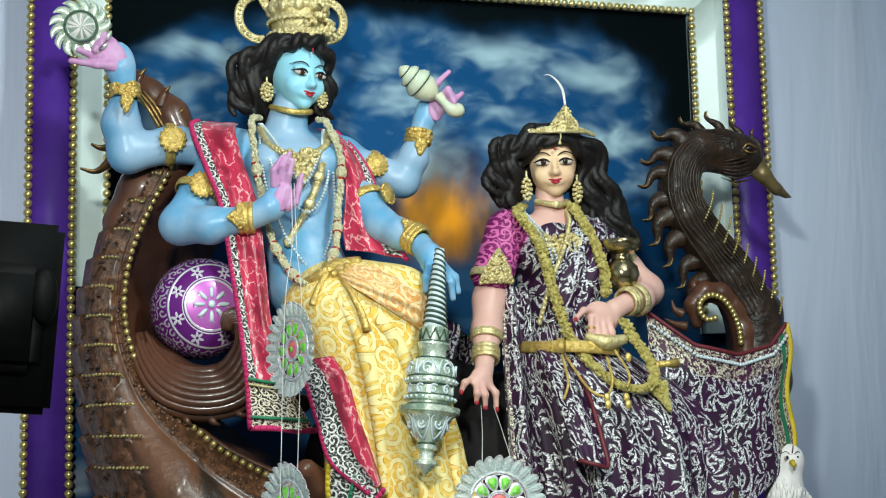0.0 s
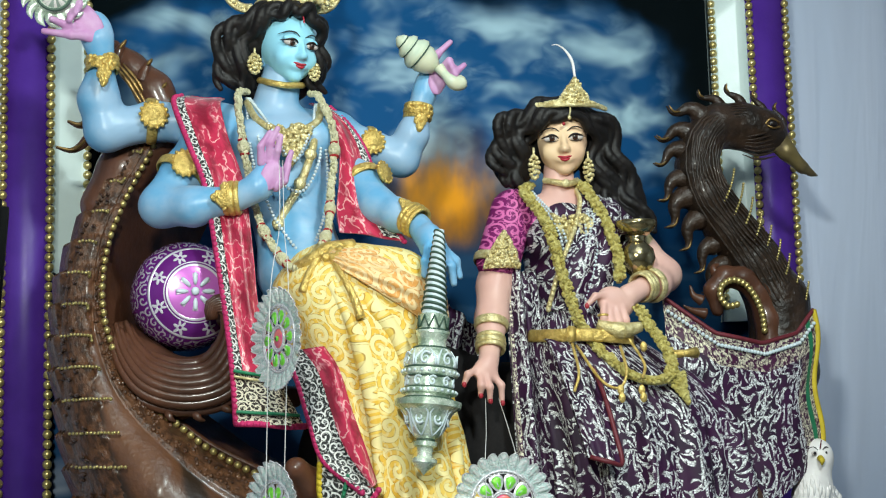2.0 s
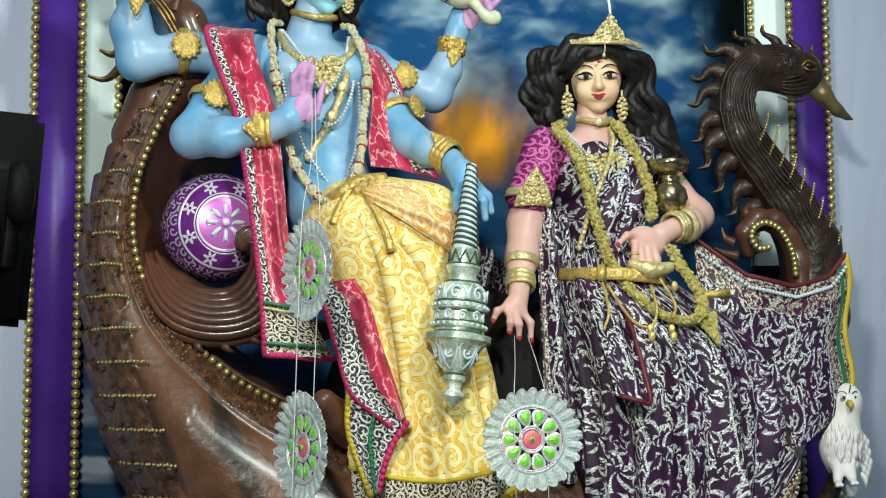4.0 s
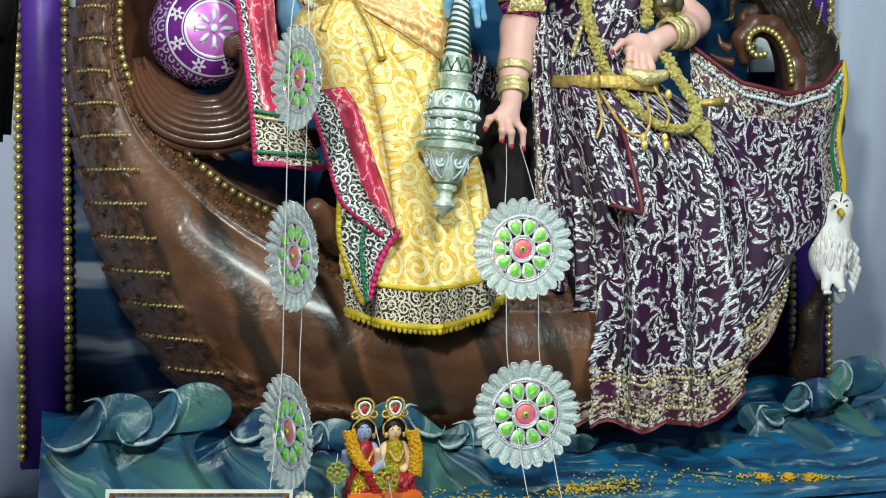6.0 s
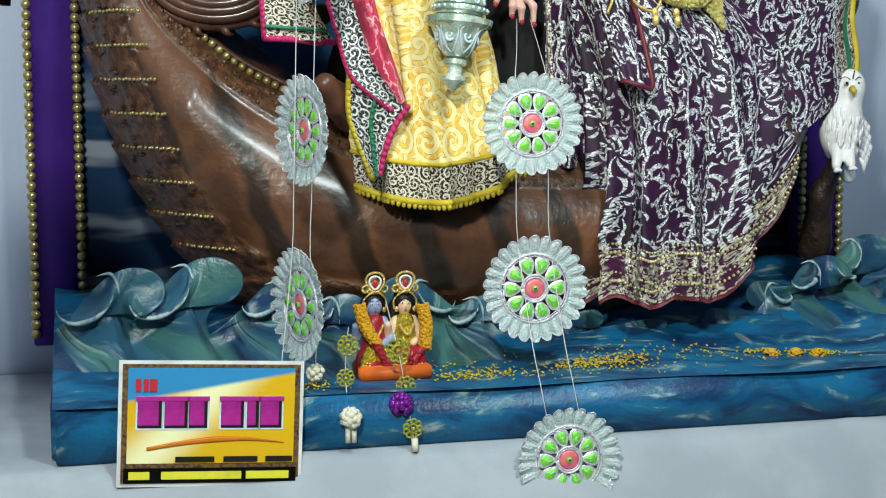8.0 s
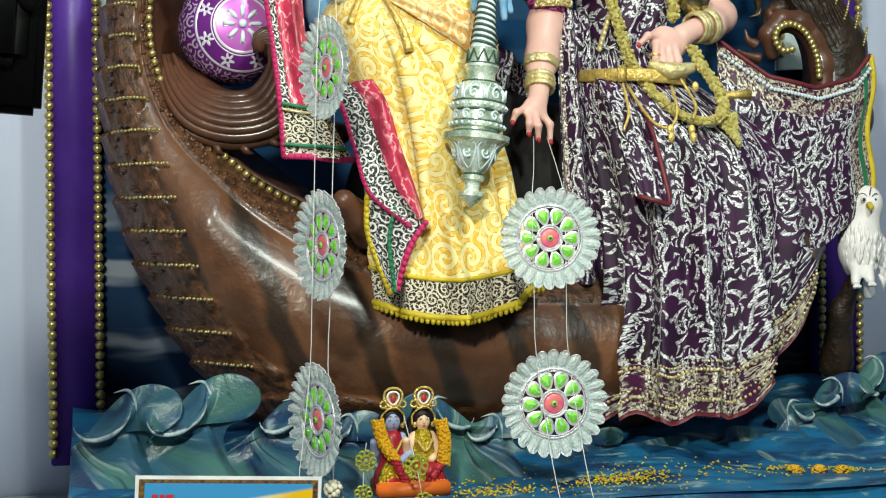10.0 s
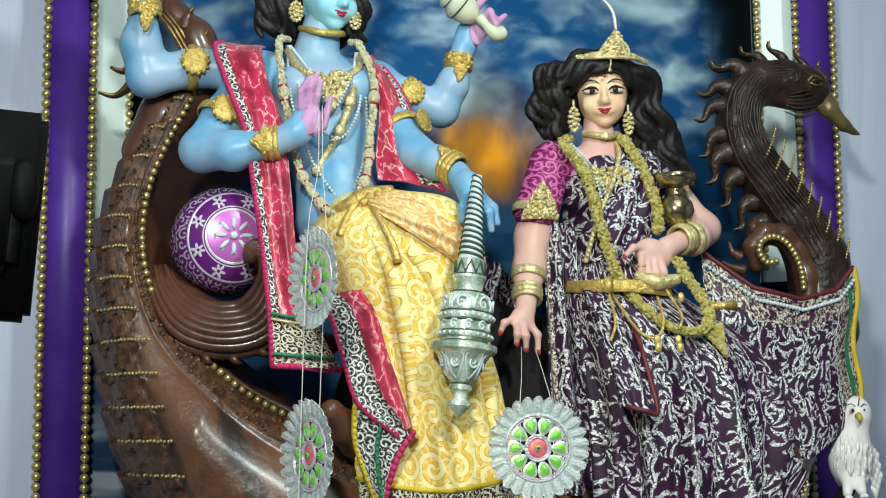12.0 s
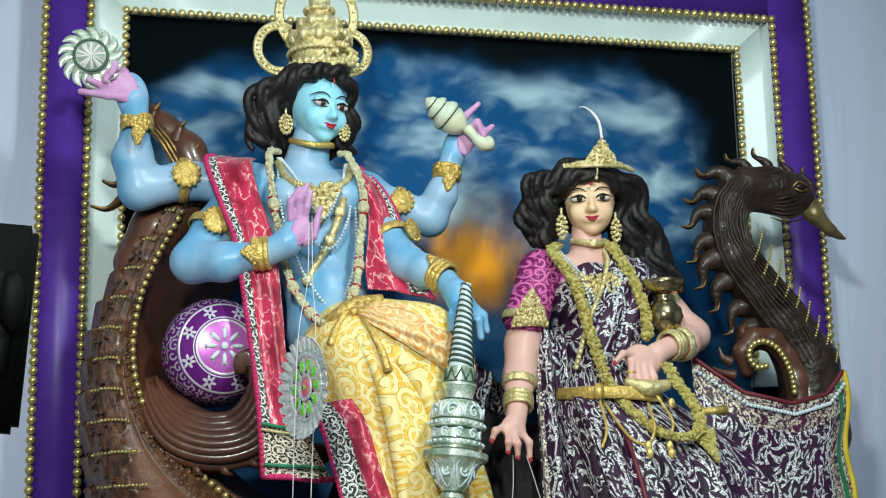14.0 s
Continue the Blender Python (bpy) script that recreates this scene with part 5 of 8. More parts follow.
def dhoti_folds(a, v):
    f = 0.017 * (1 - 2 * np.abs(np.sin(5 * a + 1.2 * np.sin(3 * v))) ** 0.8) + 0.007 * np.sin(19 * a + 4 * v)
    return f * np.clip((v - 0.15) * 1.6, 0, 1) + 0.05 * np.exp(-((a - 0.55) / 0.5) ** 2) * np.exp(-((v - 0.16) / 0.12) ** 2)


DH = [(1.452, -0.37, -0.46, 0.10, 0.11), (1.415, -0.345, -0.50, 0.165, 0.18), (1.33, -0.345, -0.52, 0.215, 0.22), (1.22, -0.325, -0.54, 0.205, 0.22), (1.05, -0.285, -0.56, 0.185, 0.20), (0.87, -0.252, -0.58, 0.195, 0.19), (0.70, -0.234, -0.59, 0.210, 0.19), (0.612, -0.230, -0.59, 0.216, 0.19)]
nu, nv = 128, 90
piece = rings(DH, dhoti_folds, nu, nv)
v = piece[0]
# the hem droops in the middle and lifts at both sides
lift = np.clip((0.95 - v[:, 2]) / 0.37, 0, 1)
v[:, 2] += lift * (0.055 * np.clip(np.abs(v[:, 0] + 0.27) / 0.2, 0, 1.2) ** 2 - 0.036)
zs = np.repeat(np.linspace(0, 1, nv)[None, :-1], nu, 0).ravel()
slot = [9 if q > 0.905 else 8 for q in zs] + [8, 9]
blue.add(piece, slot)
hem = v.reshape(nu, nv, 3)[:, -1]
blue.add(tube(np.vstack([hem, hem[:1]]), 0.009, 8), 12)
for p in curve(np.vstack([hem, hem[:1]]), 110):
    blue.add(ball(p + np.array((0, -0.003, -0.010)), (0.0065, 0.005, 0.009), 6, 4), 12)
hem = v.reshape(nu, nv, 3)[:, 81]
blue.add(tube(np.vstack([hem, hem[:1]]) * (1, 1, 1), 0.006, 6), 12)


def on_dhoti(x, z, out=0.014):
    """A place on the front of the brocade."""
    q = np.array(DH)[::-1]
    cx, cy, rx, ry = (float(np.interp(z, q[:, 0], q[:, i])) for i in (1, 2, 3, 4))
    return (x, cy - ry * math.sqrt(max(0.05, 1 - ((x - cx) / rx) ** 2)) - out, z)


for q, r in (([(-0.52, 1.375), (-0.47, 1.40), (-0.43, 1.425), (-0.36, 1.44)], [0.02, 0.03, 0.024]), ([(-0.43, 1.42), (-0.36, 1.385), (-0.28, 1.375), (-0.19, 1.375)], [0.015, 0.012, 0.018]), ([(-0.43, 1.42), (-0.37, 1.36), (-0.31, 1.31), (-0.25, 1.285)], [0.016, 0.013, 0.018]),
             ([(-0.435, 1.42), (-0.415, 1.35), (-0.39, 1.29), (-0.375, 1.235)], [0.016, 0.012, 0.020]), ([(-0.44, 1.42), (-0.48, 1.37), (-0.505, 1.31)], [0.016, 0.014, 0.018])):
    blue.add(tube(curve([on_dhoti(*p) for p in q], 20), [w * 0.66 for w in r], 8), 13)
for k in range(9):
    p = on_dhoti(-0.432 + 0.024 * math.cos(k * 0.7), 1.418 + 0.022 * math.sin(k * 0.7), 0.02)
    blue.add(ball(p, 0.012, 8, 6), 13)
# broad soft folds gathered across the lap
for q in ([(-0.40, 1.40), (-0.30, 1.35), (-0.20, 1.34)], [(-0.42, 1.36), (-0.34, 1.27), (-0.27, 1.17), (-0.22, 1.02)], [(-0.44, 1.33), (-0.38, 1.2), (-0.34, 1.0), (-0.33, 0.8)], [(-0.20, 1.30), (-0.16, 1.15), (-0.13, 0.95), (-0.11, 0.75)]):
    blue.add(tube(curve([on_dhoti(*p, out=-0.012) for p in q], 24), [0.012, 0.026, 0.022, 0.010], 10), 8)


def lap_wrap(u, v):
    """The peach cloth drawn over the thigh, rounded under at its lower edge."""
    x = -0.435 + 0.315 * u
    top = 1.425 - 0.075 * u ** 2
    low = 1.385 - 0.20 * u ** 0.8
    z = top + (low - top) * v
    q = np.array(DH)[::-1]
    cx, cy, rx, ry = (np.interp(z, q[:, 0], q[:, i]) for i in (1, 2, 3, 4))
    y = cy - ry * np.sqrt(np.clip(1 - ((x - cx) / rx) ** 2, 0.06, 1))
    return x, y - 0.016 - 0.052 * np.sin(np.pi * np.clip(v * 0.92 + 0.04, 0, 1)) ** 0.7 * u ** 0.4 - 0.004 * np.sin(26 * v + 5 * u), z


blue.add(sheet(lap_wrap, 50, 40, 0.01), 14)
# navel: a dark dot in place of a shaded hollow
blue.add(ball((-0.478, -0.508, 1.478), (0.008, 0.004, 0.010), 8, 6), 4)
# brown lacquered knob by the boat's rim
blue.add(blend(chain([(-0.45, -0.60, 0.80), (-0.49, -0.66, 0.83), (-0.53, -0.70, 0.87)], [0.05, 0.04, 0.03]), 0.007, 0.02), 11)
STATUE_MATS = [BLUESKIN, MAUVE, BLUEFACE, EYEWHITE, INK, IRIS, LIP, HAIR, DHOTI, HEM, PALEGOLD, BROWN, YELLOW, GOLD, PEACH]
solid("deity_statue", blue, STATUE_MATS, "seated sky-blue painted four-armed statue in yellow brocade", "statue")

# the goddess statue
rose = Mesh()
rose.add(blend([cone((0.165, -0.36, 1.575), (0.42, -0.36, 1.57), 0.05, 0.05), cone((0.295, -0.375, 1.60), (0.293, -0.385, 1.70), 0.052, 0.042), egg((0.29, -0.39, 1.56), (0.10, 0.055, 0.07))]
    + chain([(0.115, -0.39, 1.46), (0.085, -0.40, 1.36), (0.062, -0.44, 1.26), (0.035, -0.50, 1.165)], [0.052, 0.048, 0.045, 0.028])
    + chain([(0.445, -0.37, 1.555), (0.53, -0.40, 1.46), (0.585, -0.43, 1.39), (0.53, -0.49, 1.355), (0.46, -0.55, 1.335)], [0.05, 0.048, 0.048, 0.044, 0.029]), 0.0065, 0.02), 0)
rose.add(blend([egg((0.012, -0.535, 1.115), (0.034, 0.022, 0.036)), cone((0.035, -0.50, 1.165), (0.025, -0.52, 1.14), 0.028, 0.028)] + fingers(0, [((0.03, -0.54, 1.105), (0.05, -0.55, 1.075), (0.052, -0.545, 1.03)), ((0.01, -0.55, 1.095), (0.012, -0.57, 1.07), (0.014, -0.56, 1.035)), ((-0.008, -0.55, 1.10), (-0.012, -0.57, 1.075), (-0.012, -0.56, 1.05)),
    ((-0.018, -0.54, 1.115), (-0.045, -0.56, 1.105), (-0.055, -0.555, 1.08))], 0.0105), 0.0045, 0.008), 0)
rose.add(blend([egg((0.375, -0.575, 1.295), (0.055, 0.024, 0.042), rot(0, 25, 0)), cone((0.46, -0.55, 1.335), (0.42, -0.56, 1.315), 0.029, 0.032)] + fingers(0, [((0.39, -0.59, 1.28), (0.395, -0.60, 1.245), (0.395, -0.60, 1.215)), ((0.372, -0.59, 1.275), (0.372, -0.605, 1.24), (0.372, -0.60, 1.205)), ((0.352, -0.59, 1.275), (0.35, -0.605, 1.24), (0.348, -0.60, 1.205)),
    ((0.335, -0.59, 1.285), (0.328, -0.605, 1.25), (0.326, -0.60, 1.215)), ((0.35, -0.58, 1.315), (0.31, -0.595, 1.31), (0.285, -0.595, 1.285))], 0.0105), 0.0045, 0.007), 0)
for q in ((0.395, -0.605, 1.213), (0.372, -0.606, 1.203), (0.348, -0.606, 1.203), (0.326, -0.606, 1.213), (0.283, -0.600, 1.283), (0.052, -0.552, 1.028), (0.014, -0.566, 1.033), (-0.012, -0.566, 1.048), (-0.056, -0.561, 1.078)):
    rose.add(ball(q, (0.0065, 0.005, 0.008), 8, 6), 4)
face(rose, (0.304, -0.388, 1.776), -15, 1.03, (1, 2, 3, 5, 4), 5, -2, 0.003)
rose.add(ball((0.280, -0.480, 1.812), (0.005, 0.003, 0.005)), 4)
locks([egg((0.308, -0.35, 1.80), (0.092, 0.08, 0.122)), egg((0.165, -0.36, 1.735), (0.066, 0.045, 0.088)), egg((0.43, -0.36, 1.715), (0.062, 0.045, 0.115)), egg((0.505, -0.37, 1.60), (0.062, 0.04, 0.085))],
      [[(0.296, -0.476 + 0.006 * k, 1.842 + 0.013 * k), (0.240 - 0.004 * k, -0.452 + 0.008 * k, 1.826 + 0.012 * k), (0.200 - 0.020 * k, -0.41, 1.80 + 0.006 * k), (0.192 - 0.024 * k, -0.39, 1.74 + 0.004 * k), (0.190 - 0.018 * k, -0.38, 1.68), (0.185 - 0.014 * k, -0.37, 1.635 + 0.008 * k)] for k in np.linspace(0, 4, 8)]
      + [[(0.302, -0.476 + 0.006 * k, 1.842 + 0.013 * k), (0.360 + 0.004 * k, -0.452 + 0.008 * k, 1.826 + 0.012 * k), (0.385 + 0.018 * k, -0.41, 1.795 + 0.006 * k), (0.398 + 0.024 * k, -0.39, 1.72 + 0.004 * k), (0.425 + 0.025 * k, -0.385, 1.64 + 0.004 * k), (0.47 + 0.022 * k, -0.39, 1.565 + 0.003 * k), (0.50 + 0.018 * k, -0.40, 1.52)] for k in np.linspace(0, 4, 8)], 0.0148, rose, 6, 0.0150, 3.3)
rose.add(blend([cone((0.155, -0.375, 1.575), (0.098, -0.40, 1.43), 0.064, 0.062), cone((0.16, -0.37, 1.57), (0.22, -0.37, 1.55), 0.06, 0.06)], 0.007, 0.02), 7)
rose.add(blend([cone((0.29, -0.36, 1.52), (0.30, -0.38, 1.27), 0.108, 0.095), egg((0.235, -0.44, 1.485), (0.062, 0.058, 0.062)), egg((0.352, -0.44, 1.485), (0.062, 0.058, 0.062)), cone((0.43, -0.37, 1.565), (0.495, -0.39, 1.495), 0.060, 0.058), cone((0.43, -0.37, 1.56), (0.40, -0.38, 1.45), 0.055, 0.05)], 0.007, 0.025), 8)


def sari_folds(a, v):
    w = np.where(a > np.pi, a - 2 * np.pi, a)
    f = (0.028 + 0.020 * v) * (1 - 2 * np.abs(np.sin((6.5 - 1.2 * w) * w + 1.6 * np.sin(2.2 * v + 0.4))) ** 0.75) + 0.009 * np.sin(29 * w + 6 * v) + 0.012
    return f * np.clip((v - 0.18) * 1.7, 0, 1)


SA = [(1.30, 0.305, -0.40, 0.115, 0.11), (1.20, 0.33, -0.43, 0.165, 0.15), (1.10, 0.40, -0.46, 0.235, 0.19), (1.00, 0.45, -0.49, 0.275, 0.20), (0.85, 0.47, -0.53, 0.275, 0.19), (0.65, 0.475, -0.56, 0.275, 0.18), (0.45, 0.465, -0.56, 0.285, 0.19), (0.30, 0.455, -0.56, 0.295, 0.20)]
nu, nv = 160, 100
piece = rings(SA, sari_folds, nu, nv)
v = piece[0]
low = np.clip((1.0 - v[:, 2]) / 0.7, 0, 1)
v[:, 2] += low * (0.30 * np.clip((v[:, 0] - 0.46) / 0.28, 0, 1.1) ** 1.6 + 0.015 * np.sin(v[:, 0] * 34))
zs = np.repeat(np.linspace(0, 1, nv)[None, :-1], nu, 0).ravel()
rose.add(piece, [12 if q > 0.985 else 9 if q > 0.875 else 8 for q in zs] + [8, 8])
skin = v.reshape(nu, nv, 3)
for row, r in ((86, 0.0036), (88, 0.0050), (93, 0.0036), (95, 0.0050)):
    for p in curve(np.vstack([skin[:, row], skin[:1, row]]), 230):
        rose.add(ball(p + np.array((0, -0.002, 0)), r, 6, 4), 10)


# the front pleat, the trailing end and the veil behind
def flap(u, v):
    x = 0.232 + 0.052 * (u - 0.5) * 2 * (1 - 0.1 * v) + 0.030 * v
    return x, -0.545 - 0.03 * np.sin(np.pi * u) - 0.20 * v ** 0.7 - 0.006 * np.sin(14 * u), 1.20 - 0.32 * v - 0.03 * u


rose.add(sheet(flap, 30, 40, 0.012), 8)
rose.add(tube(curve([(0.284, -0.56, 1.17), (0.292, -0.66, 1.06), (0.302, -0.72, 0.94), (0.306, -0.750, 0.862), (0.262, -0.780, 0.866), (0.218, -0.755, 0.88)], 30), 0.0065, 8), 12)


def veil(u, v):
    x = 0.155 + 0.10 * (u - 0.5) * (1 + 0.5 * v) + 0.01 * v
    return x, -0.44 - 0.14 * v + 0.02 * np.sin(13 * u) + 0.02 * u, 1.40 - 0.75 * v


piece = sheet(veil, 30, 50, 0.012)
slot = [9 if i < 5 else 8 for i in range(29) for j in range(49)]
rose.add(piece, slot + slot + [8] * (len(piece[1]) - 2 * len(slot)))


def side_drape(u, v):
    x = -0.02 - 0.09 * v + 0.12 * u * (1 - 0.3 * v)
    return x, -0.30 + 0.02 * np.sin(16 * u), 1.32 - 0.42 * v - 0.10 * u * (1 - v)


rose.add(sheet(side_drape, 24, 30, 0.012), 8)
ROSE_MATS = [PINKSKIN, PALEFACE, EYEWHITE, INK, LIP, IRIS, HAIR, BLOUSE, SARI, SARIHEM, PALEGOLD, GREEN, MAROON, YELLOW]
solid("goddess_statue", rose, ROSE_MATS, "seated ivory-faced goddess statue in a purple sequin sari", "statue")


# the trailing end of the sari, spread over the swan's back
def cape(u, v):
    top = np.interp(u, [0, 0.3, 0.6, 0.85, 1], [1.325, 1.215, 1.185, 1.215, 1.285])
    bot = np.interp(u, [0, 0.3, 0.6, 0.8, 1], [0.78, 0.72, 0.74, 0.80, 0.875])
    x = np.interp(u, [0, 1], [0.555, 1.03]) + 0.01 * np.sin(9 * v)
    return x, -0.475 - 0.045 * np.sin(np.pi * u) + 0.016 * np.sin(13 * u + 9 * v * (1 - u)) * (0.2 + v), top + (bot - top) * v


saree_end = thing("sari_end", (0.8, -0.42, 0.9), "spread purple sari end with silver, green and yellow borders", "sari")
CN, CV = 90, 60
slots = []
for i in range(CN - 1):
    for j in range(CV - 1):
        u, v = i / (CN - 1), j / (CV - 1)
        slots.append(2 if u > 0.985 else 1 if u > 0.955 else 3 if 0.915 < u <= 0.955 else 1 if u > 0.85 else 1 if v < 0.17 else 0)
part("embroidered_cloth", Mesh().add(sheet(cape, CN, CV), slots), [SARI, SARIHEM, YELLOW, GREEN], saree_end)
line = [np.array([float(q) for q in cape(np.array(u), np.array(0.0))]) for u in np.linspace(0, 1, 40)]
part("piping", one(tube(line, 0.0065, 8)), MAROON, saree_end, "maroon piping")
line = [np.array([float(q) for q in cape(np.array(1.0), np.array(v))]) for v in np.linspace(0, 1, 30)]
part("braid", one(tube(line, 0.009, 8)), YELLOW, saree_end, "yellow braid")
for k in range(46):
    c = np.array([float(q) for q in cape(np.array(0.02 + k * 0.0212), np.array(0.07))])
    ob = part("pearl", one(ball(c + (0, -0.006, 0), 0.006, 8, 6)), PEARL, saree_end)


# ---- what the statues wear and hold ----
def ring(c, axis, r, w, n=28, squash=(1, 1)):
    """A closed band round an axis."""
    q = Vector(axis).to_track_quat("Z", "Y").to_matrix()
    pts = [np.array(c) + np.array(q @ Vector((r * math.cos(a), r * math.sin(a), 0))) for a in np.linspace(0, 2 * math.pi, n)]
    return tube(pts, w, 8, squash, axis)


def armlet(c, axis, r, front, size, mat=GOLD, label="gilt armlet with a round embossed medallion"):
    ob = thing("armlet", c, label, "armlet", "armlets")
    part("band", one(ring(c, axis, r, 0.008, squash=(0.5, 1.8))), mat, ob)
    f = np.array(front, float)
    at = np.array(c) + f * (r + 0.004)
    q = Vector(-f).to_track_quat("Z", "Y").to_matrix().to_4x4()
    q.translation = at
    m = Mesh().add(lathe([(0.0, -0.012), (size * 0.35, -0.013), (size * 0.5, -0.008), (size * 0.7, -0.010), (size * 0.85, -0.005), (size, -0.004), (size, 0.004), (0.001, 0.006)], 20, q))
    for k in range(14):
        a = k * 2 * math.pi / 14
        m.add(ball(at + np.array(q.to_3x3() @ Vector((size * math.cos(a), size * math.sin(a), -0.003))), size * 0.16, 6, 4))
    part("medallion", m, mat, ob)
    return ob


def cuff(c, axis, r, h, mat=GOLD, point=0.0, side=(0, -1, 0)):
    """A wide bangle, with a pointed plate on its face where it has one."""
    ob = thing("bracelet", c, "gilt embossed bracelet round the wrist", "bracelet", "bracelets")
    ax = Vector(axis).normalized()
    for k, t in enumerate((-0.5, 0.0, 0.5)):
        part("bangle", one(ring(np.array(c) + np.array(ax) * h * t, axis, r, 0.0065 if k == 1 else 0.005, squash=(1, 1.5))), mat, ob)
    if point:
        plate = Mesh()
        s = np.array(side, float)
        x = np.cross(np.array(ax), s)
        rnd = random.Random(3)
        for k in range(80):
            t = rnd.random()
            q = (rnd.random() * 2 - 1) * 4.3 * (1 - t ** 1.4)
            p = np.array(c) + s * (r + 0.004 - 0.0009 * q * q) + x * q * 0.0085 + np.array(ax) * (h * 0.5 - t * point)
            plate.add(ball(p, 0.0062 + 0.002 * rnd.random(), 6, 4))
        part("plate", plate, mat, ob)
    return ob


armlet((-0.856, -0.33, 1.815), (1, 0, 0), 0.060, (0.05, -1, 0.05), 0.036)
armlet((-0.785, -0.425, 1.655), (0.55, 0.3, 1), 0.064, (0.1, -1, 0.2), 0.036)
armlet((-0.262, -0.35, 1.76), (1, 0, -0.3), 0.053, (0.1, -1, 0), 0.033)
armlet((-0.30, -0.455, 1.635), (0.4, -0.7, -0.9), 0.060, (0.8, -0.8, 0.3), 0.030)
cuff((-0.987, -0.38, 1.955), (0, 0.15, 1), 0.040, 0.03, point=0.085)
cuff((-0.668, -0.578, 1.563), (1, -0.3, 0.05), 0.040, -0.03, point=0.04, side=(0, -1, 0))
cuff((-0.120, -0.388, 1.852), (0.15, 0, 1), 0.037, 0.03, point=0.075)
cuff((-0.200, -0.63, 1.505), (0.5, -0.6, -0.5), 0.040, -0.03, point=0.06, side=(0.2, -0.9, 0.3))
cuff((0.043, -0.485, 1.19), (0.2, 0.5, 1), 0.037, 0.03, PALEGOLD)
cuff((0.056, -0.455, 1.245), (0.2, 0.4, 1), 0.043, 0.012, PALEGOLD)
cuff((0.475, -0.54, 1.343), (1, 0.6, 0.3), 0.039, 0.025, PALEGOLD)
cuff((0.51, -0.515, 1.35), (1, 0.6, 0.3), 0.045, 0.012, PALEGOLD)

sleeve_band = thing("armlet", (0.094, -0.40, 1.42), "broad pointed gilt band on the blouse sleeve", "armlet", "armlets")
part("band", one(ring((0.094, -0.40, 1.425), (0.35, 0.1, 1), 0.063, 0.007, squash=(0.6, 2.0))), PALEGOLD, sleeve_band)
m = Mesh()
rnd = random.Random(31)


def leaf_plate(u, v):
    x = (u * 2 - 1) * 0.055 * (1 - v ** 1.5 * 0.95)
    return 0.096 + x, -0.470 + 9 * x * x, 1.402 + 0.105 * v


m.add(sheet(leaf_plate, 16, 14, 0.005))
for k in range(150):
    t = rnd.random()
    q = (rnd.random() * 2 - 1) * 0.052 * (1 - t ** 1.5)
    m.add(ball((0.096 + q, -0.473 + 9 * q * q, 1.404 + 0.10 * t), 0.0055, 6, 4))
part("plate", m, PALEGOLD, sleeve_band)
sleeve_band = thing("armlet", (0.50, -0.44, 1.45), "broad pointed gilt band on the upper arm", "armlet", "armlets")
part("band", one(ring((0.515, -0.395, 1.47), (0.7, 0, -0.7), 0.054, 0.012, squash=(0.5, 1.8))), PALEGOLD, sleeve_band)

# crown
crown = thing("crown", (-0.485, -0.40, 2.12), "tall tiered gilt crown with ring-shaped side wings", "crown")
CX, CY = -0.485, -0.39
part("crown_body", one(lathe([(0.070, 2.125), (0.083, 2.135), (0.083, 2.150), (0.076, 2.155), (0.078, 2.175), (0.086, 2.185), (0.080, 2.195), (0.083, 2.225), (0.070, 2.238), (0.058, 2.245), (0.060, 2.262), (0.048, 2.285), (0.036, 2.292), (0.038, 2.315), (0.030, 2.325), (0.031, 2.355), (0.026, 2.362), (0.022, 2.385), (0.010, 2.395), (0.012, 2.41), (0.002, 2.42)], 28, Matrix.Translation((CX, CY, 0)))), PALEGOLD, crown)
for z, r, s, n in ((2.140, 0.086, 0.009, 26), (2.180, 0.088, 0.006, 34), (2.222, 0.078, 0.020, 11), (2.268, 0.054, 0.015, 9), (2.312, 0.040, 0.008, 12)):
    part("boss_circle", one(ring((CX, CY, z), (0, 0, 1), r, s * 0.7)), PALEGOLD, crown)
    for k in range(n):
        a = 2 * math.pi * k / n
        part("boss", one(ball((CX + r * math.cos(a), CY + r * math.sin(a), z), (s, s, s * 1.15), 8, 6)), PALEGOLD, crown)


def wing(c, r, w, a0, a1):
    pts = [(c[0] + r * math.cos(a), c[1], c[2] + r * 1.1 * math.sin(a)) for a in np.linspace(radians(a0), radians(a1), 40)]
    m = one(tube(pts, w, 8, (1, 0.35)))
    for p in pts[::2]:
        m.add(ball((p[0], p[1] - w * 0.4, p[2]), w * 0.38, 6, 4))
    part("wing", m, PALEGOLD, crown)


wing((-0.488, -0.36, 2.312), 0.108, 0.014, -50, 230)
wing((-0.595, -0.36, 2.205), 0.062, 0.014, 60, 285)
wing((-0.395, -0.36, 2.205), 0.055, 0.014, -110, 110)
m = Mesh()
rnd = random.Random(9)
for k in range(90):
    t = k / 89
    x = -0.555 + 0.165 * t
    top = 0.085 * math.exp(-((x + 0.44) / 0.035) ** 2) + 0.02
    m.add(ball((x, -0.478 + 1.2 * (x + 0.46) ** 2 * 3, 2.112 + 0.02 * t + rnd.random() * top), 0.0085, 6, 4))
part("front_crest", m, PALEGOLD, crown)


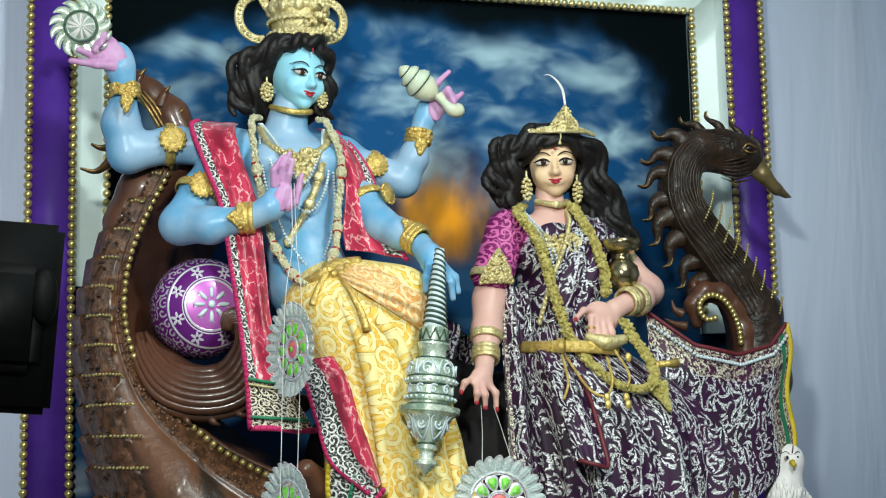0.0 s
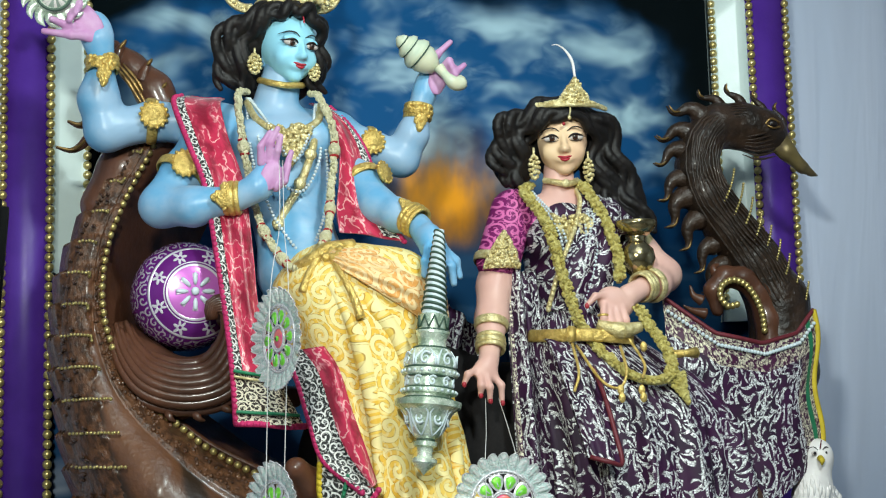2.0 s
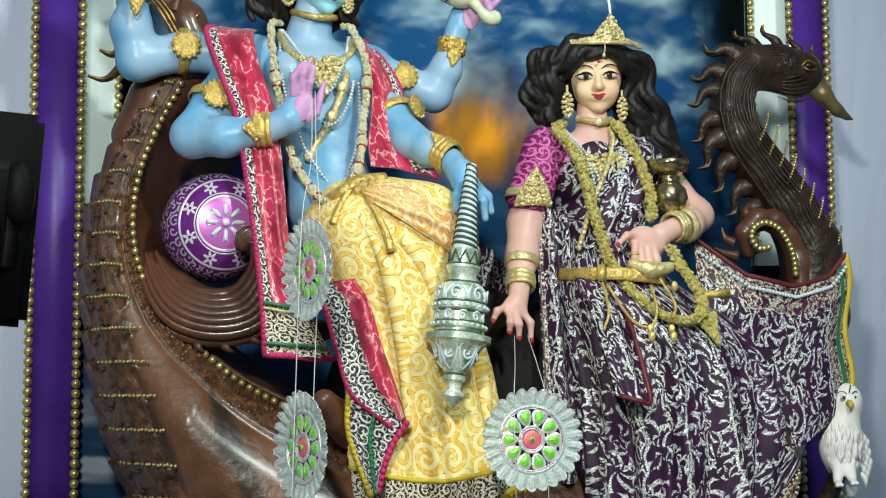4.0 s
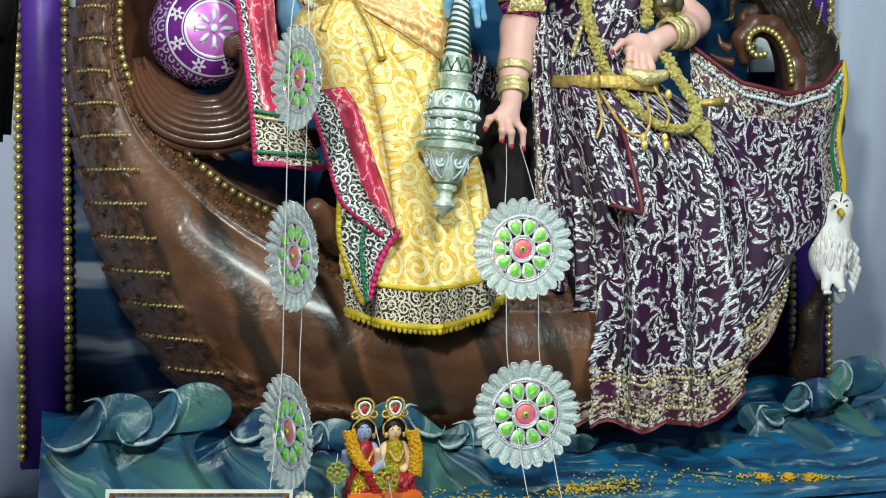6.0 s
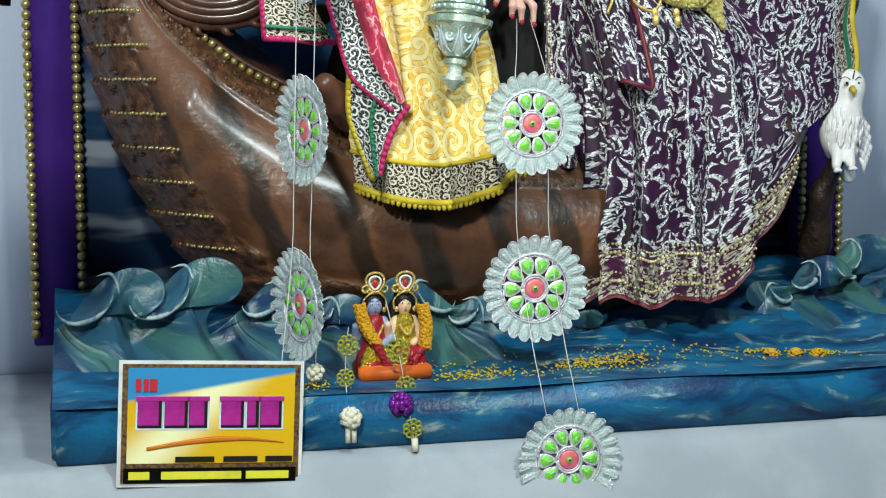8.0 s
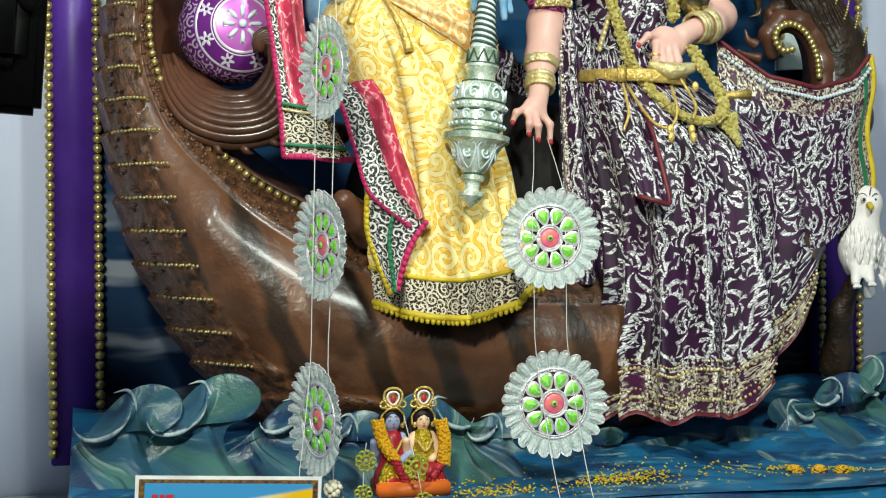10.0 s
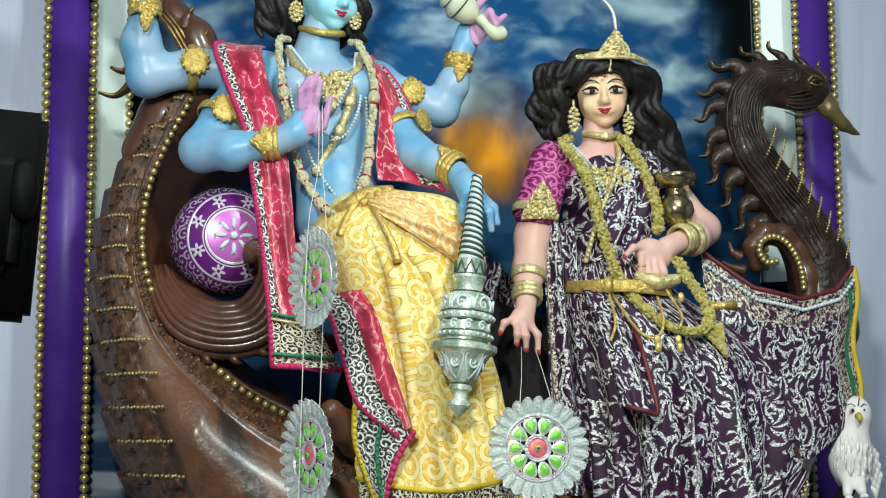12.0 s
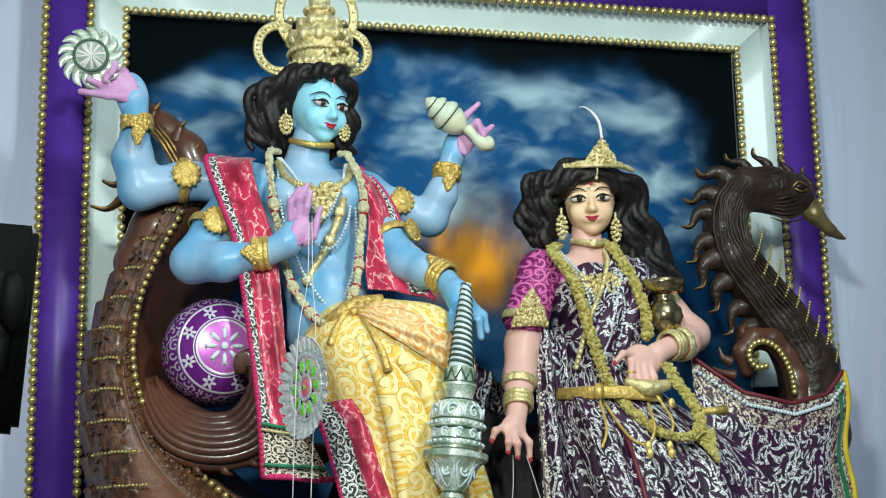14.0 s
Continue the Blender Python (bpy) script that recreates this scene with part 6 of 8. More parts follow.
def earring(c, s, label, wide=0.18):
    ob = thing("earring", c, label, "earring", "earrings")
    m = Mesh()
    for i in range(3):
        for k in range(1 + 6 * i):
            a = 2 * math.pi * k / (1 + 6 * i)
            m.add(ball((c[0] + i * s * wide * math.cos(a), c[1] - 0.008 + 0.003 * i, c[2] + i * s * 0.42 * math.sin(a)), s * (0.10 + 0.38 * wide), 6, 4))
    part("drop", m, PALEGOLD, ob)
    part("hook", one(tube([(c[0], c[1], c[2] + s * 0.9), (c[0], c[1], c[2] + s * 1.5)], s * 0.1, 6)), PALEGOLD, ob)


earring((-0.585, -0.425, 1.962), 0.030, "pale gilt filigree drop earring", 0.27)
earring((-0.424, -0.44, 1.942), 0.027, "pale gilt filigree drop earring", 0.25)
earring((0.206, -0.425, 1.695), 0.038, "long pale gilt filigree drop earring")
earring((0.368, -0.43, 1.690), 0.036, "long pale gilt filigree drop earring")

tiara = thing("tiara", (0.31, -0.44, 1.86), "pointed pale gilt tiara with a pale plume", "tiara")
m = Mesh()
rnd = random.Random(4)
for k in range(300):
    x = 0.193 + 0.236 * rnd.random()
    d = abs(x - 0.313)
    top = 0.006 + 0.072 * max(0.0, 1 - d / 0.048) + 0.012 * max(0.0, 1 - d / 0.11)
    m.add(ball((x, -0.497 + 5.0 * d * d, 1.864 + 0.3 * d * d + top * rnd.random()), 0.0050, 6, 4))


def tiara_plate(u, v):
    x = 0.195 + 0.236 * u
    d = np.abs(x - 0.313)
    top = 0.004 + 0.072 * np.clip(1 - d / 0.048, 0, 1) + 0.012 * np.clip(1 - d / 0.11, 0, 1)
    return x, -0.494 + 5.0 * d * d, 1.864 + 0.3 * d * d + top * v


m.add(sheet(tiara_plate, 40, 8, 0.005))
part("filigree", m, PALEGOLD, tiara)
part("band", one(tube(curve([(0.193, -0.425, 1.868), (0.25, -0.478, 1.864), (0.313, -0.496, 1.864), (0.376, -0.478, 1.867), (0.430, -0.425, 1.873)], 30), 0.006, 8)), PALEGOLD, tiara)
part("plume", one(tube(curve([(0.313, -0.495, 1.945), (0.312, -0.48, 1.995), (0.298, -0.465, 2.03), (0.275, -0.465, 2.045), (0.258, -0.465, 2.043)], 24), [0.004, 0.005, 0.001], 6)), WHITE, tiara)
part("parting_chain", Mesh().add(tube(curve([(0.297, -0.478, 1.872), (0.296, -0.494, 1.850), (0.295, -0.486, 1.832)], 12), 0.0028, 6)).add(ball((0.295, -0.487, 1.828), 0.006, 8, 6)), PALEGOLD, tiara)


def necklace(name, pts, r, mat, label, category, beadwise=0.0, pendant=None):
    ob = thing(name, pts[len(pts) // 2], label, category)
    if beadwise:
        line = np.asarray(curve(pts, 60))
        n = int(np.linalg.norm(np.diff(line, axis=0), axis=1).sum() / beadwise)
        m = Mesh()
        for p in curve(pts, n):
            m.add(ball(p, r, 6, 4))
        part("bead_strand", m, mat, ob, kind="stuff")
    else:
        part("strand", one(tube(curve(pts, 60), r, 8)), mat, ob)
    return ob


def plaque(ob, c, w, h, mat, seed, curve_y=2.5, name="pendant"):
    """A shield of embossed curls that narrows to a point."""
    rnd = random.Random(seed)

    def shield(u, v):
        x = (u * 2 - 1) * w * (1 - v ** 1.3 * 0.94)
        return c[0] + x, c[1] + curve_y * x * x, c[2] - h * v + 0.01 * np.cos(9 * u)
    m = one(sheet(shield, 20, 16, 0.006))
    for k in range(150):
        t = rnd.random()
        x = (rnd.random() * 2 - 1) * w * (1 - t ** 1.3)
        m.add(ball((c[0] + x, c[1] - 0.004 + curve_y * x * x - 0.004 * rnd.random(), c[2] - h * t), 0.0065, 6, 4))
    part(name, m, mat, ob)


choker = necklace("choker", [(-0.568, -0.39, 1.926), (-0.545, -0.440, 1.908), (-0.508, -0.456, 1.898), (-0.465, -0.436, 1.904), (-0.448, -0.39, 1.916)], 0.009, GOLD, "gilt choker on the blue statue", "necklace")
collar = necklace("necklace", [(-0.605, -0.40, 1.86), (-0.58, -0.475, 1.79), (-0.505, -0.505, 1.755), (-0.425, -0.475, 1.795), (-0.40, -0.40, 1.86)], 0.010, PALEGOLD, "pale gilt necklace with a broad shield pendant", "necklace")
plaque(collar, (-0.503, -0.508, 1.775), 0.062, 0.105, PALEGOLD, 1)
necklace("pearl_necklace", [(-0.60, -0.40, 1.87), (-0.58, -0.50, 1.72), (-0.53, -0.515, 1.62), (-0.47, -0.512, 1.60), (-0.42, -0.49, 1.70), (-0.41, -0.40, 1.86)], 0.0048, PEARL, "single strand of pale blue pearls", "necklace", 0.0105)
necklace("pearl_necklace", [(-0.595, -0.40, 1.87), (-0.56, -0.50, 1.78), (-0.50, -0.525, 1.675), (-0.445, -0.50, 1.77), (-0.415, -0.40, 1.86)], 0.0048, PEARL, "single strand of pale blue pearls", "necklace", 0.0105)
necklace("pearl_necklace", [(-0.605, -0.40, 1.87), (-0.605, -0.49, 1.70), (-0.57, -0.50, 1.58), (-0.535, -0.52, 1.50), (-0.47, -0.53, 1.43), (-0.41, -0.50, 1.55), (-0.40, -0.47, 1.72), (-0.415, -0.40, 1.86)], 0.0048, PEARL, "long strand of pale blue pearls", "necklace", 0.0105)
sash = necklace("waist_chain", [(-0.415, -0.42, 1.83), (-0.44, -0.49, 1.72), (-0.475, -0.49, 1.62), (-0.51, -0.49, 1.56), (-0.54, -0.49, 1.50)], 0.011, PALEGOLD, "slanting gilt chain across the bare chest", "chain")
for p in ((-0.448, -0.50, 1.70), (-0.478, -0.50, 1.62), (-0.538, -0.505, 1.51)):
    part("clasp", one(ball(p, (0.017, 0.012, 0.017), 10, 8)), PALEGOLD, sash)

garland = thing("flower_garland", (-0.51, -0.52, 1.38), "long cream tuberose garland with red-bound joints", "garland")
GP = [(-0.605, -0.40, 1.89), (-0.637, -0.475, 1.86), (-0.632, -0.50, 1.75), (-0.612, -0.505, 1.63), (-0.582, -0.53, 1.49), (-0.512, -0.615, 1.378), (-0.435, -0.62, 1.455), (-0.40, -0.53, 1.60), (-0.382, -0.49, 1.755), (-0.415, -0.46, 1.865), (-0.43, -0.40, 1.89)]
line = curve(GP, 150)
rnd = random.Random(8)
m = Mesh().add(tube(line, 0.0088, 8))
for p in line:
    for j in range(4):
        a = rnd.uniform(0, 6.28)
        m.add(ball(p + np.array((0.0072 * math.cos(a), -0.004 + 0.006 * math.sin(a), rnd.uniform(-0.004, 0.004))), (0.005, 0.005, 0.007), 6, 4))
part("flower_strand", m, GARLAND, garland, kind="stuff")
for i in (28, 56, 68, 88, 100, 122):
    p, t = line[i], line[i + 1] - line[i - 1]
    t = t / np.linalg.norm(t)
    part("knot", one(tube([p - t * 0.016, p - t * 0.006, p + t * 0.006, p + t * 0.016], [0.012, 0.0165, 0.0165, 0.012], 10)), GARLAND, garland)
    for k in (-1, 1):
        part("red_binding", one(tube([p + t * k * 0.017, p + t * k * 0.022], 0.0130, 10)), plain("red_thread", (0.42, 0.02, 0.02)), garland)

# shawl of the blue statue
STRIPE = cloth("black_white_brocade", (0.02, 0.02, 0.02), (0.78, 0.78, 0.74), 40, 2.0, lo=0.40, hi=0.60, warp=0.006, filler=0.6)


def strip(left, right, nu, nv, wave=0.008, n=9, depth=0.01):
    """A hanging cloth between two edge lines given from the top down."""
    L, R = curve(left, nv), curve(right, nv)

    def fn(u, v):
        j = np.round(v * (nv - 1)).astype(int)
        p = L[j] * (1 - u[..., None]) + R[j] * u[..., None]
        return p[..., 0], p[..., 1] - wave * np.sin(n * u + 2 * v) - 0.012 * np.sin(np.pi * u), p[..., 2]
    return sheet(fn, nu, nv, depth)


def edge(points, parent, mat, r=0.008, name="braid"):
    line = np.asarray(curve(points, 50))
    m = one(tube(line, r, 8))
    n = int(np.linalg.norm(np.diff(line, axis=0), axis=1).sum() / 0.014)
    for p in curve(points, max(n, 3)):
        m.add(ball(p + np.array((0, -0.004, 0)), r * 1.05, 6, 4))
    part(name, m, mat, parent)


def stripes(nu, nv, left=0.0, bottom=1.0, n_back=0):
    s = [1 if (i / (nu - 2) < left and j / (nv - 2) < bottom) else 2 if j / (nv - 2) > bottom else 0 for i in range(nu - 1) for j in range(nv - 1)]
    return s


def shawl_piece(name, left, right, parent, lft, bot, wave=0.008):
    nu, nv = 24, 70
    piece = strip(left, right, nu, nv, wave)
    s = stripes(nu, nv, lft, bot)
    part(name, Mesh().add(piece, s + s + [0] * (len(piece[1]) - 2 * len(s))), [SHAWL, STRIPE, HEM], parent)


shawl = thing("shawl", (-0.63, -0.58, 0.97), "crimson satin shawl with black and white brocade borders", "shawl")
L1 = [(-0.775, -0.34, 1.885), (-0.803, -0.43, 1.845), (-0.77, -0.50, 1.72), (-0.733, -0.545, 1.60), (-0.705, -0.555, 1.42), (-0.688, -0.58, 1.28), (-0.675, -0.62, 1.12), (-0.668, -0.63, 0.985)]
R1 = [(-0.655, -0.33, 1.885), (-0.68, -0.44, 1.84), (-0.667, -0.50, 1.74), (-0.63, -0.545, 1.60), (-0.610, -0.555, 1.42), (-0.600, -0.58, 1.28), (-0.565, -0.62, 1.12), (-0.50, -0.66, 0.975)]
shawl_piece("front_fall", L1, R1, shawl, 0.20, 0.87)
for t, mat, r in ((0.875, GREEN, 0.0045), (0.888, PALEGOLD, 0.0035), (0.972, PALEGOLD, 0.0035), (0.985, GREEN, 0.0045)):
    # narrow woven bands across the border
    i = int(t * 69)
    a, b = curve(L1, 70)[i], curve(R1, 70)[i]
    part("border_band", one(tube([a + (b - a) * w + np.array((0, -0.010 - 0.012 * math.sin(math.pi * w) - 0.008 * math.sin(9 * w + 2 * t), 0)) for w in np.linspace(0, 1, 20)], r, 6)), mat, shawl)

edge(L1, shawl, PINK)
edge([L1[-1], (-0.60, -0.645, 0.982), (-0.545, -0.65, 0.975), R1[-1]], shawl, PINK)
L2 = [(-0.565, -0.66, 1.16), (-0.53, -0.70, 1.10), (-0.50, -0.72, 0.99), (-0.47, -0.745, 0.89), (-0.385, -0.785, 0.81)]
R2 = [(-0.46, -0.72, 1.17), (-0.43, -0.76, 1.11), (-0.405, -0.775, 1.02), (-0.375, -0.785, 0.93), (-0.345, -0.79, 0.835)]
shawl_piece("cross_fall", L2, R2, shawl, 0.52, 1.0, 0.012)
edge(L2, shawl, PINK)
L3 = [(-0.475, -0.72, 0.88), (-0.475, -0.72, 0.80), (-0.455, -0.73, 0.73), (-0.425, -0.745, 0.645)]
R3 = [(-0.345, -0.79, 0.815), (-0.375, -0.785, 0.77), (-0.395, -0.78, 0.72), (-0.410, -0.765, 0.655)]
shawl_piece("corner_fall", L3, R3, shawl, 1.0, 1.0)
edge(R3, shawl, PINK)
edge(L3, shawl, YELLOW)
mid = [tuple((0.55 * np.array(a) + 0.45 * np.array(b)) + (0, -0.02, 0)) for a, b in zip(L3, R3)]
edge(mid, shawl, GREEN, 0.005, "ribbon")
shawl_two = thing("shawl", (-0.31, -0.50, 1.46), "crimson satin shawl end over the shoulder with brocade border", "shawl")
L4 = [(-0.42, -0.33, 1.88), (-0.385, -0.43, 1.83), (-0.365, -0.47, 1.74), (-0.368, -0.49, 1.64), (-0.378, -0.50, 1.55), (-0.372, -0.51, 1.49)]
R4 = [(-0.36, -0.33, 1.87), (-0.325, -0.42, 1.80), (-0.285, -0.45, 1.72), (-0.268, -0.48, 1.63), (-0.262, -0.53, 1.54), (-0.215, -0.58, 1.455)]
piece = strip(R4, L4, 24, 70)
s = stripes(24, 70, 0.28, 1.0)
part("shoulder_fall", Mesh().add(piece, s + s + [0] * (len(piece[1]) - 2 * len(s))), [SHAWL, STRIPE, HEM], shawl_two)
edge(R4, shawl_two, PINK, 0.007)

# the sari's fold over the shoulder
drape = thing("sari_drape", (0.33, -0.47, 1.27), "purple sequin sari fold across the chest with bright border", "sari")
LD = [(0.335, -0.40, 1.635), (0.325, -0.455, 1.59), (0.285, -0.505, 1.50), (0.235, -0.525, 1.40), (0.20, -0.51, 1.28)]
RD = [(0.475, -0.37, 1.615), (0.46, -0.44, 1.575), (0.435, -0.49, 1.49), (0.41, -0.51, 1.40), (0.385, -0.50, 1.28)]
part("fold", one(strip(LD, RD, 24, 50, 0.006, 16, 0.01)), SARI, drape)
edge([(x, y - 0.008, z) for x, y, z in LD], drape, PALEGOLD, 0.007)

# the club
club = thing("ceremonial_club", (-0.235, -0.83, 0.86), "silver-green ceremonial club with a twisted shaft", "club")
AX0, AX1 = Vector((-0.244, -0.845, 0.862)), Vector((-0.180, -0.81, 1.452))
cm = Matrix.Translation(AX0) @ (AX1 - AX0).to_track_quat("Z", "Y").to_matrix().to_4x4()
cl = (AX1 - AX0).length


def turned(name, outlines, mat, label=""):
    """A turned piece; each outline is smooth, with a sharp edge where the next begins."""
    m = Mesh()
    for q in outlines:
        v, f, uv = lathe(q, 40, cm)
        m.add((v, f[:-2], uv))
    return part(name, m, mat, club, label)


turned("finial", [[(0.001, -0.014), (0.009, -0.004), (0.022, 0.006), (0.031, 0.016)], [(0.031, 0.016), (0.031, 0.024)], [(0.031, 0.024), (0.019, 0.031)], [(0.019, 0.031), (0.018, 0.040), (0.020, 0.052)], [(0.020, 0.052), (0.028, 0.056)], [(0.028, 0.056), (0.028, 0.066)], [(0.028, 0.066), (0.018, 0.070)]], SILVERGREEN)
turned("cup", [[(0.018, 0.070), (0.030, 0.078), (0.040, 0.092), (0.047, 0.108), (0.053, 0.124), (0.064, 0.140)], [(0.064, 0.140), (0.081, 0.150)], [(0.081, 0.150), (0.082, 0.164)], [(0.082, 0.164), (0.062, 0.169)], [(0.062, 0.169), (0.056, 0.171)]], SILVERGREEN)
turned("drum", [[(0.056, 0.169), (0.056, 0.178)], [(0.056, 0.178), (0.067, 0.181)], [(0.067, 0.181), (0.068, 0.187), (0.067, 0.192)], [(0.067, 0.192), (0.058, 0.195)], [(0.058, 0.195), (0.058, 0.222)], [(0.058, 0.222), (0.068, 0.226)], [(0.068, 0.226), (0.069, 0.233), (0.068, 0.240)], [(0.068, 0.240), (0.058, 0.244)]], SILVERGREEN)
turned("dome", [[(0.062, 0.244), (0.065, 0.256), (0.058, 0.276), (0.045, 0.292)], [(0.045, 0.292), (0.036, 0.296)], [(0.036, 0.296), (0.034, 0.312), (0.040, 0.328)], [(0.040, 0.328), (0.042, 0.330)], [(0.042, 0.330), (0.042, 0.337)], [(0.042, 0.337), (0.034, 0.340)], [(0.034, 0.340), (0.036, 0.376)], [(0.036, 0.376), (0.030, 0.380)]], SILVERGREEN)
turned("shaft", [[(0.031 - 0.019 * t, 0.376 + (cl - 0.376) * t) for t in np.linspace(0, 1, 12)], [(0.012, cl), (0.001, cl + 0.003)]], PEARL)
for k in range(15):
    # slanting dark bands round the shaft
    q = []
    for w in np.linspace(0, 1, 22):
        t = min(max((k + 0.55 * math.sin(2 * math.pi * w)) / 15 + 0.03, 0), 1)
        r = 0.0312 - 0.019 * t
        q.append(cm @ Vector((r * math.cos(2 * math.pi * w), r * math.sin(2 * math.pi * w), 0.378 + (cl - 0.380) * t)))
    part("twist", one(tube(q, 0.0042 - 0.0016 * k / 15, 6)), DARKGREEN, club)


def on_club(r, a, z):
    return np.array(cm @ Vector((r * math.cos(a), r * math.sin(a), z)))


def curl_relief(r, a, z, size, way, name="curl_relief"):
    """A raised spiral on the skin of the club."""
    t = np.linspace(0, 1, 22)
    ang = way * (t * 8.2 + 0.6)
    rad = size * (1 - 0.82 * t)
    part(name, one(tube([on_club(r, a + rad[i] * math.cos(ang[i]) / r, z + rad[i] * math.sin(ang[i]) * 1.25) for i in range(22)], [0.0034, 0.0028, 0.0018], 6)), PEARL, club)


for k in range(7):
    a = 2 * math.pi * k / 7 - 1.57
    curl_relief(0.0635, a + 0.16, 0.262, 0.014, 1)
    curl_relief(0.0520, a, 0.120, 0.012, -1)
    for o in (-1, 1):
        part("petal_relief", one(tube(curve([on_club(0.030, a, 0.079), on_club(0.0445, a + o * 0.30, 0.100), on_club(0.0575, a + o * 0.40, 0.130), on_club(0.065, a + o * 0.30, 0.141)], 12), [0.0018, 0.0032, 0.0018], 6)), PEARL, club)
        part("petal_relief", one(tube(curve([on_club(0.063, a + 0.16 + o * 0.40, 0.247), on_club(0.063, a + 0.16 + o * 0.38, 0.266), on_club(0.048, a + 0.16 + o * 0.12, 0.290)], 12), [0.0032, 0.0028, 0.0014], 6)), PEARL, club)
for k in range(10):
    a = 2 * math.pi * k / 10
    curl_relief(0.0595, a, 0.2085, 0.0110, 1, "roundel")
for z, r, n in ((0.187, 0.068, 24), (0.233, 0.069, 24)):
    for k in range(n):
        part("stud", one(ball(on_club(r, 2 * math.pi * k / n, z), 0.0042, 6, 4)), PEARL, club)
for z, r in ((0.170, 0.0590), (0.195, 0.0590), (0.222, 0.0590), (0.244, 0.0620), (0.294, 0.0430), (0.338, 0.040), (0.070, 0.021)):
    part("groove", one(ring(cm @ Vector((0, 0, z)), tuple(AX1 - AX0), r, 0.0028)), DARKGREEN, club)
for k in range(9):
    for o in (-1, 1):
        a = 2 * math.pi * k / 9
        part("lattice_bar", one(tube([on_club(0.0375, a + o * 0.36 * t, 0.343 + 0.030 * t) for t in np.linspace(0, 1, 5)], 0.0022, 5)), DARKGREEN, club)

# the discus
discus = thing("discus", (-1.11, -0.43, 2.03), "round silver-green discus with curved blades", "discus")
DC = np.array((-1.115, -0.445, 2.117))
dm = Matrix.Translation(DC) @ Matrix.Rotation(radians(90), 4, "X") @ Matrix.Rotation(radians(0), 4, "Z")
part("hub", one(lathe([(0.001, 0.016), (0.036, 0.016), (0.040, 0.020), (0.046, 0.020), (0.050, 0.012), (0.050, -0.010), (0.001, -0.012)], 32, dm)), SILVERGREEN, discus)
part("hub_face", one(lathe([(0.001, 0.019), (0.037, 0.0185), (0.037, 0.015), (0.001, 0.015)], 28, dm)), cloth("pale_scroll_enamel", (0.34, 0.42, 0.36), (0.80, 0.74, 0.72), 26, 2.0), discus)
part("hub_rim", one(ring(DC + (0, -0.02, 0), (0, 1, 0), 0.044, 0.004)), DARKGREEN, discus)
for k in range(14):
    a = 2 * math.pi * k / 14
    P = lambda r, o, y=0.0: tuple(DC + np.array((r * math.cos(a + o), y, r * math.sin(a + o))))
    part("blade", one(tube(curve([P(0.044, 0), P(0.062, 0.06), P(0.076, 0.20), P(0.086, 0.42)], 10), [0.015, 0.014, 0.010, 0.001], 8, (1, 0.45))), SILVERGREEN, discus)

# the conch
conch = thing("conch_shell", (-0.11, -0.43, 1.96), "pale green ridged conch shell held in the palm", "conch")
c0, c1 = Vector((-0.182, -0.45, 2.042)), Vector((-0.075, -0.44, 1.962))
km = Matrix.Translation(c0) @ (c1 - c0).to_track_quat("Z", "Y").to_matrix().to_4x4()
SHELL = plain("pale_green_shell", (0.58, 0.68, 0.52), (0.74, 0.74, 0.52), 0.35, scale=12)
part("shell", one(lathe([(0.004, -0.012), (0.018, 0.000), (0.022, 0.008), (0.019, 0.011), (0.034, 0.022), (0.038, 0.032), (0.030, 0.037), (0.044, 0.052), (0.048, 0.064), (0.040, 0.072), (0.042, 0.085), (0.033, 0.108), (0.018, 0.128)], 24, km)), SHELL, conch)
for z, r in ((0.011, 0.020), (0.036, 0.032), (0.071, 0.042)):
    part("groove", one(ring(km @ Vector((0, 0, z)), tuple(c1 - c0), r, 0.0025)), DARKGREEN, conch)
part("tail", one(tube(curve([(-0.075, -0.46, 1.965), (-0.052, -0.475, 1.93), (-0.03, -0.47, 1.918), (-0.012, -0.46, 1.925)], 14), [0.016, 0.012, 0.020, 0.022], 10)), SHELL, conch)

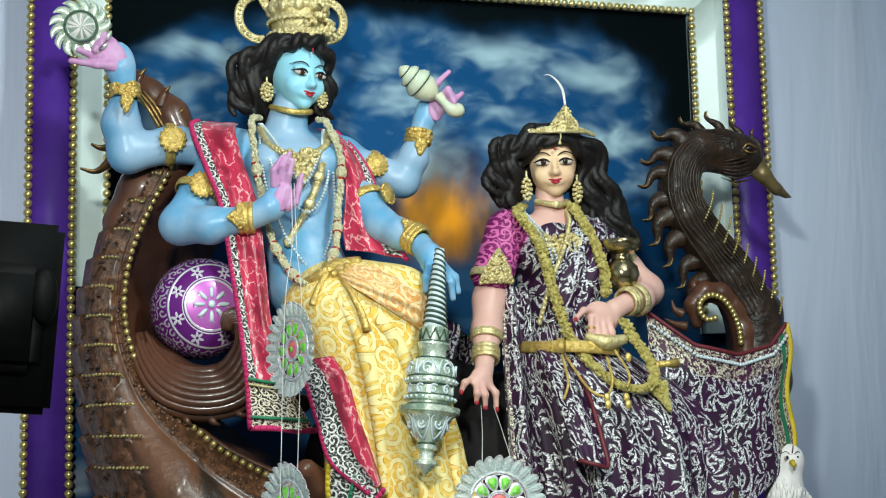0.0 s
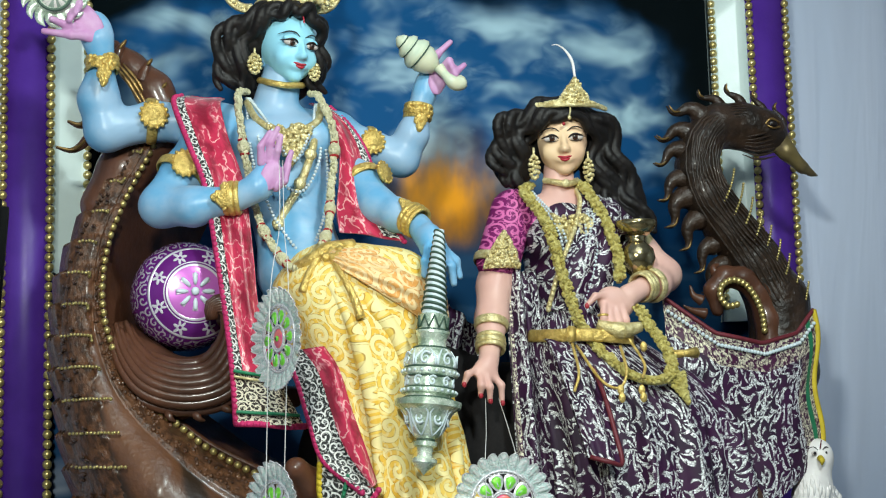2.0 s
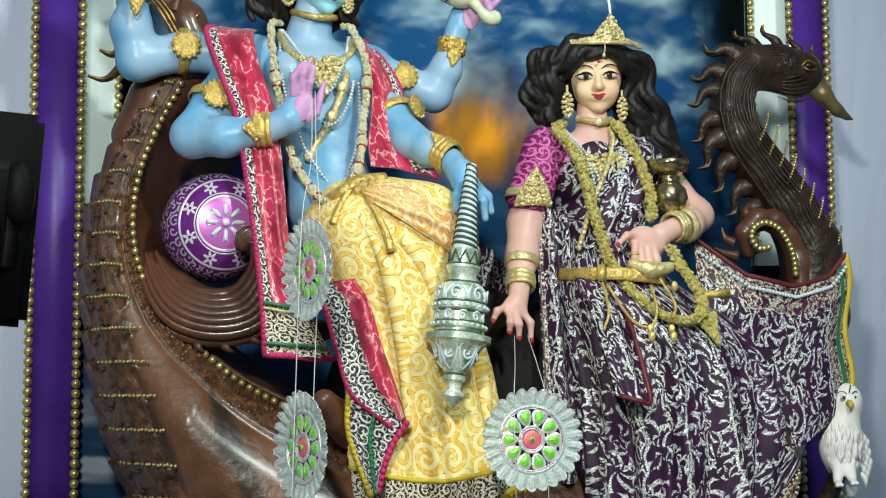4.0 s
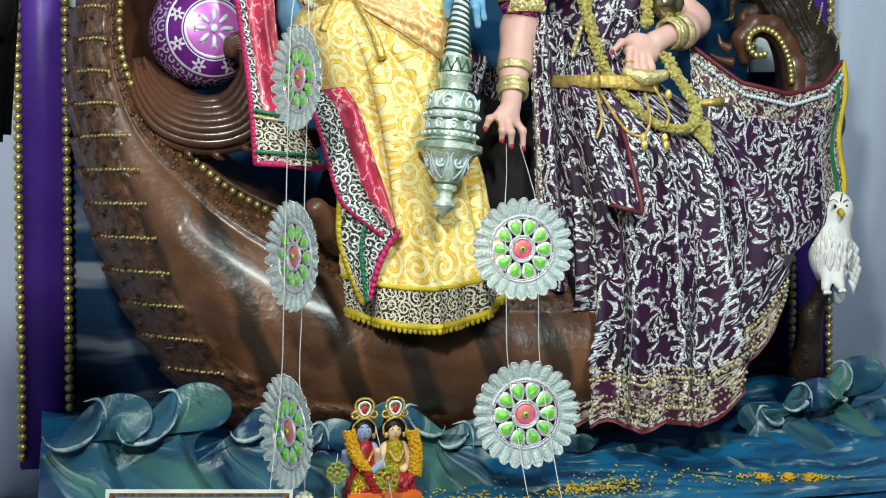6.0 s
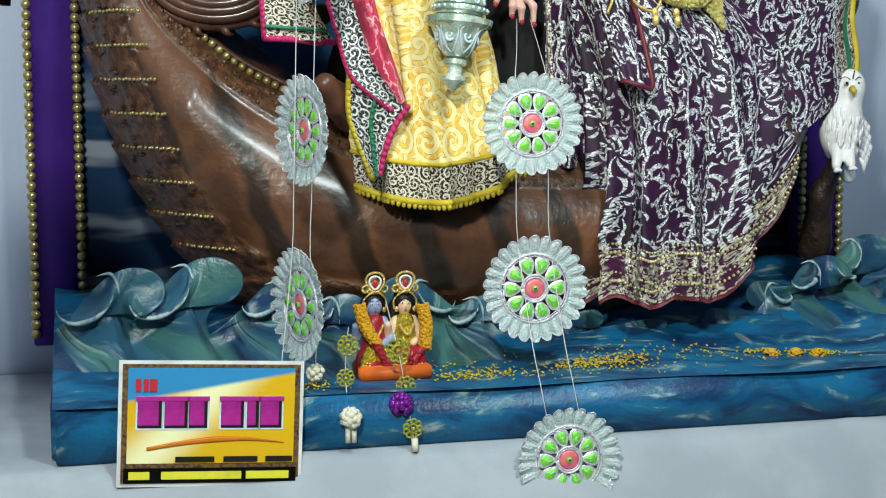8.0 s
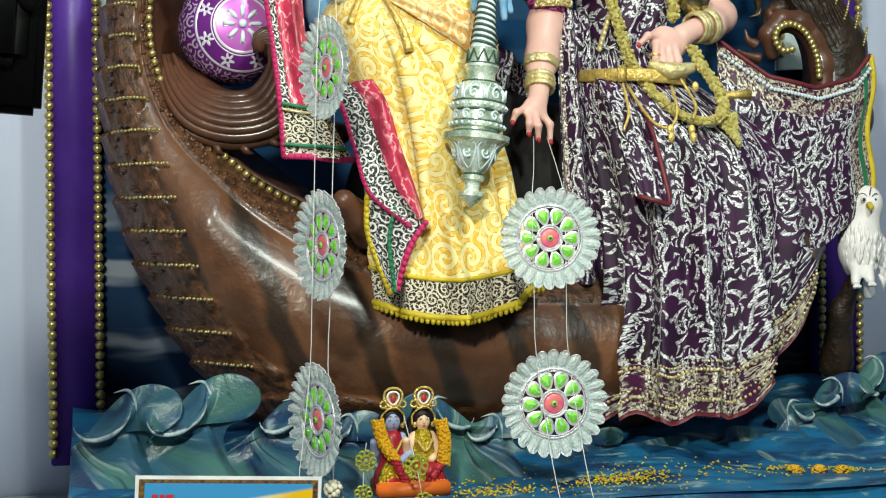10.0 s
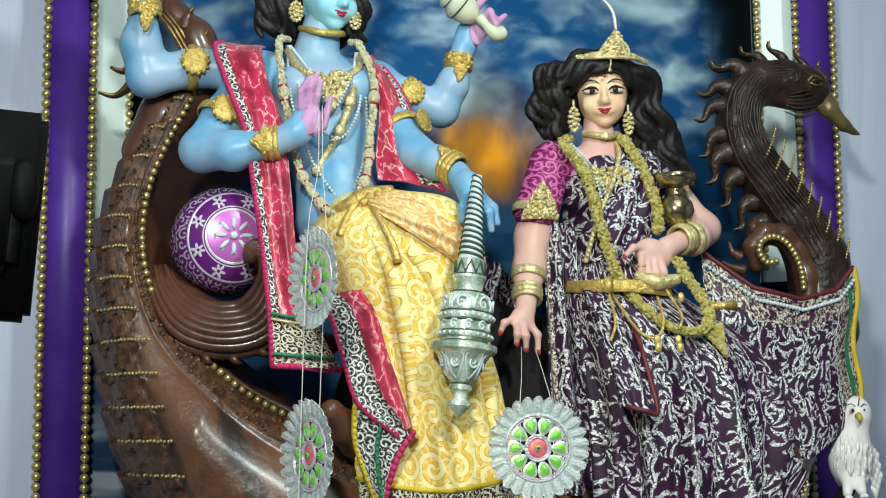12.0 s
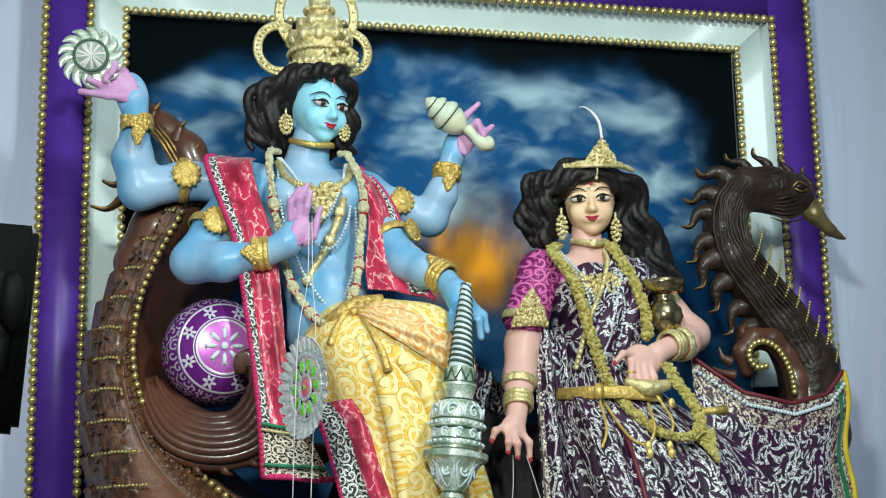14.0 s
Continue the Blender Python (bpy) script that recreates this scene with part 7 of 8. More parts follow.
# bolster
def bolster_paint():
    n = Nodes("purple_foil")
    p = n.place()
    q = n.node("ShaderNodeSeparateXYZ", {0: p})
    x, z = q.outputs[0], n.math("SUBTRACT", q.outputs[2], 0.142)
    dx = n.math("SUBTRACT", x, 0.012)
    r = n.math("SQRT", n.math("ADD", n.math("MULTIPLY", dx, dx), n.math("MULTIPLY", z, z)))
    ang = n.math("ARCTAN2", z, dx)
    lines = n.math("MAXIMUM", n.step(n.math("ABSOLUTE", n.math("SUBTRACT", r, 0.072)), 0.004, 0.002), n.step(n.math("ABSOLUTE", n.math("SUBTRACT", r, 0.118)), 0.0035, 0.0015))
    lines = n.math("MAXIMUM", lines, n.step(n.math("ABSOLUTE", n.math("SUBTRACT", r, 0.080)), 0.002, 0.001))
    pet = n.math("MULTIPLY", n.step(n.math("COSINE", n.math("MULTIPLY", ang, 8.0)), 0.2, 0.5), n.math("MULTIPLY", n.step(r, 0.016, 0.022), n.step(r, 0.052, 0.045)))
    fr = n.math("SUBTRACT", n.math("FRACT", n.math("MULTIPLY", ang, 8 / 6.2832)), 0.5)
    fx, fy = n.math("MULTIPLY", fr, 0.075), n.math("SUBTRACT", r, 0.099)
    rho = n.math("SQRT", n.math("ADD", n.math("MULTIPLY", fx, fx), n.math("MULTIPLY", fy, fy)))
    leaf = n.math("MULTIPLY", n.math("ADD", 1.0, n.math("MULTIPLY", n.math("COSINE", n.math("MULTIPLY", n.math("ARCTAN2", fy, fx), 6.0)), 0.45)), 0.0125)
    flo = n.math("MULTIPLY", n.step(n.math("SUBTRACT", rho, leaf), 0.0015, -0.0005), n.step(rho, 0.003, 0.005))
    out = n.math("MULTIPLY", n.step(n.scrolls(n.uv(), 30, 2.0, 0.3, 0.6), 0.4, 0.6), n.math("MULTIPLY", n.step(r, 0.122, 0.126), 0.7))
    mask = n.math("MAXIMUM", n.math("MAXIMUM", lines, pet), n.math("MAXIMUM", flo, out))
    base = n.mix(n.step(r, 0.078, 0.066), (0.17, 0.02, 0.23), (0.60, 0.16, 0.58))
    n.bump(mask, 0.5, 0.003)
    return n.set(n.mix(mask, base, (0.82, 0.78, 0.84)), 0.26, 0.3)


bolster = thing("bolster", (-0.765, -0.38, 1.185), "round purple foil bolster end with silver floral pattern", "bolster")
prof = [(0.001, 0.085), (0.05, 0.083), (0.085, 0.074), (0.112, 0.055), (0.130, 0.025), (0.140, -0.02), (0.140, -0.10), (0.11, -0.20), (0.001, -0.22)]
bm4 = Matrix.Translation((-0.765, -0.40, 1.333)) @ Matrix.Rotation(radians(90), 4, "X")
prof = [(r * 1.03, z) for r, z in prof]
part("cover", one(lathe(prof, 64, bm4)), bolster_paint(), bolster)
for k in range(8):
    a = k * math.pi / 4
    part("appliqued_petal", one(ball((-0.753 + 0.034 * math.cos(a), -0.487, 1.333 + 0.034 * math.sin(a)), (0.017, 0.004, 0.006), 10, 6, rot(0, -math.degrees(a), 0))), PEARL, bolster)
part("button", one(ball((-0.753, -0.488, 1.333), (0.011, 0.006, 0.011), 10, 6)), PEARL, bolster)

# what the goddess wears and holds
choker = necklace("choker", [(0.243, -0.40, 1.663), (0.27, -0.432, 1.652), (0.293, -0.438, 1.648), (0.318, -0.432, 1.652), (0.343, -0.40, 1.665)], 0.0095, PALEGOLD, "pale gilt choker on the goddess statue", "necklace")
part("centrepiece", one(ball((0.293, -0.444, 1.648), (0.013, 0.007, 0.012), 10, 8)), PALEGOLD, choker)
neck = necklace("necklace", [(0.215, -0.40, 1.60), (0.25, -0.465, 1.54), (0.295, -0.485, 1.525), (0.34, -0.465, 1.545), (0.37, -0.40, 1.60)], 0.008, PALEGOLD, "pale gilt necklace with a heart-shaped plate", "necklace")
plaque(neck, (0.293, -0.495, 1.545), 0.065, 0.095, PALEGOLD, 2, 1.0)
for d in (0.0, 0.014, 0.028):
    necklace("pearl_necklace", [(0.19 + d * 0.6, -0.40, 1.63), (0.225 + d, -0.495, 1.52), (0.25 + d, -0.52, 1.40), (0.30 + d * 0.5, -0.51, 1.30 + d), (0.345 - d, -0.52, 1.42), (0.355 - d, -0.495, 1.53), (0.362 - d * 0.6, -0.40, 1.63)], 0.0045, PEARL, "strand of silver-white pearls", "necklace", 0.0105)
tinsel = thing("tinsel_garland", (0.40, -0.58, 1.07), "long gold tinsel garland looped over the lap", "garland")
TP = [(0.20, -0.39, 1.65), (0.168, -0.45, 1.615), (0.205, -0.525, 1.51), (0.238, -0.545, 1.36), (0.283, -0.575, 1.215), (0.36, -0.655, 1.105), (0.43, -0.70, 1.075), (0.475, -0.70, 1.10), (0.478, -0.665, 1.16), (0.45, -0.62, 1.23), (0.43, -0.60, 1.28)]
TQ = [(0.345, -0.39, 1.66), (0.358, -0.45, 1.62), (0.393, -0.50, 1.51), (0.405, -0.53, 1.43), (0.40, -0.55, 1.36)]
rnd = random.Random(12)
m = Mesh()
for line in (curve(TP, 150), curve(TQ, 60)):
    m.add(tube(line, 0.013, 8))
    for p in line:
        for j in range(5):
            a = rnd.uniform(0, 6.28)
            m.add(ball(p + np.array((0.013 * math.cos(a), -0.005 + 0.010 * math.sin(a), rnd.uniform(-0.006, 0.006))), (0.007, 0.007, 0.006), 6, 4))
part("tinsel_strand", m, TINSEL, tinsel, kind="stuff")
m = Mesh()
for k in range(160):
    t = rnd.random()
    m.add(ball((0.475 + 0.045 * t + (rnd.random() - 0.5) * 0.07 * (1 - t), -0.70 - 0.005 * rnd.random(), 1.10 - 0.085 * t), 0.0075, 6, 4))
part("pendant", m, TINSEL, tinsel)
belt = thing("waist_belt", (0.30, -0.50, 1.20), "broad gilt waist belt with hanging chains", "belt")
part("strap", one(tube(curve([(0.165, -0.45, 1.215), (0.20, -0.555, 1.207), (0.265, -0.605, 1.205), (0.34, -0.615, 1.20), (0.41, -0.605, 1.195)], 30), 0.0105, 10, (1.7, 0.5))), GOLD, belt)
part("buckle", one(block((0.235, -0.602, 1.207), (0.026, 0.012, 0.044), 0.004)), GOLD, belt)
for q in ([(0.235, -0.605, 1.18), (0.225, -0.675, 1.10), (0.205, -0.69, 1.05)], [(0.245, -0.61, 1.175), (0.275, -0.70, 1.08), (0.315, -0.73, 1.055), (0.345, -0.71, 1.10), (0.35, -0.66, 1.17)], [(0.38, -0.65, 1.19), (0.40, -0.70, 1.12), (0.385, -0.72, 1.08)]):
    part("chain", one(tube(curve(q, 24), 0.0042, 8)), GOLD, belt)
for c in ((0.315, -0.738, 1.05), (0.315, -0.745, 1.03), (0.375, -0.745, 1.03), (0.375, -0.735, 1.05), (0.40, -0.70, 1.165)):
    part("drop", one(ball(c, (0.010, 0.007, 0.014), 10, 8)), GOLD, belt)
part("clasp", one(tube([(0.49, -0.675, 1.145), (0.53, -0.675, 1.148), (0.565, -0.665, 1.15)], [0.012, 0.010, 0.016], 10)), GOLD, belt)
part("sash", one(tube(curve([(0.31, -0.60, 1.235), (0.37, -0.62, 1.215), (0.43, -0.615, 1.225)], 16), [0.012, 0.024, 0.014], 10)), PALEGOLD, belt)
finger_ring = thing("finger_ring", (0.33, -0.61, 1.262), "small gilt ring on the goddess's finger", "ring")
part("hoop", one(ring((0.328, -0.60, 1.258), (0, 0, 1), 0.0115, 0.004)), GOLD, finger_ring)

pot = thing("brass_pot", (0.472, -0.50, 1.37), "small polished brass pot held in the arm's crook", "pot")
part("bowl", one(lathe([(0.001, 1.372), (0.022, 1.374), (0.026, 1.382), (0.044, 1.40), (0.052, 1.425), (0.046, 1.452), (0.026, 1.470), (0.023, 1.482), (0.030, 1.492)], 28, Matrix.Translation((0.472, -0.51, 0)))), BRASS, pot)
part("lip", one(lathe([(0.028, 1.488), (0.045, 1.498), (0.057, 1.516), (0.060, 1.530), (0.054, 1.532), (0.040, 1.512), (0.002, 1.500)], 28, Matrix.Translation((0.472, -0.51, 0)))), BRASS, pot)


# ---- hanging ornaments ----
def clear_plastic():
    n = Nodes("clear_silvered_plastic")
    p = n.place()
    s = n.noise(p, 160, 2)
    col = n.mix(n.step(s, 0.4, 0.62), (0.72, 0.92, 0.89), (1.0, 1.0, 1.0))
    n.bump(s, 0.9, 0.006)
    return n.set(col, 0.10, 0.0, **{"Transmission Weight": 0.45, "IOR": 1.42})


CLEAR = clear_plastic()
LIME = plain("lime_foil", (0.30, 0.88, 0.10), (0.16, 0.66, 0.05), 0.35, 0.2, scale=80)
ROSEFOIL = plain("pink_foil", (0.90, 0.12, 0.32), (0.92, 0.26, 0.18), 0.35, 0.2, scale=60)
SILVER = plain("silver_braid", (0.88, 0.88, 0.90), (0.62, 0.60, 0.64), 0.25, 0.4, scale=90, bump=0.8, fine=200)

ornament = thing("hanging_disc", (0, 0, 0), "round clear plastic ornament with green petals and pink centre", "hanging ornament", "hanging ornaments")
N = 26


def scallop_fan(u, v):
    """A thin pleated petal of clear plastic that opens outward."""
    w = u * 2 - 1
    r = 0.080 + v * (0.044 - 0.012 * np.abs(w) ** 2.2)
    a = w * (math.pi / N) * 0.98
    return r * np.sin(a), -0.004 - 0.011 * np.sin(1.6 * v) * (1 - w * w) + 0.0022 * np.cos(9.4 * w) * v, r * np.cos(a)


fan = sheet(scallop_fan, 11, 8, 0.0012)
ridge = [tuple(float(np.asarray(c)) for c in scallop_fan(np.array(q), np.array(1.0))) for q in np.linspace(0, 1, 9)]
for k in range(N):
    turn = np.array(rot(0, 360 * k / N, 0).to_3x3()).T
    ob = part("scallop", one((fan[0] @ turn, fan[1], fan[2])), CLEAR, ornament)
    part("bright_edge", one(tube(np.array(ridge) @ turn, 0.0013, 5)), SILVER, ob)
part("outer_braid", Mesh().add(ring((0, -0.004, 0), (0, 1, 0), 0.080, 0.0030)).add(ring((0, -0.003, 0), (0, 1, 0), 0.0855, 0.0018)).add(ring((0, -0.003, 0), (0, 1, 0), 0.0745, 0.0016)), SILVER, ornament)
part("inner_braid", Mesh().add(ring((0, -0.006, 0), (0, 1, 0), 0.031, 0.0030)).add(ring((0, -0.005, 0), (0, 1, 0), 0.026, 0.0026)), SILVER, ornament)
def drop_shape(size, y, thick, bulge):
    """A pointed petal from the middle outward."""
    a = np.linspace(0, 2 * np.pi, 22, endpoint=False)
    x = size * 0.74 * np.sin(a) * (1 - 0.45 * np.cos(a)) * (1 - 0.30 * np.sin(3 * a) ** 2 * bulge)
    z = -size * np.cos(a)
    o = np.stack([x, np.full(22, y), z], 1)
    i = np.stack([x * 0.75, np.full(22, y - thick), z * 0.8], 1)
    f = [(k, (k + 1) % 22, 22 + (k + 1) % 22, 22 + k) for k in range(22)] + [tuple(range(22, 44))]
    return np.vstack([o, i]), f


for k in range(40):
    turn = np.array(rot(0, 9 * k, 0).to_3x3()).T
    part("stud", one(ball(np.array((0, -0.006, 0.0775)) @ turn, 0.0021, 6, 4)), SILVER, ornament)
for k in range(10):
    turn = np.array(rot(0, 36 * k + 18, 0).to_3x3()).T
    up = np.array((0, 0, 0.053))
    q = drop_shape(0.0225, -0.003, 0.002, 0.0)
    pet = part("petal", one(((q[0] + up) @ turn, q[1])), SILVER, ornament)
    q = drop_shape(0.0160, -0.0052, 0.0030, 0.5)
    part("green_heart", one(((q[0] + up) @ turn, q[1])), LIME, pet)
    part("slit", one(tube([(np.array((0, -0.0086, 0.044)) @ turn), (np.array((0, -0.0088, 0.057)) @ turn)], [0.0022, 0.0008], 6)), CLEAR, pet)
part("centre", one(lathe([(0.001, 0.007), (0.018, 0.007), (0.024, 0.004), (0.024, -0.002), (0.001, -0.003)], 24, Matrix.Rotation(radians(90), 4, "X"))), ROSEFOIL, ornament)
part("pistil", Mesh().add(ball((0, -0.009, 0), (0.007, 0.004, 0.007), 10, 6)), LIME, ornament)
part("eyelet", one(ball((0, -0.012, 0), (0.0035, 0.003, 0.0035), 8, 6)), DARKGREEN, ornament)
COL_A = [(-0.605, -0.95, 1.171, 71, 0.97), (-0.618, -0.95, 0.765, 71, 1.03), (-0.633, -0.95, 0.365, 72, 1.07)]
COL_B = [(-0.079, -0.95, 0.776, 4, 0.98), (-0.072, -0.95, 0.383, 3, 1.04), (-0.035, -1.10, -0.001, 2, 1.0)]
first = True
for x, y, z, turn, s in COL_A + COL_B:
    ob = ornament if first else copy_thing(ornament, Matrix.Identity(4))
    ob.matrix_basis = pose(x, y, z, 0, 0, -turn) @ pose(0, 0, 0, 0, 2 * math.sin(9 * z), 0) @ Matrix.Scale(s, 4)
    first = False


def thread(pts, label="thin white hanging thread"):
    solid("thread", one(tube(curve(pts, 30), 0.0011, 5)), STRING, label, "thread", "threads")


for dx in (-0.021, 0.021):
    thread([(-0.552 + dx * 0.2, -0.655, 1.65), (-0.575 + dx * 0.3, -0.80, 1.45), (-0.605 + dx, -0.945, 1.28), (-0.618 + dx, -0.945, 0.89), (-0.626 + dx, -0.945, 0.63), (-0.632 + dx, -0.945, 0.48), (-0.642 + dx * 1.9, -0.95, 0.225)])
for dx in (-0.04, 0.04):
    thread([(0.015 + dx * 0.45, -0.575, 1.04), (-0.035 + dx * 0.75, -0.78, 0.95), (-0.079 + dx, -0.945, 0.86), (-0.076 + dx, -0.945, 0.65), (-0.072 + dx, -0.945, 0.5), (-0.060 + dx, -1.02, 0.27), (-0.052 + dx, -1.065, 0.17), (-0.045 + dx, -1.09, 0.10)])


def pompon(c, r, mat, label, n=60, seed=0, tails=0):
    ob = thing("flower_pendant", (c[0], c[1], c[2] - r), label, "pendant", "flower pendants")
    rnd = random.Random(seed)
    m = Mesh()
    for k in range(n):
        d = Vector((rnd.gauss(0, 1), rnd.gauss(0, 1), rnd.gauss(0, 1))).normalized()
        m.add(ball(np.array(c) + np.array(d) * r * 0.75, r * 0.32, 6, 4))
    part("bloom", m, mat, ob)
    for k in range(tails):
        x = c[0] + (k - (tails - 1) / 2) * 0.014
        part("tail", one(tube([(x, c[1], c[2] - r * 0.7), (x, c[1], c[2] - r - 0.03)], 0.006, 8)), mat, ob)


SHOLA = plain("cream_pith_flower", (0.78, 0.74, 0.60), (0.68, 0.64, 0.48), 0.8, scale=60, bump=0.8)
VIOLET = plain("violet_tinsel", (0.16, 0.01, 0.24), (0.26, 0.03, 0.36), 0.3, 0.4, scale=80, bump=1.0)
OLIVE = plain("olive_gold_braid", (0.48, 0.46, 0.06), (0.22, 0.24, 0.03), 0.45, 0.3, scale=90, bump=1.0, fine=200, depth=0.004)
for i, (x, z) in enumerate(((-0.682, 0.196), (-0.603, 0.204))):
    pompon((x, -0.95, z), 0.022, SHOLA, "small cream pith flower on a thread", 50, i)
    thread([(x + 0.003, -0.95, 0.26), (x, -0.95, 0.21)])
thread([(-0.515, -0.90, 0.30), (-0.537, -0.99, 0.27), (-0.541, -1.0, 0.19), (-0.541, -1.055, 0.10)], "thin thread with braided medallions")
thread([(-0.425, -0.90, 0.36), (-0.416, -1.0, 0.25), (-0.402, -1.0, 0.17), (-0.394, -1.055, 0.06)], "thin thread with braided medallions")
pompon((-0.540, -1.055, 0.115), 0.026, SHOLA, "cream pith flower with two short tails", 60, 7, 2)
pompon((-0.418, -1.035, 0.137), 0.028, VIOLET, "violet tinsel rosette tied on a thread", 80, 8)


def medallion(c, r):
    ob = thing("braid_medallion", (c[0], c[1], c[2] - r), "small olive-gold braided medallion", "medallion", "braid medallions")
    for k in range(9):
        a = 2 * math.pi * k / 9
        part("loop", one(ring((c[0] + r * 0.7 * math.cos(a), c[1], c[2] + r * 0.7 * math.sin(a)), (0, 1, 0), r * 0.28, r * 0.11, 12)), OLIVE, ob)
    part("coil", Mesh().add(ring(c, (0, 1, 0), r * 0.45, r * 0.14, 16)).add(ball((c[0], c[1] - 0.004, c[2]), r * 0.22, 8, 6)), OLIVE, ob)


for x, z, y, r in ((-0.535, 0.274, -1.0, 0.024), (-0.541, 0.198, -1.0, 0.021), (-0.418, 0.256, -1.0, 0.028), (-0.400, 0.171, -1.0, 0.024), (-0.396, 0.083, -1.055, 0.023)):
    medallion((x, y, z), r)
part("tail", one(tube([(-0.392, -1.055, 0.06), (-0.391, -1.058, 0.03)], 0.008, 8)), SHOLA, thing("flower_pendant", (-0.391, -1.055, 0.03), "short cream pith tail hanging below a braided medallion", "pendant", "flower pendants"))


# ---- the pair of small idols ----
CLOTHRED = plain("red_satin", (0.42, 0.02, 0.03), (0.28, 0.01, 0.02), 0.35, scale=40)
GOLDCLOTH = plain("gold_foil_cloth", (0.66, 0.50, 0.04), (0.40, 0.30, 0.02), 0.25, 0.6, scale=50, bump=1.0, depth=0.008)
MARIGOLD = plain("marigold_wool", (0.78, 0.42, 0.015), (0.66, 0.32, 0.01), 0.85, scale=90, bump=1.0, fine=200, depth=0.006)


def idol(x, s, skin, robe, foil, label):
    y = -0.86
    m = Mesh()
    m.add(blend([egg((x, y, 0.345), (0.021 * s, 0.022 * s, 0.027 * s)), cone((x, y, 0.32), (x, y, 0.30), 0.010, 0.012)] + chain([(x - 0.022 * s, y, 0.305), (x - 0.045 * s, y - 0.01, 0.27), (x - 0.05 * s, y - 0.03, 0.30)], [0.013, 0.011, 0.009]) + chain([(x + 0.022 * s, y, 0.305), (x + 0.04, y - 0.015, 0.265), (x + 0.015, y - 0.035, 0.255)], [0.013, 0.011, 0.009]), 0.003, 0.006), 0)
    m.add(blend([egg((x, y + 0.007, 0.352), (0.029 * s, 0.025, 0.032 * s)), cone((x - 0.022, y + 0.01, 0.34), (x - 0.03, y + 0.01, 0.30), 0.014, 0.012), cone((x + 0.022, y + 0.01, 0.34), (x + 0.03, y + 0.01, 0.30), 0.014, 0.012)], 0.003, 0.006), 1)
    m.add(blend([cone((x, y, 0.30), (x, y - 0.005, 0.25), 0.026, 0.032), egg((x, y - 0.015, 0.215), (0.048, 0.040, 0.036)), egg((x - 0.012, y - 0.035, 0.20), (0.040, 0.025, 0.030))], 0.004, 0.012), 2)
    m.add(lathe([(0.024, 0.372), (0.027, 0.376), (0.022, 0.386), (0.024, 0.392), (0.014, 0.402), (0.004, 0.412)], 14, Matrix.Translation((x, y + 0.005, 0))), 3)
    # teardrop crest of looped braid round a red stone
    for r, t, slot in ((0.0215, 0.0030, 3), (0.0135, 0.0026, 6)):
        q = [(x + r * math.sin(a) * (1 - 0.28 * math.cos(a)), y - 0.020, 0.400 - r * 1.15 * math.cos(a)) for a in np.linspace(0, 2 * math.pi, 24)]
        m.add(tube(q, t, 6), slot)
    m.add(ball((x, y - 0.020, 0.398), (0.007, 0.004, 0.010), 10, 6), 5)
    for k in (-1, 1):
        m.add(ring((x + 0.023 * k, y - 0.016, 0.385), (0, 1, 0), 0.008, 0.0026, 12), 3)
        m.add(ball((x + 0.008 * k, y - 0.0212, 0.350), (0.0042, 0.0015, 0.0018), 8, 6), 6)
        m.add(ball((x + 0.008 * k, y - 0.0222, 0.350), (0.0017, 0.001, 0.0017), 6, 4), 4)
        m.add(tube(curve([(x + 0.003 * k, y - 0.0215, 0.356), (x + 0.009 * k, y - 0.0215, 0.358), (x + 0.014 * k, y - 0.018, 0.355)], 8), 0.0007, 5), 4)
        m.add(ball((x + 0.022 * k, y - 0.018, 0.335), (0.005, 0.004, 0.007), 8, 6), 3)
    m.add(tube(curve([(x - 0.027, y - 0.012, 0.335), (x - 0.026, y - 0.014, 0.360), (x, y - 0.024, 0.379), (x + 0.026, y - 0.014, 0.360), (x + 0.027, y - 0.012, 0.335)], 20), 0.0024, 6), 3)
    m.add(ball((x, y - 0.0235, 0.3425), (0.0022, 0.002, 0.0055), 8, 6), 0)
    m.add(ball((x, y - 0.0215, 0.332), (0.0038, 0.0014, 0.0013), 8, 6), 5)
    m.add(tube(curve([(x - 0.018, y - 0.028, 0.30), (x, y - 0.038, 0.275), (x + 0.018, y - 0.028, 0.30)], 12), 0.004, 6), 3)
    # crumpled foil skirt
    for k in range(9):
        a = -0.9 + 1.8 * k / 8
        m.add(tube(curve([(x + 0.020 * math.sin(a), y - 0.030, 0.250), (x + 0.038 * math.sin(a), y - 0.048, 0.228), (x + 0.050 * math.sin(a), y - 0.052, 0.206)], 8), [0.005, 0.010, 0.007], 6), 7)
        m.add(ball((x + 0.050 * math.sin(a), y - 0.056, 0.206), 0.005, 6, 4), 3)
    return solid("small_idol", m, [skin, HAIR, robe, GOLD, INK, LIP, WHITE, foil], label, "idol", "small idols")


idol(-0.446, 1.0, plain("slate_blue_paint", (0.34, 0.40, 0.62), rough=0.4), CLOTHRED, GOLDCLOTH, "small blue-faced seated idol in gold cloth")
idol(-0.372, 0.92, PALEFACE, GOLDCLOTH, CLOTHRED, "small pale-faced seated idol in red cloth")
base = thing("idol_stand", (-0.41, -0.86, 0.165), "orange and blue stand below the small idols", "stand")
part("seat", one(block((-0.408, -0.885, 0.191), (0.172, 0.115, 0.034), 0.004)), plain("orange_paint", (0.86, 0.17, 0.02), rough=0.5), base)
part("foot", one(block((-0.410, -0.885, 0.166), (0.190, 0.130, 0.016), 0.003)), plain("blue_paint", (0.03, 0.10, 0.25), rough=0.5), base)
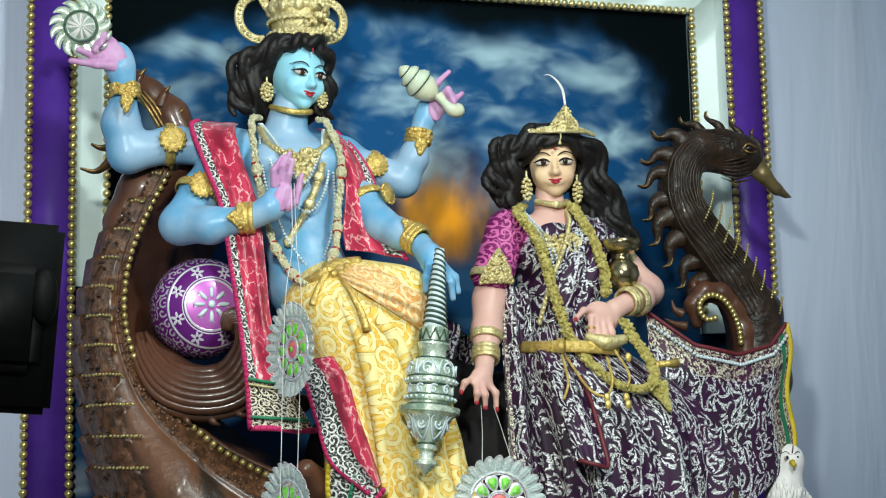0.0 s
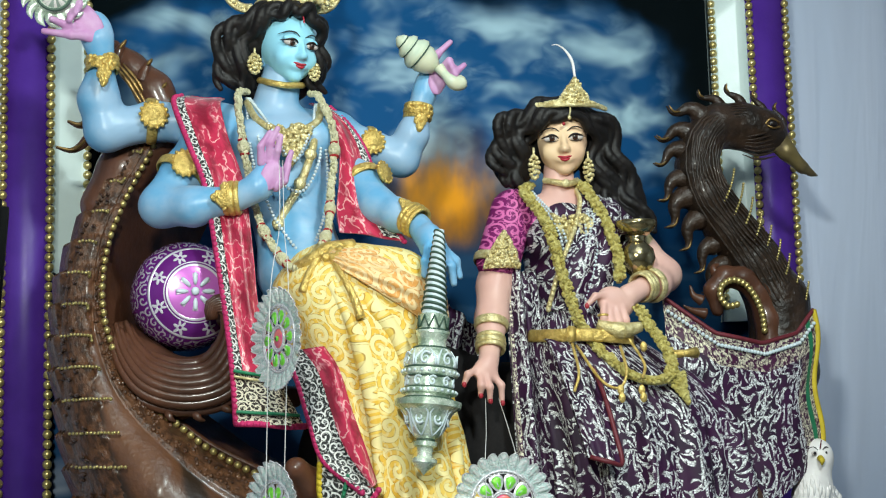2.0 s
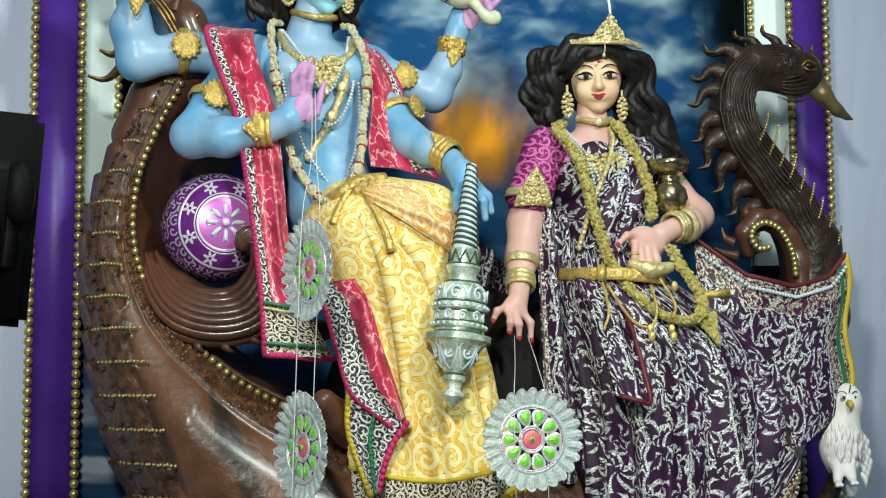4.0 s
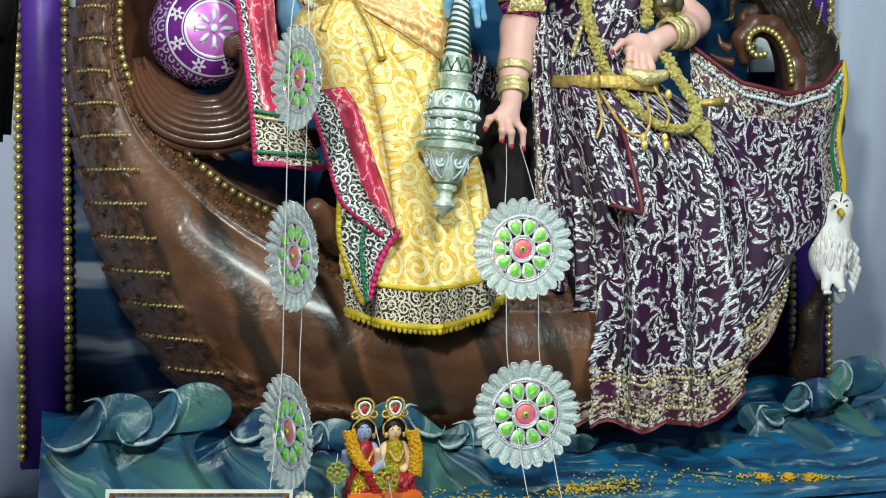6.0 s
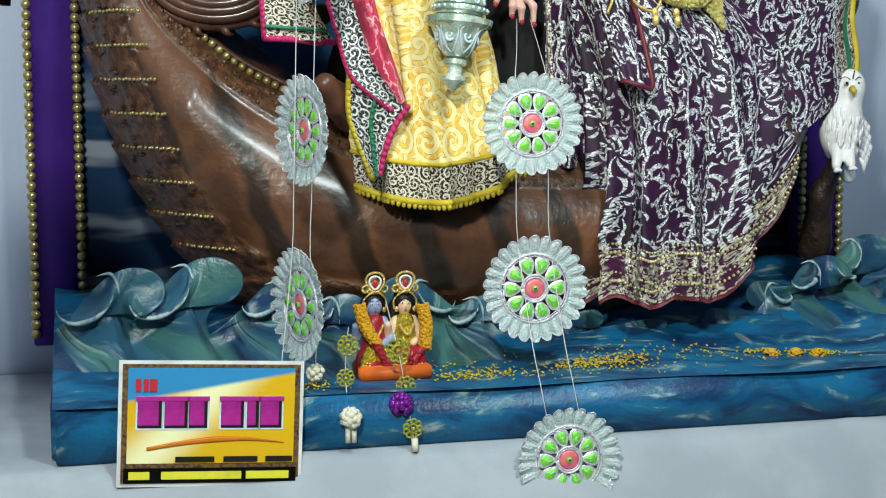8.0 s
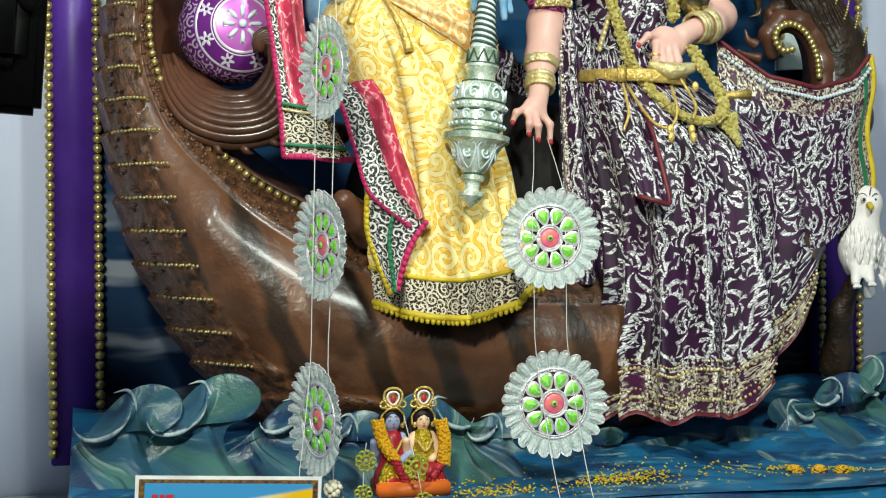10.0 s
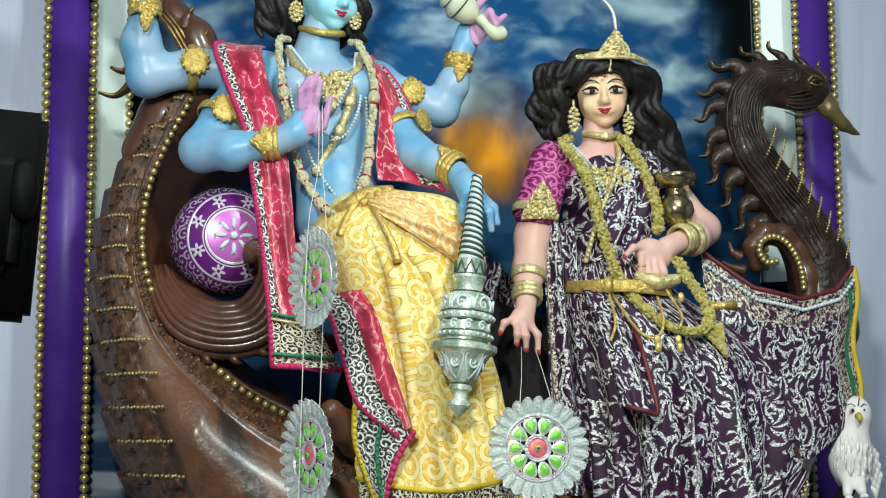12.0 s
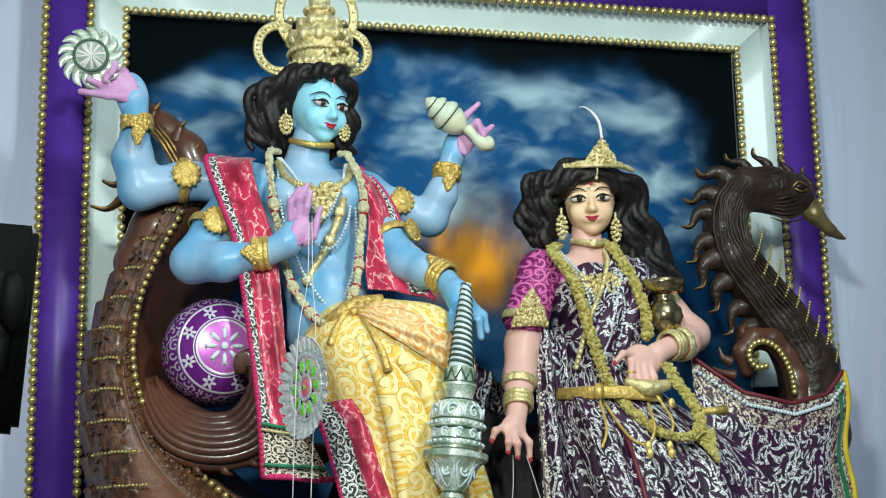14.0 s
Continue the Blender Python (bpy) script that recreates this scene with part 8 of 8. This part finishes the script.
part("backrest", one(block((-0.335, -0.84, 0.215), (0.035, 0.03, 0.085), 0.004)), CLOTHRED, base)
for pts, mat, r, lab in (([(-0.488, -0.895, 0.35), (-0.475, -0.905, 0.30), (-0.452, -0.915, 0.262)], MARIGOLD, 0.0165, "thick marigold-yellow wool garland"), ([(-0.335, -0.895, 0.345), (-0.328, -0.905, 0.30), (-0.332, -0.91, 0.245)], MARIGOLD, 0.0165, "thick marigold-yellow wool garland"),
                         ([(-0.452, -0.918, 0.262), (-0.435, -0.925, 0.225), (-0.40, -0.93, 0.175), (-0.365, -0.925, 0.215), (-0.340, -0.915, 0.245)], CLOTHRED, 0.012, "red wool garland loop")):
    line = curve(pts, 40)
    m = one(tube(line, r * 0.8, 8))
    rnd = random.Random(2)
    for p in line:
        for j in range(6):
            a = rnd.uniform(0, 6.28)
            m.add(ball(p + np.array((r * 0.75 * math.cos(a), r * 0.75 * math.sin(a), rnd.uniform(-0.003, 0.003))), r * 0.3, 6, 4))
    solid("wool_garland", m, mat, lab, "garland", "wool garlands")

# ---- the owl ----
owl = Mesh()
owl.add(blend([egg((0.995, -0.47, 0.745), (0.062, 0.055, 0.088), rot(0, 8, 0)), egg((1.012, -0.475, 0.862), (0.047, 0.050, 0.052)), cone((1.0, -0.47, 0.80), (1.01, -0.47, 0.84), 0.048, 0.043), cone((1.0, -0.45, 0.68), (1.045, -0.43, 0.605), 0.035, 0.020), cone((0.968, -0.50, 0.675), (0.955, -0.52, 0.64), 0.016, 0.013), cone((1.0, -0.51, 0.675), (0.995, -0.53, 0.645), 0.016, 0.013)], 0.005, 0.02), 0)
rnd = random.Random(6)
for k in range(90):
    a, z = rnd.uniform(-1.5, 1.5), rnd.uniform(0.68, 0.80)
    r = 0.058 * math.sqrt(max(0.1, 1 - ((z - 0.745) / 0.10) ** 2))
    p = np.array((0.995 + r * math.sin(a), -0.47 - r * 0.9 * math.cos(a), z))
    owl.add(tube([p + (0, 0, 0.018), p + (0, -0.004, 0), p + (0.003 * math.sin(k), -0.003, -0.022)], [0.002, 0.005, 0.001], 5), 0)
for i in range(4):
    for j in range(6 - i):
        p = np.array((1.045 + 0.012 * i + 0.004 * j, -0.455 + 0.004 * i, 0.80 - 0.028 * j - 0.012 * i))
        owl.add(tube([p, p + (0.012, -0.004, -0.018), p + (0.016, 0, -0.048)], [0.006, 0.010, 0.003], 6, (1, 0.5)), 0)
for k in (-1, 1):
    owl.add(ball((0.998 + 0.019 * k, -0.522 + 0.004 * (k > 0), 0.872), (0.0095, 0.004, 0.006), 10, 6), 4)
    owl.add(ball((0.998 + 0.019 * k, -0.526 + 0.004 * (k > 0), 0.872), (0.0045, 0.003, 0.0048), 8, 6), 1)
    owl.add(tube(curve([(0.998 + 0.008 * k, -0.524, 0.882), (0.998 + 0.020 * k, -0.522, 0.890), (0.998 + 0.034 * k, -0.512, 0.884)], 8), 0.0013, 5), 1)
    for j in (-1, 0, 1):
        c = (0.953, -0.53, 0.636) if k < 0 else (0.994, -0.54, 0.641)
        owl.add(tube([(c[0], c[1], c[2]), (c[0] + 0.010 * j - 0.004, c[1] - 0.012, c[2] - 0.010)], 0.0055, 6), 0)
owl.add(tube([(0.995, -0.525, 0.858), (0.994, -0.540, 0.850), (0.993, -0.537, 0.838)], [0.010, 0.008, 0.002], 8), 2)
owl.add(tube([(0.998, -0.524, 0.885), (1.004, -0.522, 0.908)], 0.0018, 5), 3)
solid("owl_figurine", owl, [WHITE, INK, YELLOW, MAROON, EYEWHITE], "white painted owl figurine perched beside the sari hem", "owl figurine")
solid("perch", one(blend(chain([(0.98, -0.36, 0.40), (0.96, -0.42, 0.55), (0.985, -0.47, 0.655)], [0.05, 0.03, 0.022]), 0.008, 0.03)), SWAN, "dark brown carved perch below the owl", "perch")

# ---- the sign ----
sign = thing("sign_board", (-0.855, -1.09, -0.04), "yellow and blue printed sign board with purple lettering bars", "sign")
sm = Matrix.Translation((-0.855, -1.068, 0.125)) @ Matrix.Rotation(radians(-4), 4, "X") @ Matrix.Rotation(radians(3.0), 4, "Y")
SW, SH = 0.405, 0.278


def flat(cx, cz, w, h, lift, name, mat, bevel=0.0):
    v, f = block((0, 0, 0), (w, 0.0016, h), bevel)
    v = v + np.array((cx, -0.003 - lift, cz))
    v = v @ np.array(sm.to_3x3()).T + np.array(sm.translation)
    return part(name, one((v, f), flat=True), mat, sign)


def print_paint():
    n = Nodes("yellow_blue_print")
    q = n.node("ShaderNodeSeparateXYZ", {0: n.place()})
    x, z = q.outputs[0], q.outputs[2]
    d = n.math("ABSOLUTE", n.math("ADD", n.math("MULTIPLY", x, 0.9), n.math("SUBTRACT", 0.16, z)))
    col = n.mix(n.step(d, 0.11, 0.0), (0.74, 0.44, 0.01), (0.92, 0.90, 0.50))
    col = n.mix(n.step(n.math("SUBTRACT", z, n.math("MULTIPLY", x, 0.12)), 0.172, 0.182), col, (0.04, 0.26, 0.52))
    return n.set(col, 0.28)


flat(0, 0, SW, SH, 0.0, "white_panel", plain("white_vinyl", (0.80, 0.80, 0.78), rough=0.3, bump=0.05))
flat(0, 0.0, SW - 0.016, SH - 0.016, 0.002, "border", plain("dark_print_border", (0.07, 0.03, 0.04), (0.20, 0.12, 0.02), 0.3, scale=120))
flat(0, 0.018, SW - 0.040, SH - 0.068, 0.004, "print", print_paint())
flat(0, -0.113, SW - 0.028, 0.032, 0.006, "black_strip", BLACK)
VPRINT = plain("violet_print", (0.50, 0.03, 0.30), (0.22, 0.01, 0.15), 0.3, scale=12, bump=0.0)
RPRINT = plain("red_print", (0.55, 0.03, 0.04), rough=0.3, bump=0.0)
YPRINT = plain("yellow_print", (0.80, 0.74, 0.05), rough=0.3, bump=0.0)
for cx, w in ((-0.135, 0.052), (-0.078, 0.050), (-0.030, 0.040), (0.045, 0.050), (0.090, 0.026), (0.130, 0.048)):
    flat(cx, 0.024, w + 0.008, 0.074, 0.0055, "letter_outline", PEARL)
    flat(cx, 0.022, w, 0.062, 0.0065, "letter_shadow", INK)
    flat(cx - 0.003, 0.025, w - 0.008, 0.056, 0.008, "letter_bar", VPRINT)
    flat(cx, 0.056, w + 0.008, 0.010, 0.0095, "letter_bar", VPRINT)
for cx, w in ((-0.160, 0.012), (-0.144, 0.010), (-0.128, 0.016)):
    flat(cx, 0.085, w, 0.028, 0.007, "letter_bar", RPRINT)
for cx, w in ((-0.035, 0.085), (0.065, 0.075), (0.150, 0.060)):
    flat(cx, -0.078, w, 0.012, 0.007, "letter_bar", INK)
for cx, w in ((-0.155, 0.045), (-0.02, 0.175), (0.125, 0.095)):
    flat(cx, -0.113, w, 0.017, 0.009, "number_bar", YPRINT)
m = Mesh()
pts = [sm @ Vector((-0.14 + 0.30 * t, -0.010, -0.055 + 0.022 * math.sin(math.pi * t * 0.8))) for t in np.linspace(0, 1, 24)]
part("swoosh", one(tube(pts, [0.004, 0.007, 0.001], 6, (1, 0.3))), plain("orange_print", (0.70, 0.20, 0.01), rough=0.3), sign)

# ---- strewn petals ----
def petal_heap(name, label, areas, mats, seed):
    rnd = random.Random(seed)
    m = Mesh()
    for cx, cy, sx, sy, n in areas:
        for k in range(n):
            x, y = rnd.gauss(cx, sx), rnd.gauss(cy, sy)
            y = max(-1.02, min(-0.6, y))
            u, v = (x + 1.195) / 3.12, (y + 1.035) / 1.05
            z = float(sea_top(np.array(u), np.array(v))[2]) + 0.004 + rnd.random() * 0.008
            m.add(ball((x, y, z), (rnd.uniform(0.002, 0.0065), rnd.uniform(0.002, 0.005), 0.0015), 5, 3, rot(rnd.uniform(-40, 40), rnd.uniform(-40, 40), rnd.uniform(0, 180))), rnd.choice((0, 0, 1)))
    solid(name, m, mats, label, "petals", kind="stuff")


MARI = plain("marigold_petal", (0.72, 0.40, 0.02), (0.55, 0.28, 0.01), 0.7, scale=60)
LEMON = plain("yellow_petal", (0.66, 0.52, 0.04), (0.42, 0.36, 0.03), 0.7, scale=60)
petal_heap("flower_petals", "loose yellow and orange flower petals on the plinth", [(-0.20, -0.92, 0.07, 0.03, 150), (0.12, -0.90, 0.07, 0.025, 260), (0.0, -0.96, 0.20, 0.03, 50), (0.36, -0.86, 0.2, 0.05, 120), (0.60, -0.84, 0.04, 0.02, 90), (0.74, -0.85, 0.03, 0.02, 90), (-0.62, -0.97, 0.04, 0.02, 60), (-0.25, -0.8, 0.1, 0.05, 60)], [LEMON, MARI], 3)
for x, y in ((0.73, -0.86), (0.60, -0.85), (0.67, -0.85)):
    z = float(sea_top(np.array((x + 1.195) / 3.12), np.array((y + 1.035) / 1.05))[2])
    rnd = random.Random(int(x * 100))
    m = Mesh()
    for k in range(60):
        d = Vector((rnd.gauss(0, 1), rnd.gauss(0, 1), abs(rnd.gauss(0, 1)))).normalized()
        m.add(ball(np.array((x, y, z)) + np.array(d) * 0.017, (0.006, 0.006, 0.003), 5, 4))
    solid("marigold_flower", m, MARI, "orange marigold bloom lying on the plinth", "flower", "marigold flowers")

# ---- the floodlight seen from behind ----
flood = thing("floodlight", (-1.30, -1.9, -0.76), "black floodlight on a stand seen from behind", "floodlight")
fm = rot(0, 4, 0)
part("housing", one(block((-1.324, -1.9, 1.160), (0.25, 0.07, 0.335), 0.012, fm)), BLACK, flood)
part("rear_box", one(block((-1.309, -1.945, 1.155), (0.17, 0.035, 0.19), 0.02, fm)), BLACK, flood)
part("knob", one(ball((-1.224, -1.95, 1.19), (0.025, 0.02, 0.05), 14, 10)), BLACK, flood)
part("yoke", one(tube(curve([(-1.46, -1.92, 1.17), (-1.47, -1.92, 1.02), (-1.42, -1.92, 0.95), (-1.36, -1.92, 0.93)], 20), 0.010, 8)), BLACK, flood)
part("pole", one(tube([(-1.44, -1.92, 0.95), (-1.46, -1.92, -0.70)], 0.014, 12)), BLACK, flood)
for k in range(3):
    a = 2 * math.pi * k / 3
    part("leg", one(tube([(-1.46, -1.92, -0.45), (-1.46 + 0.3 * math.cos(a), -1.92 + 0.3 * math.sin(a), -0.755)], 0.010, 8)), BLACK, flood)
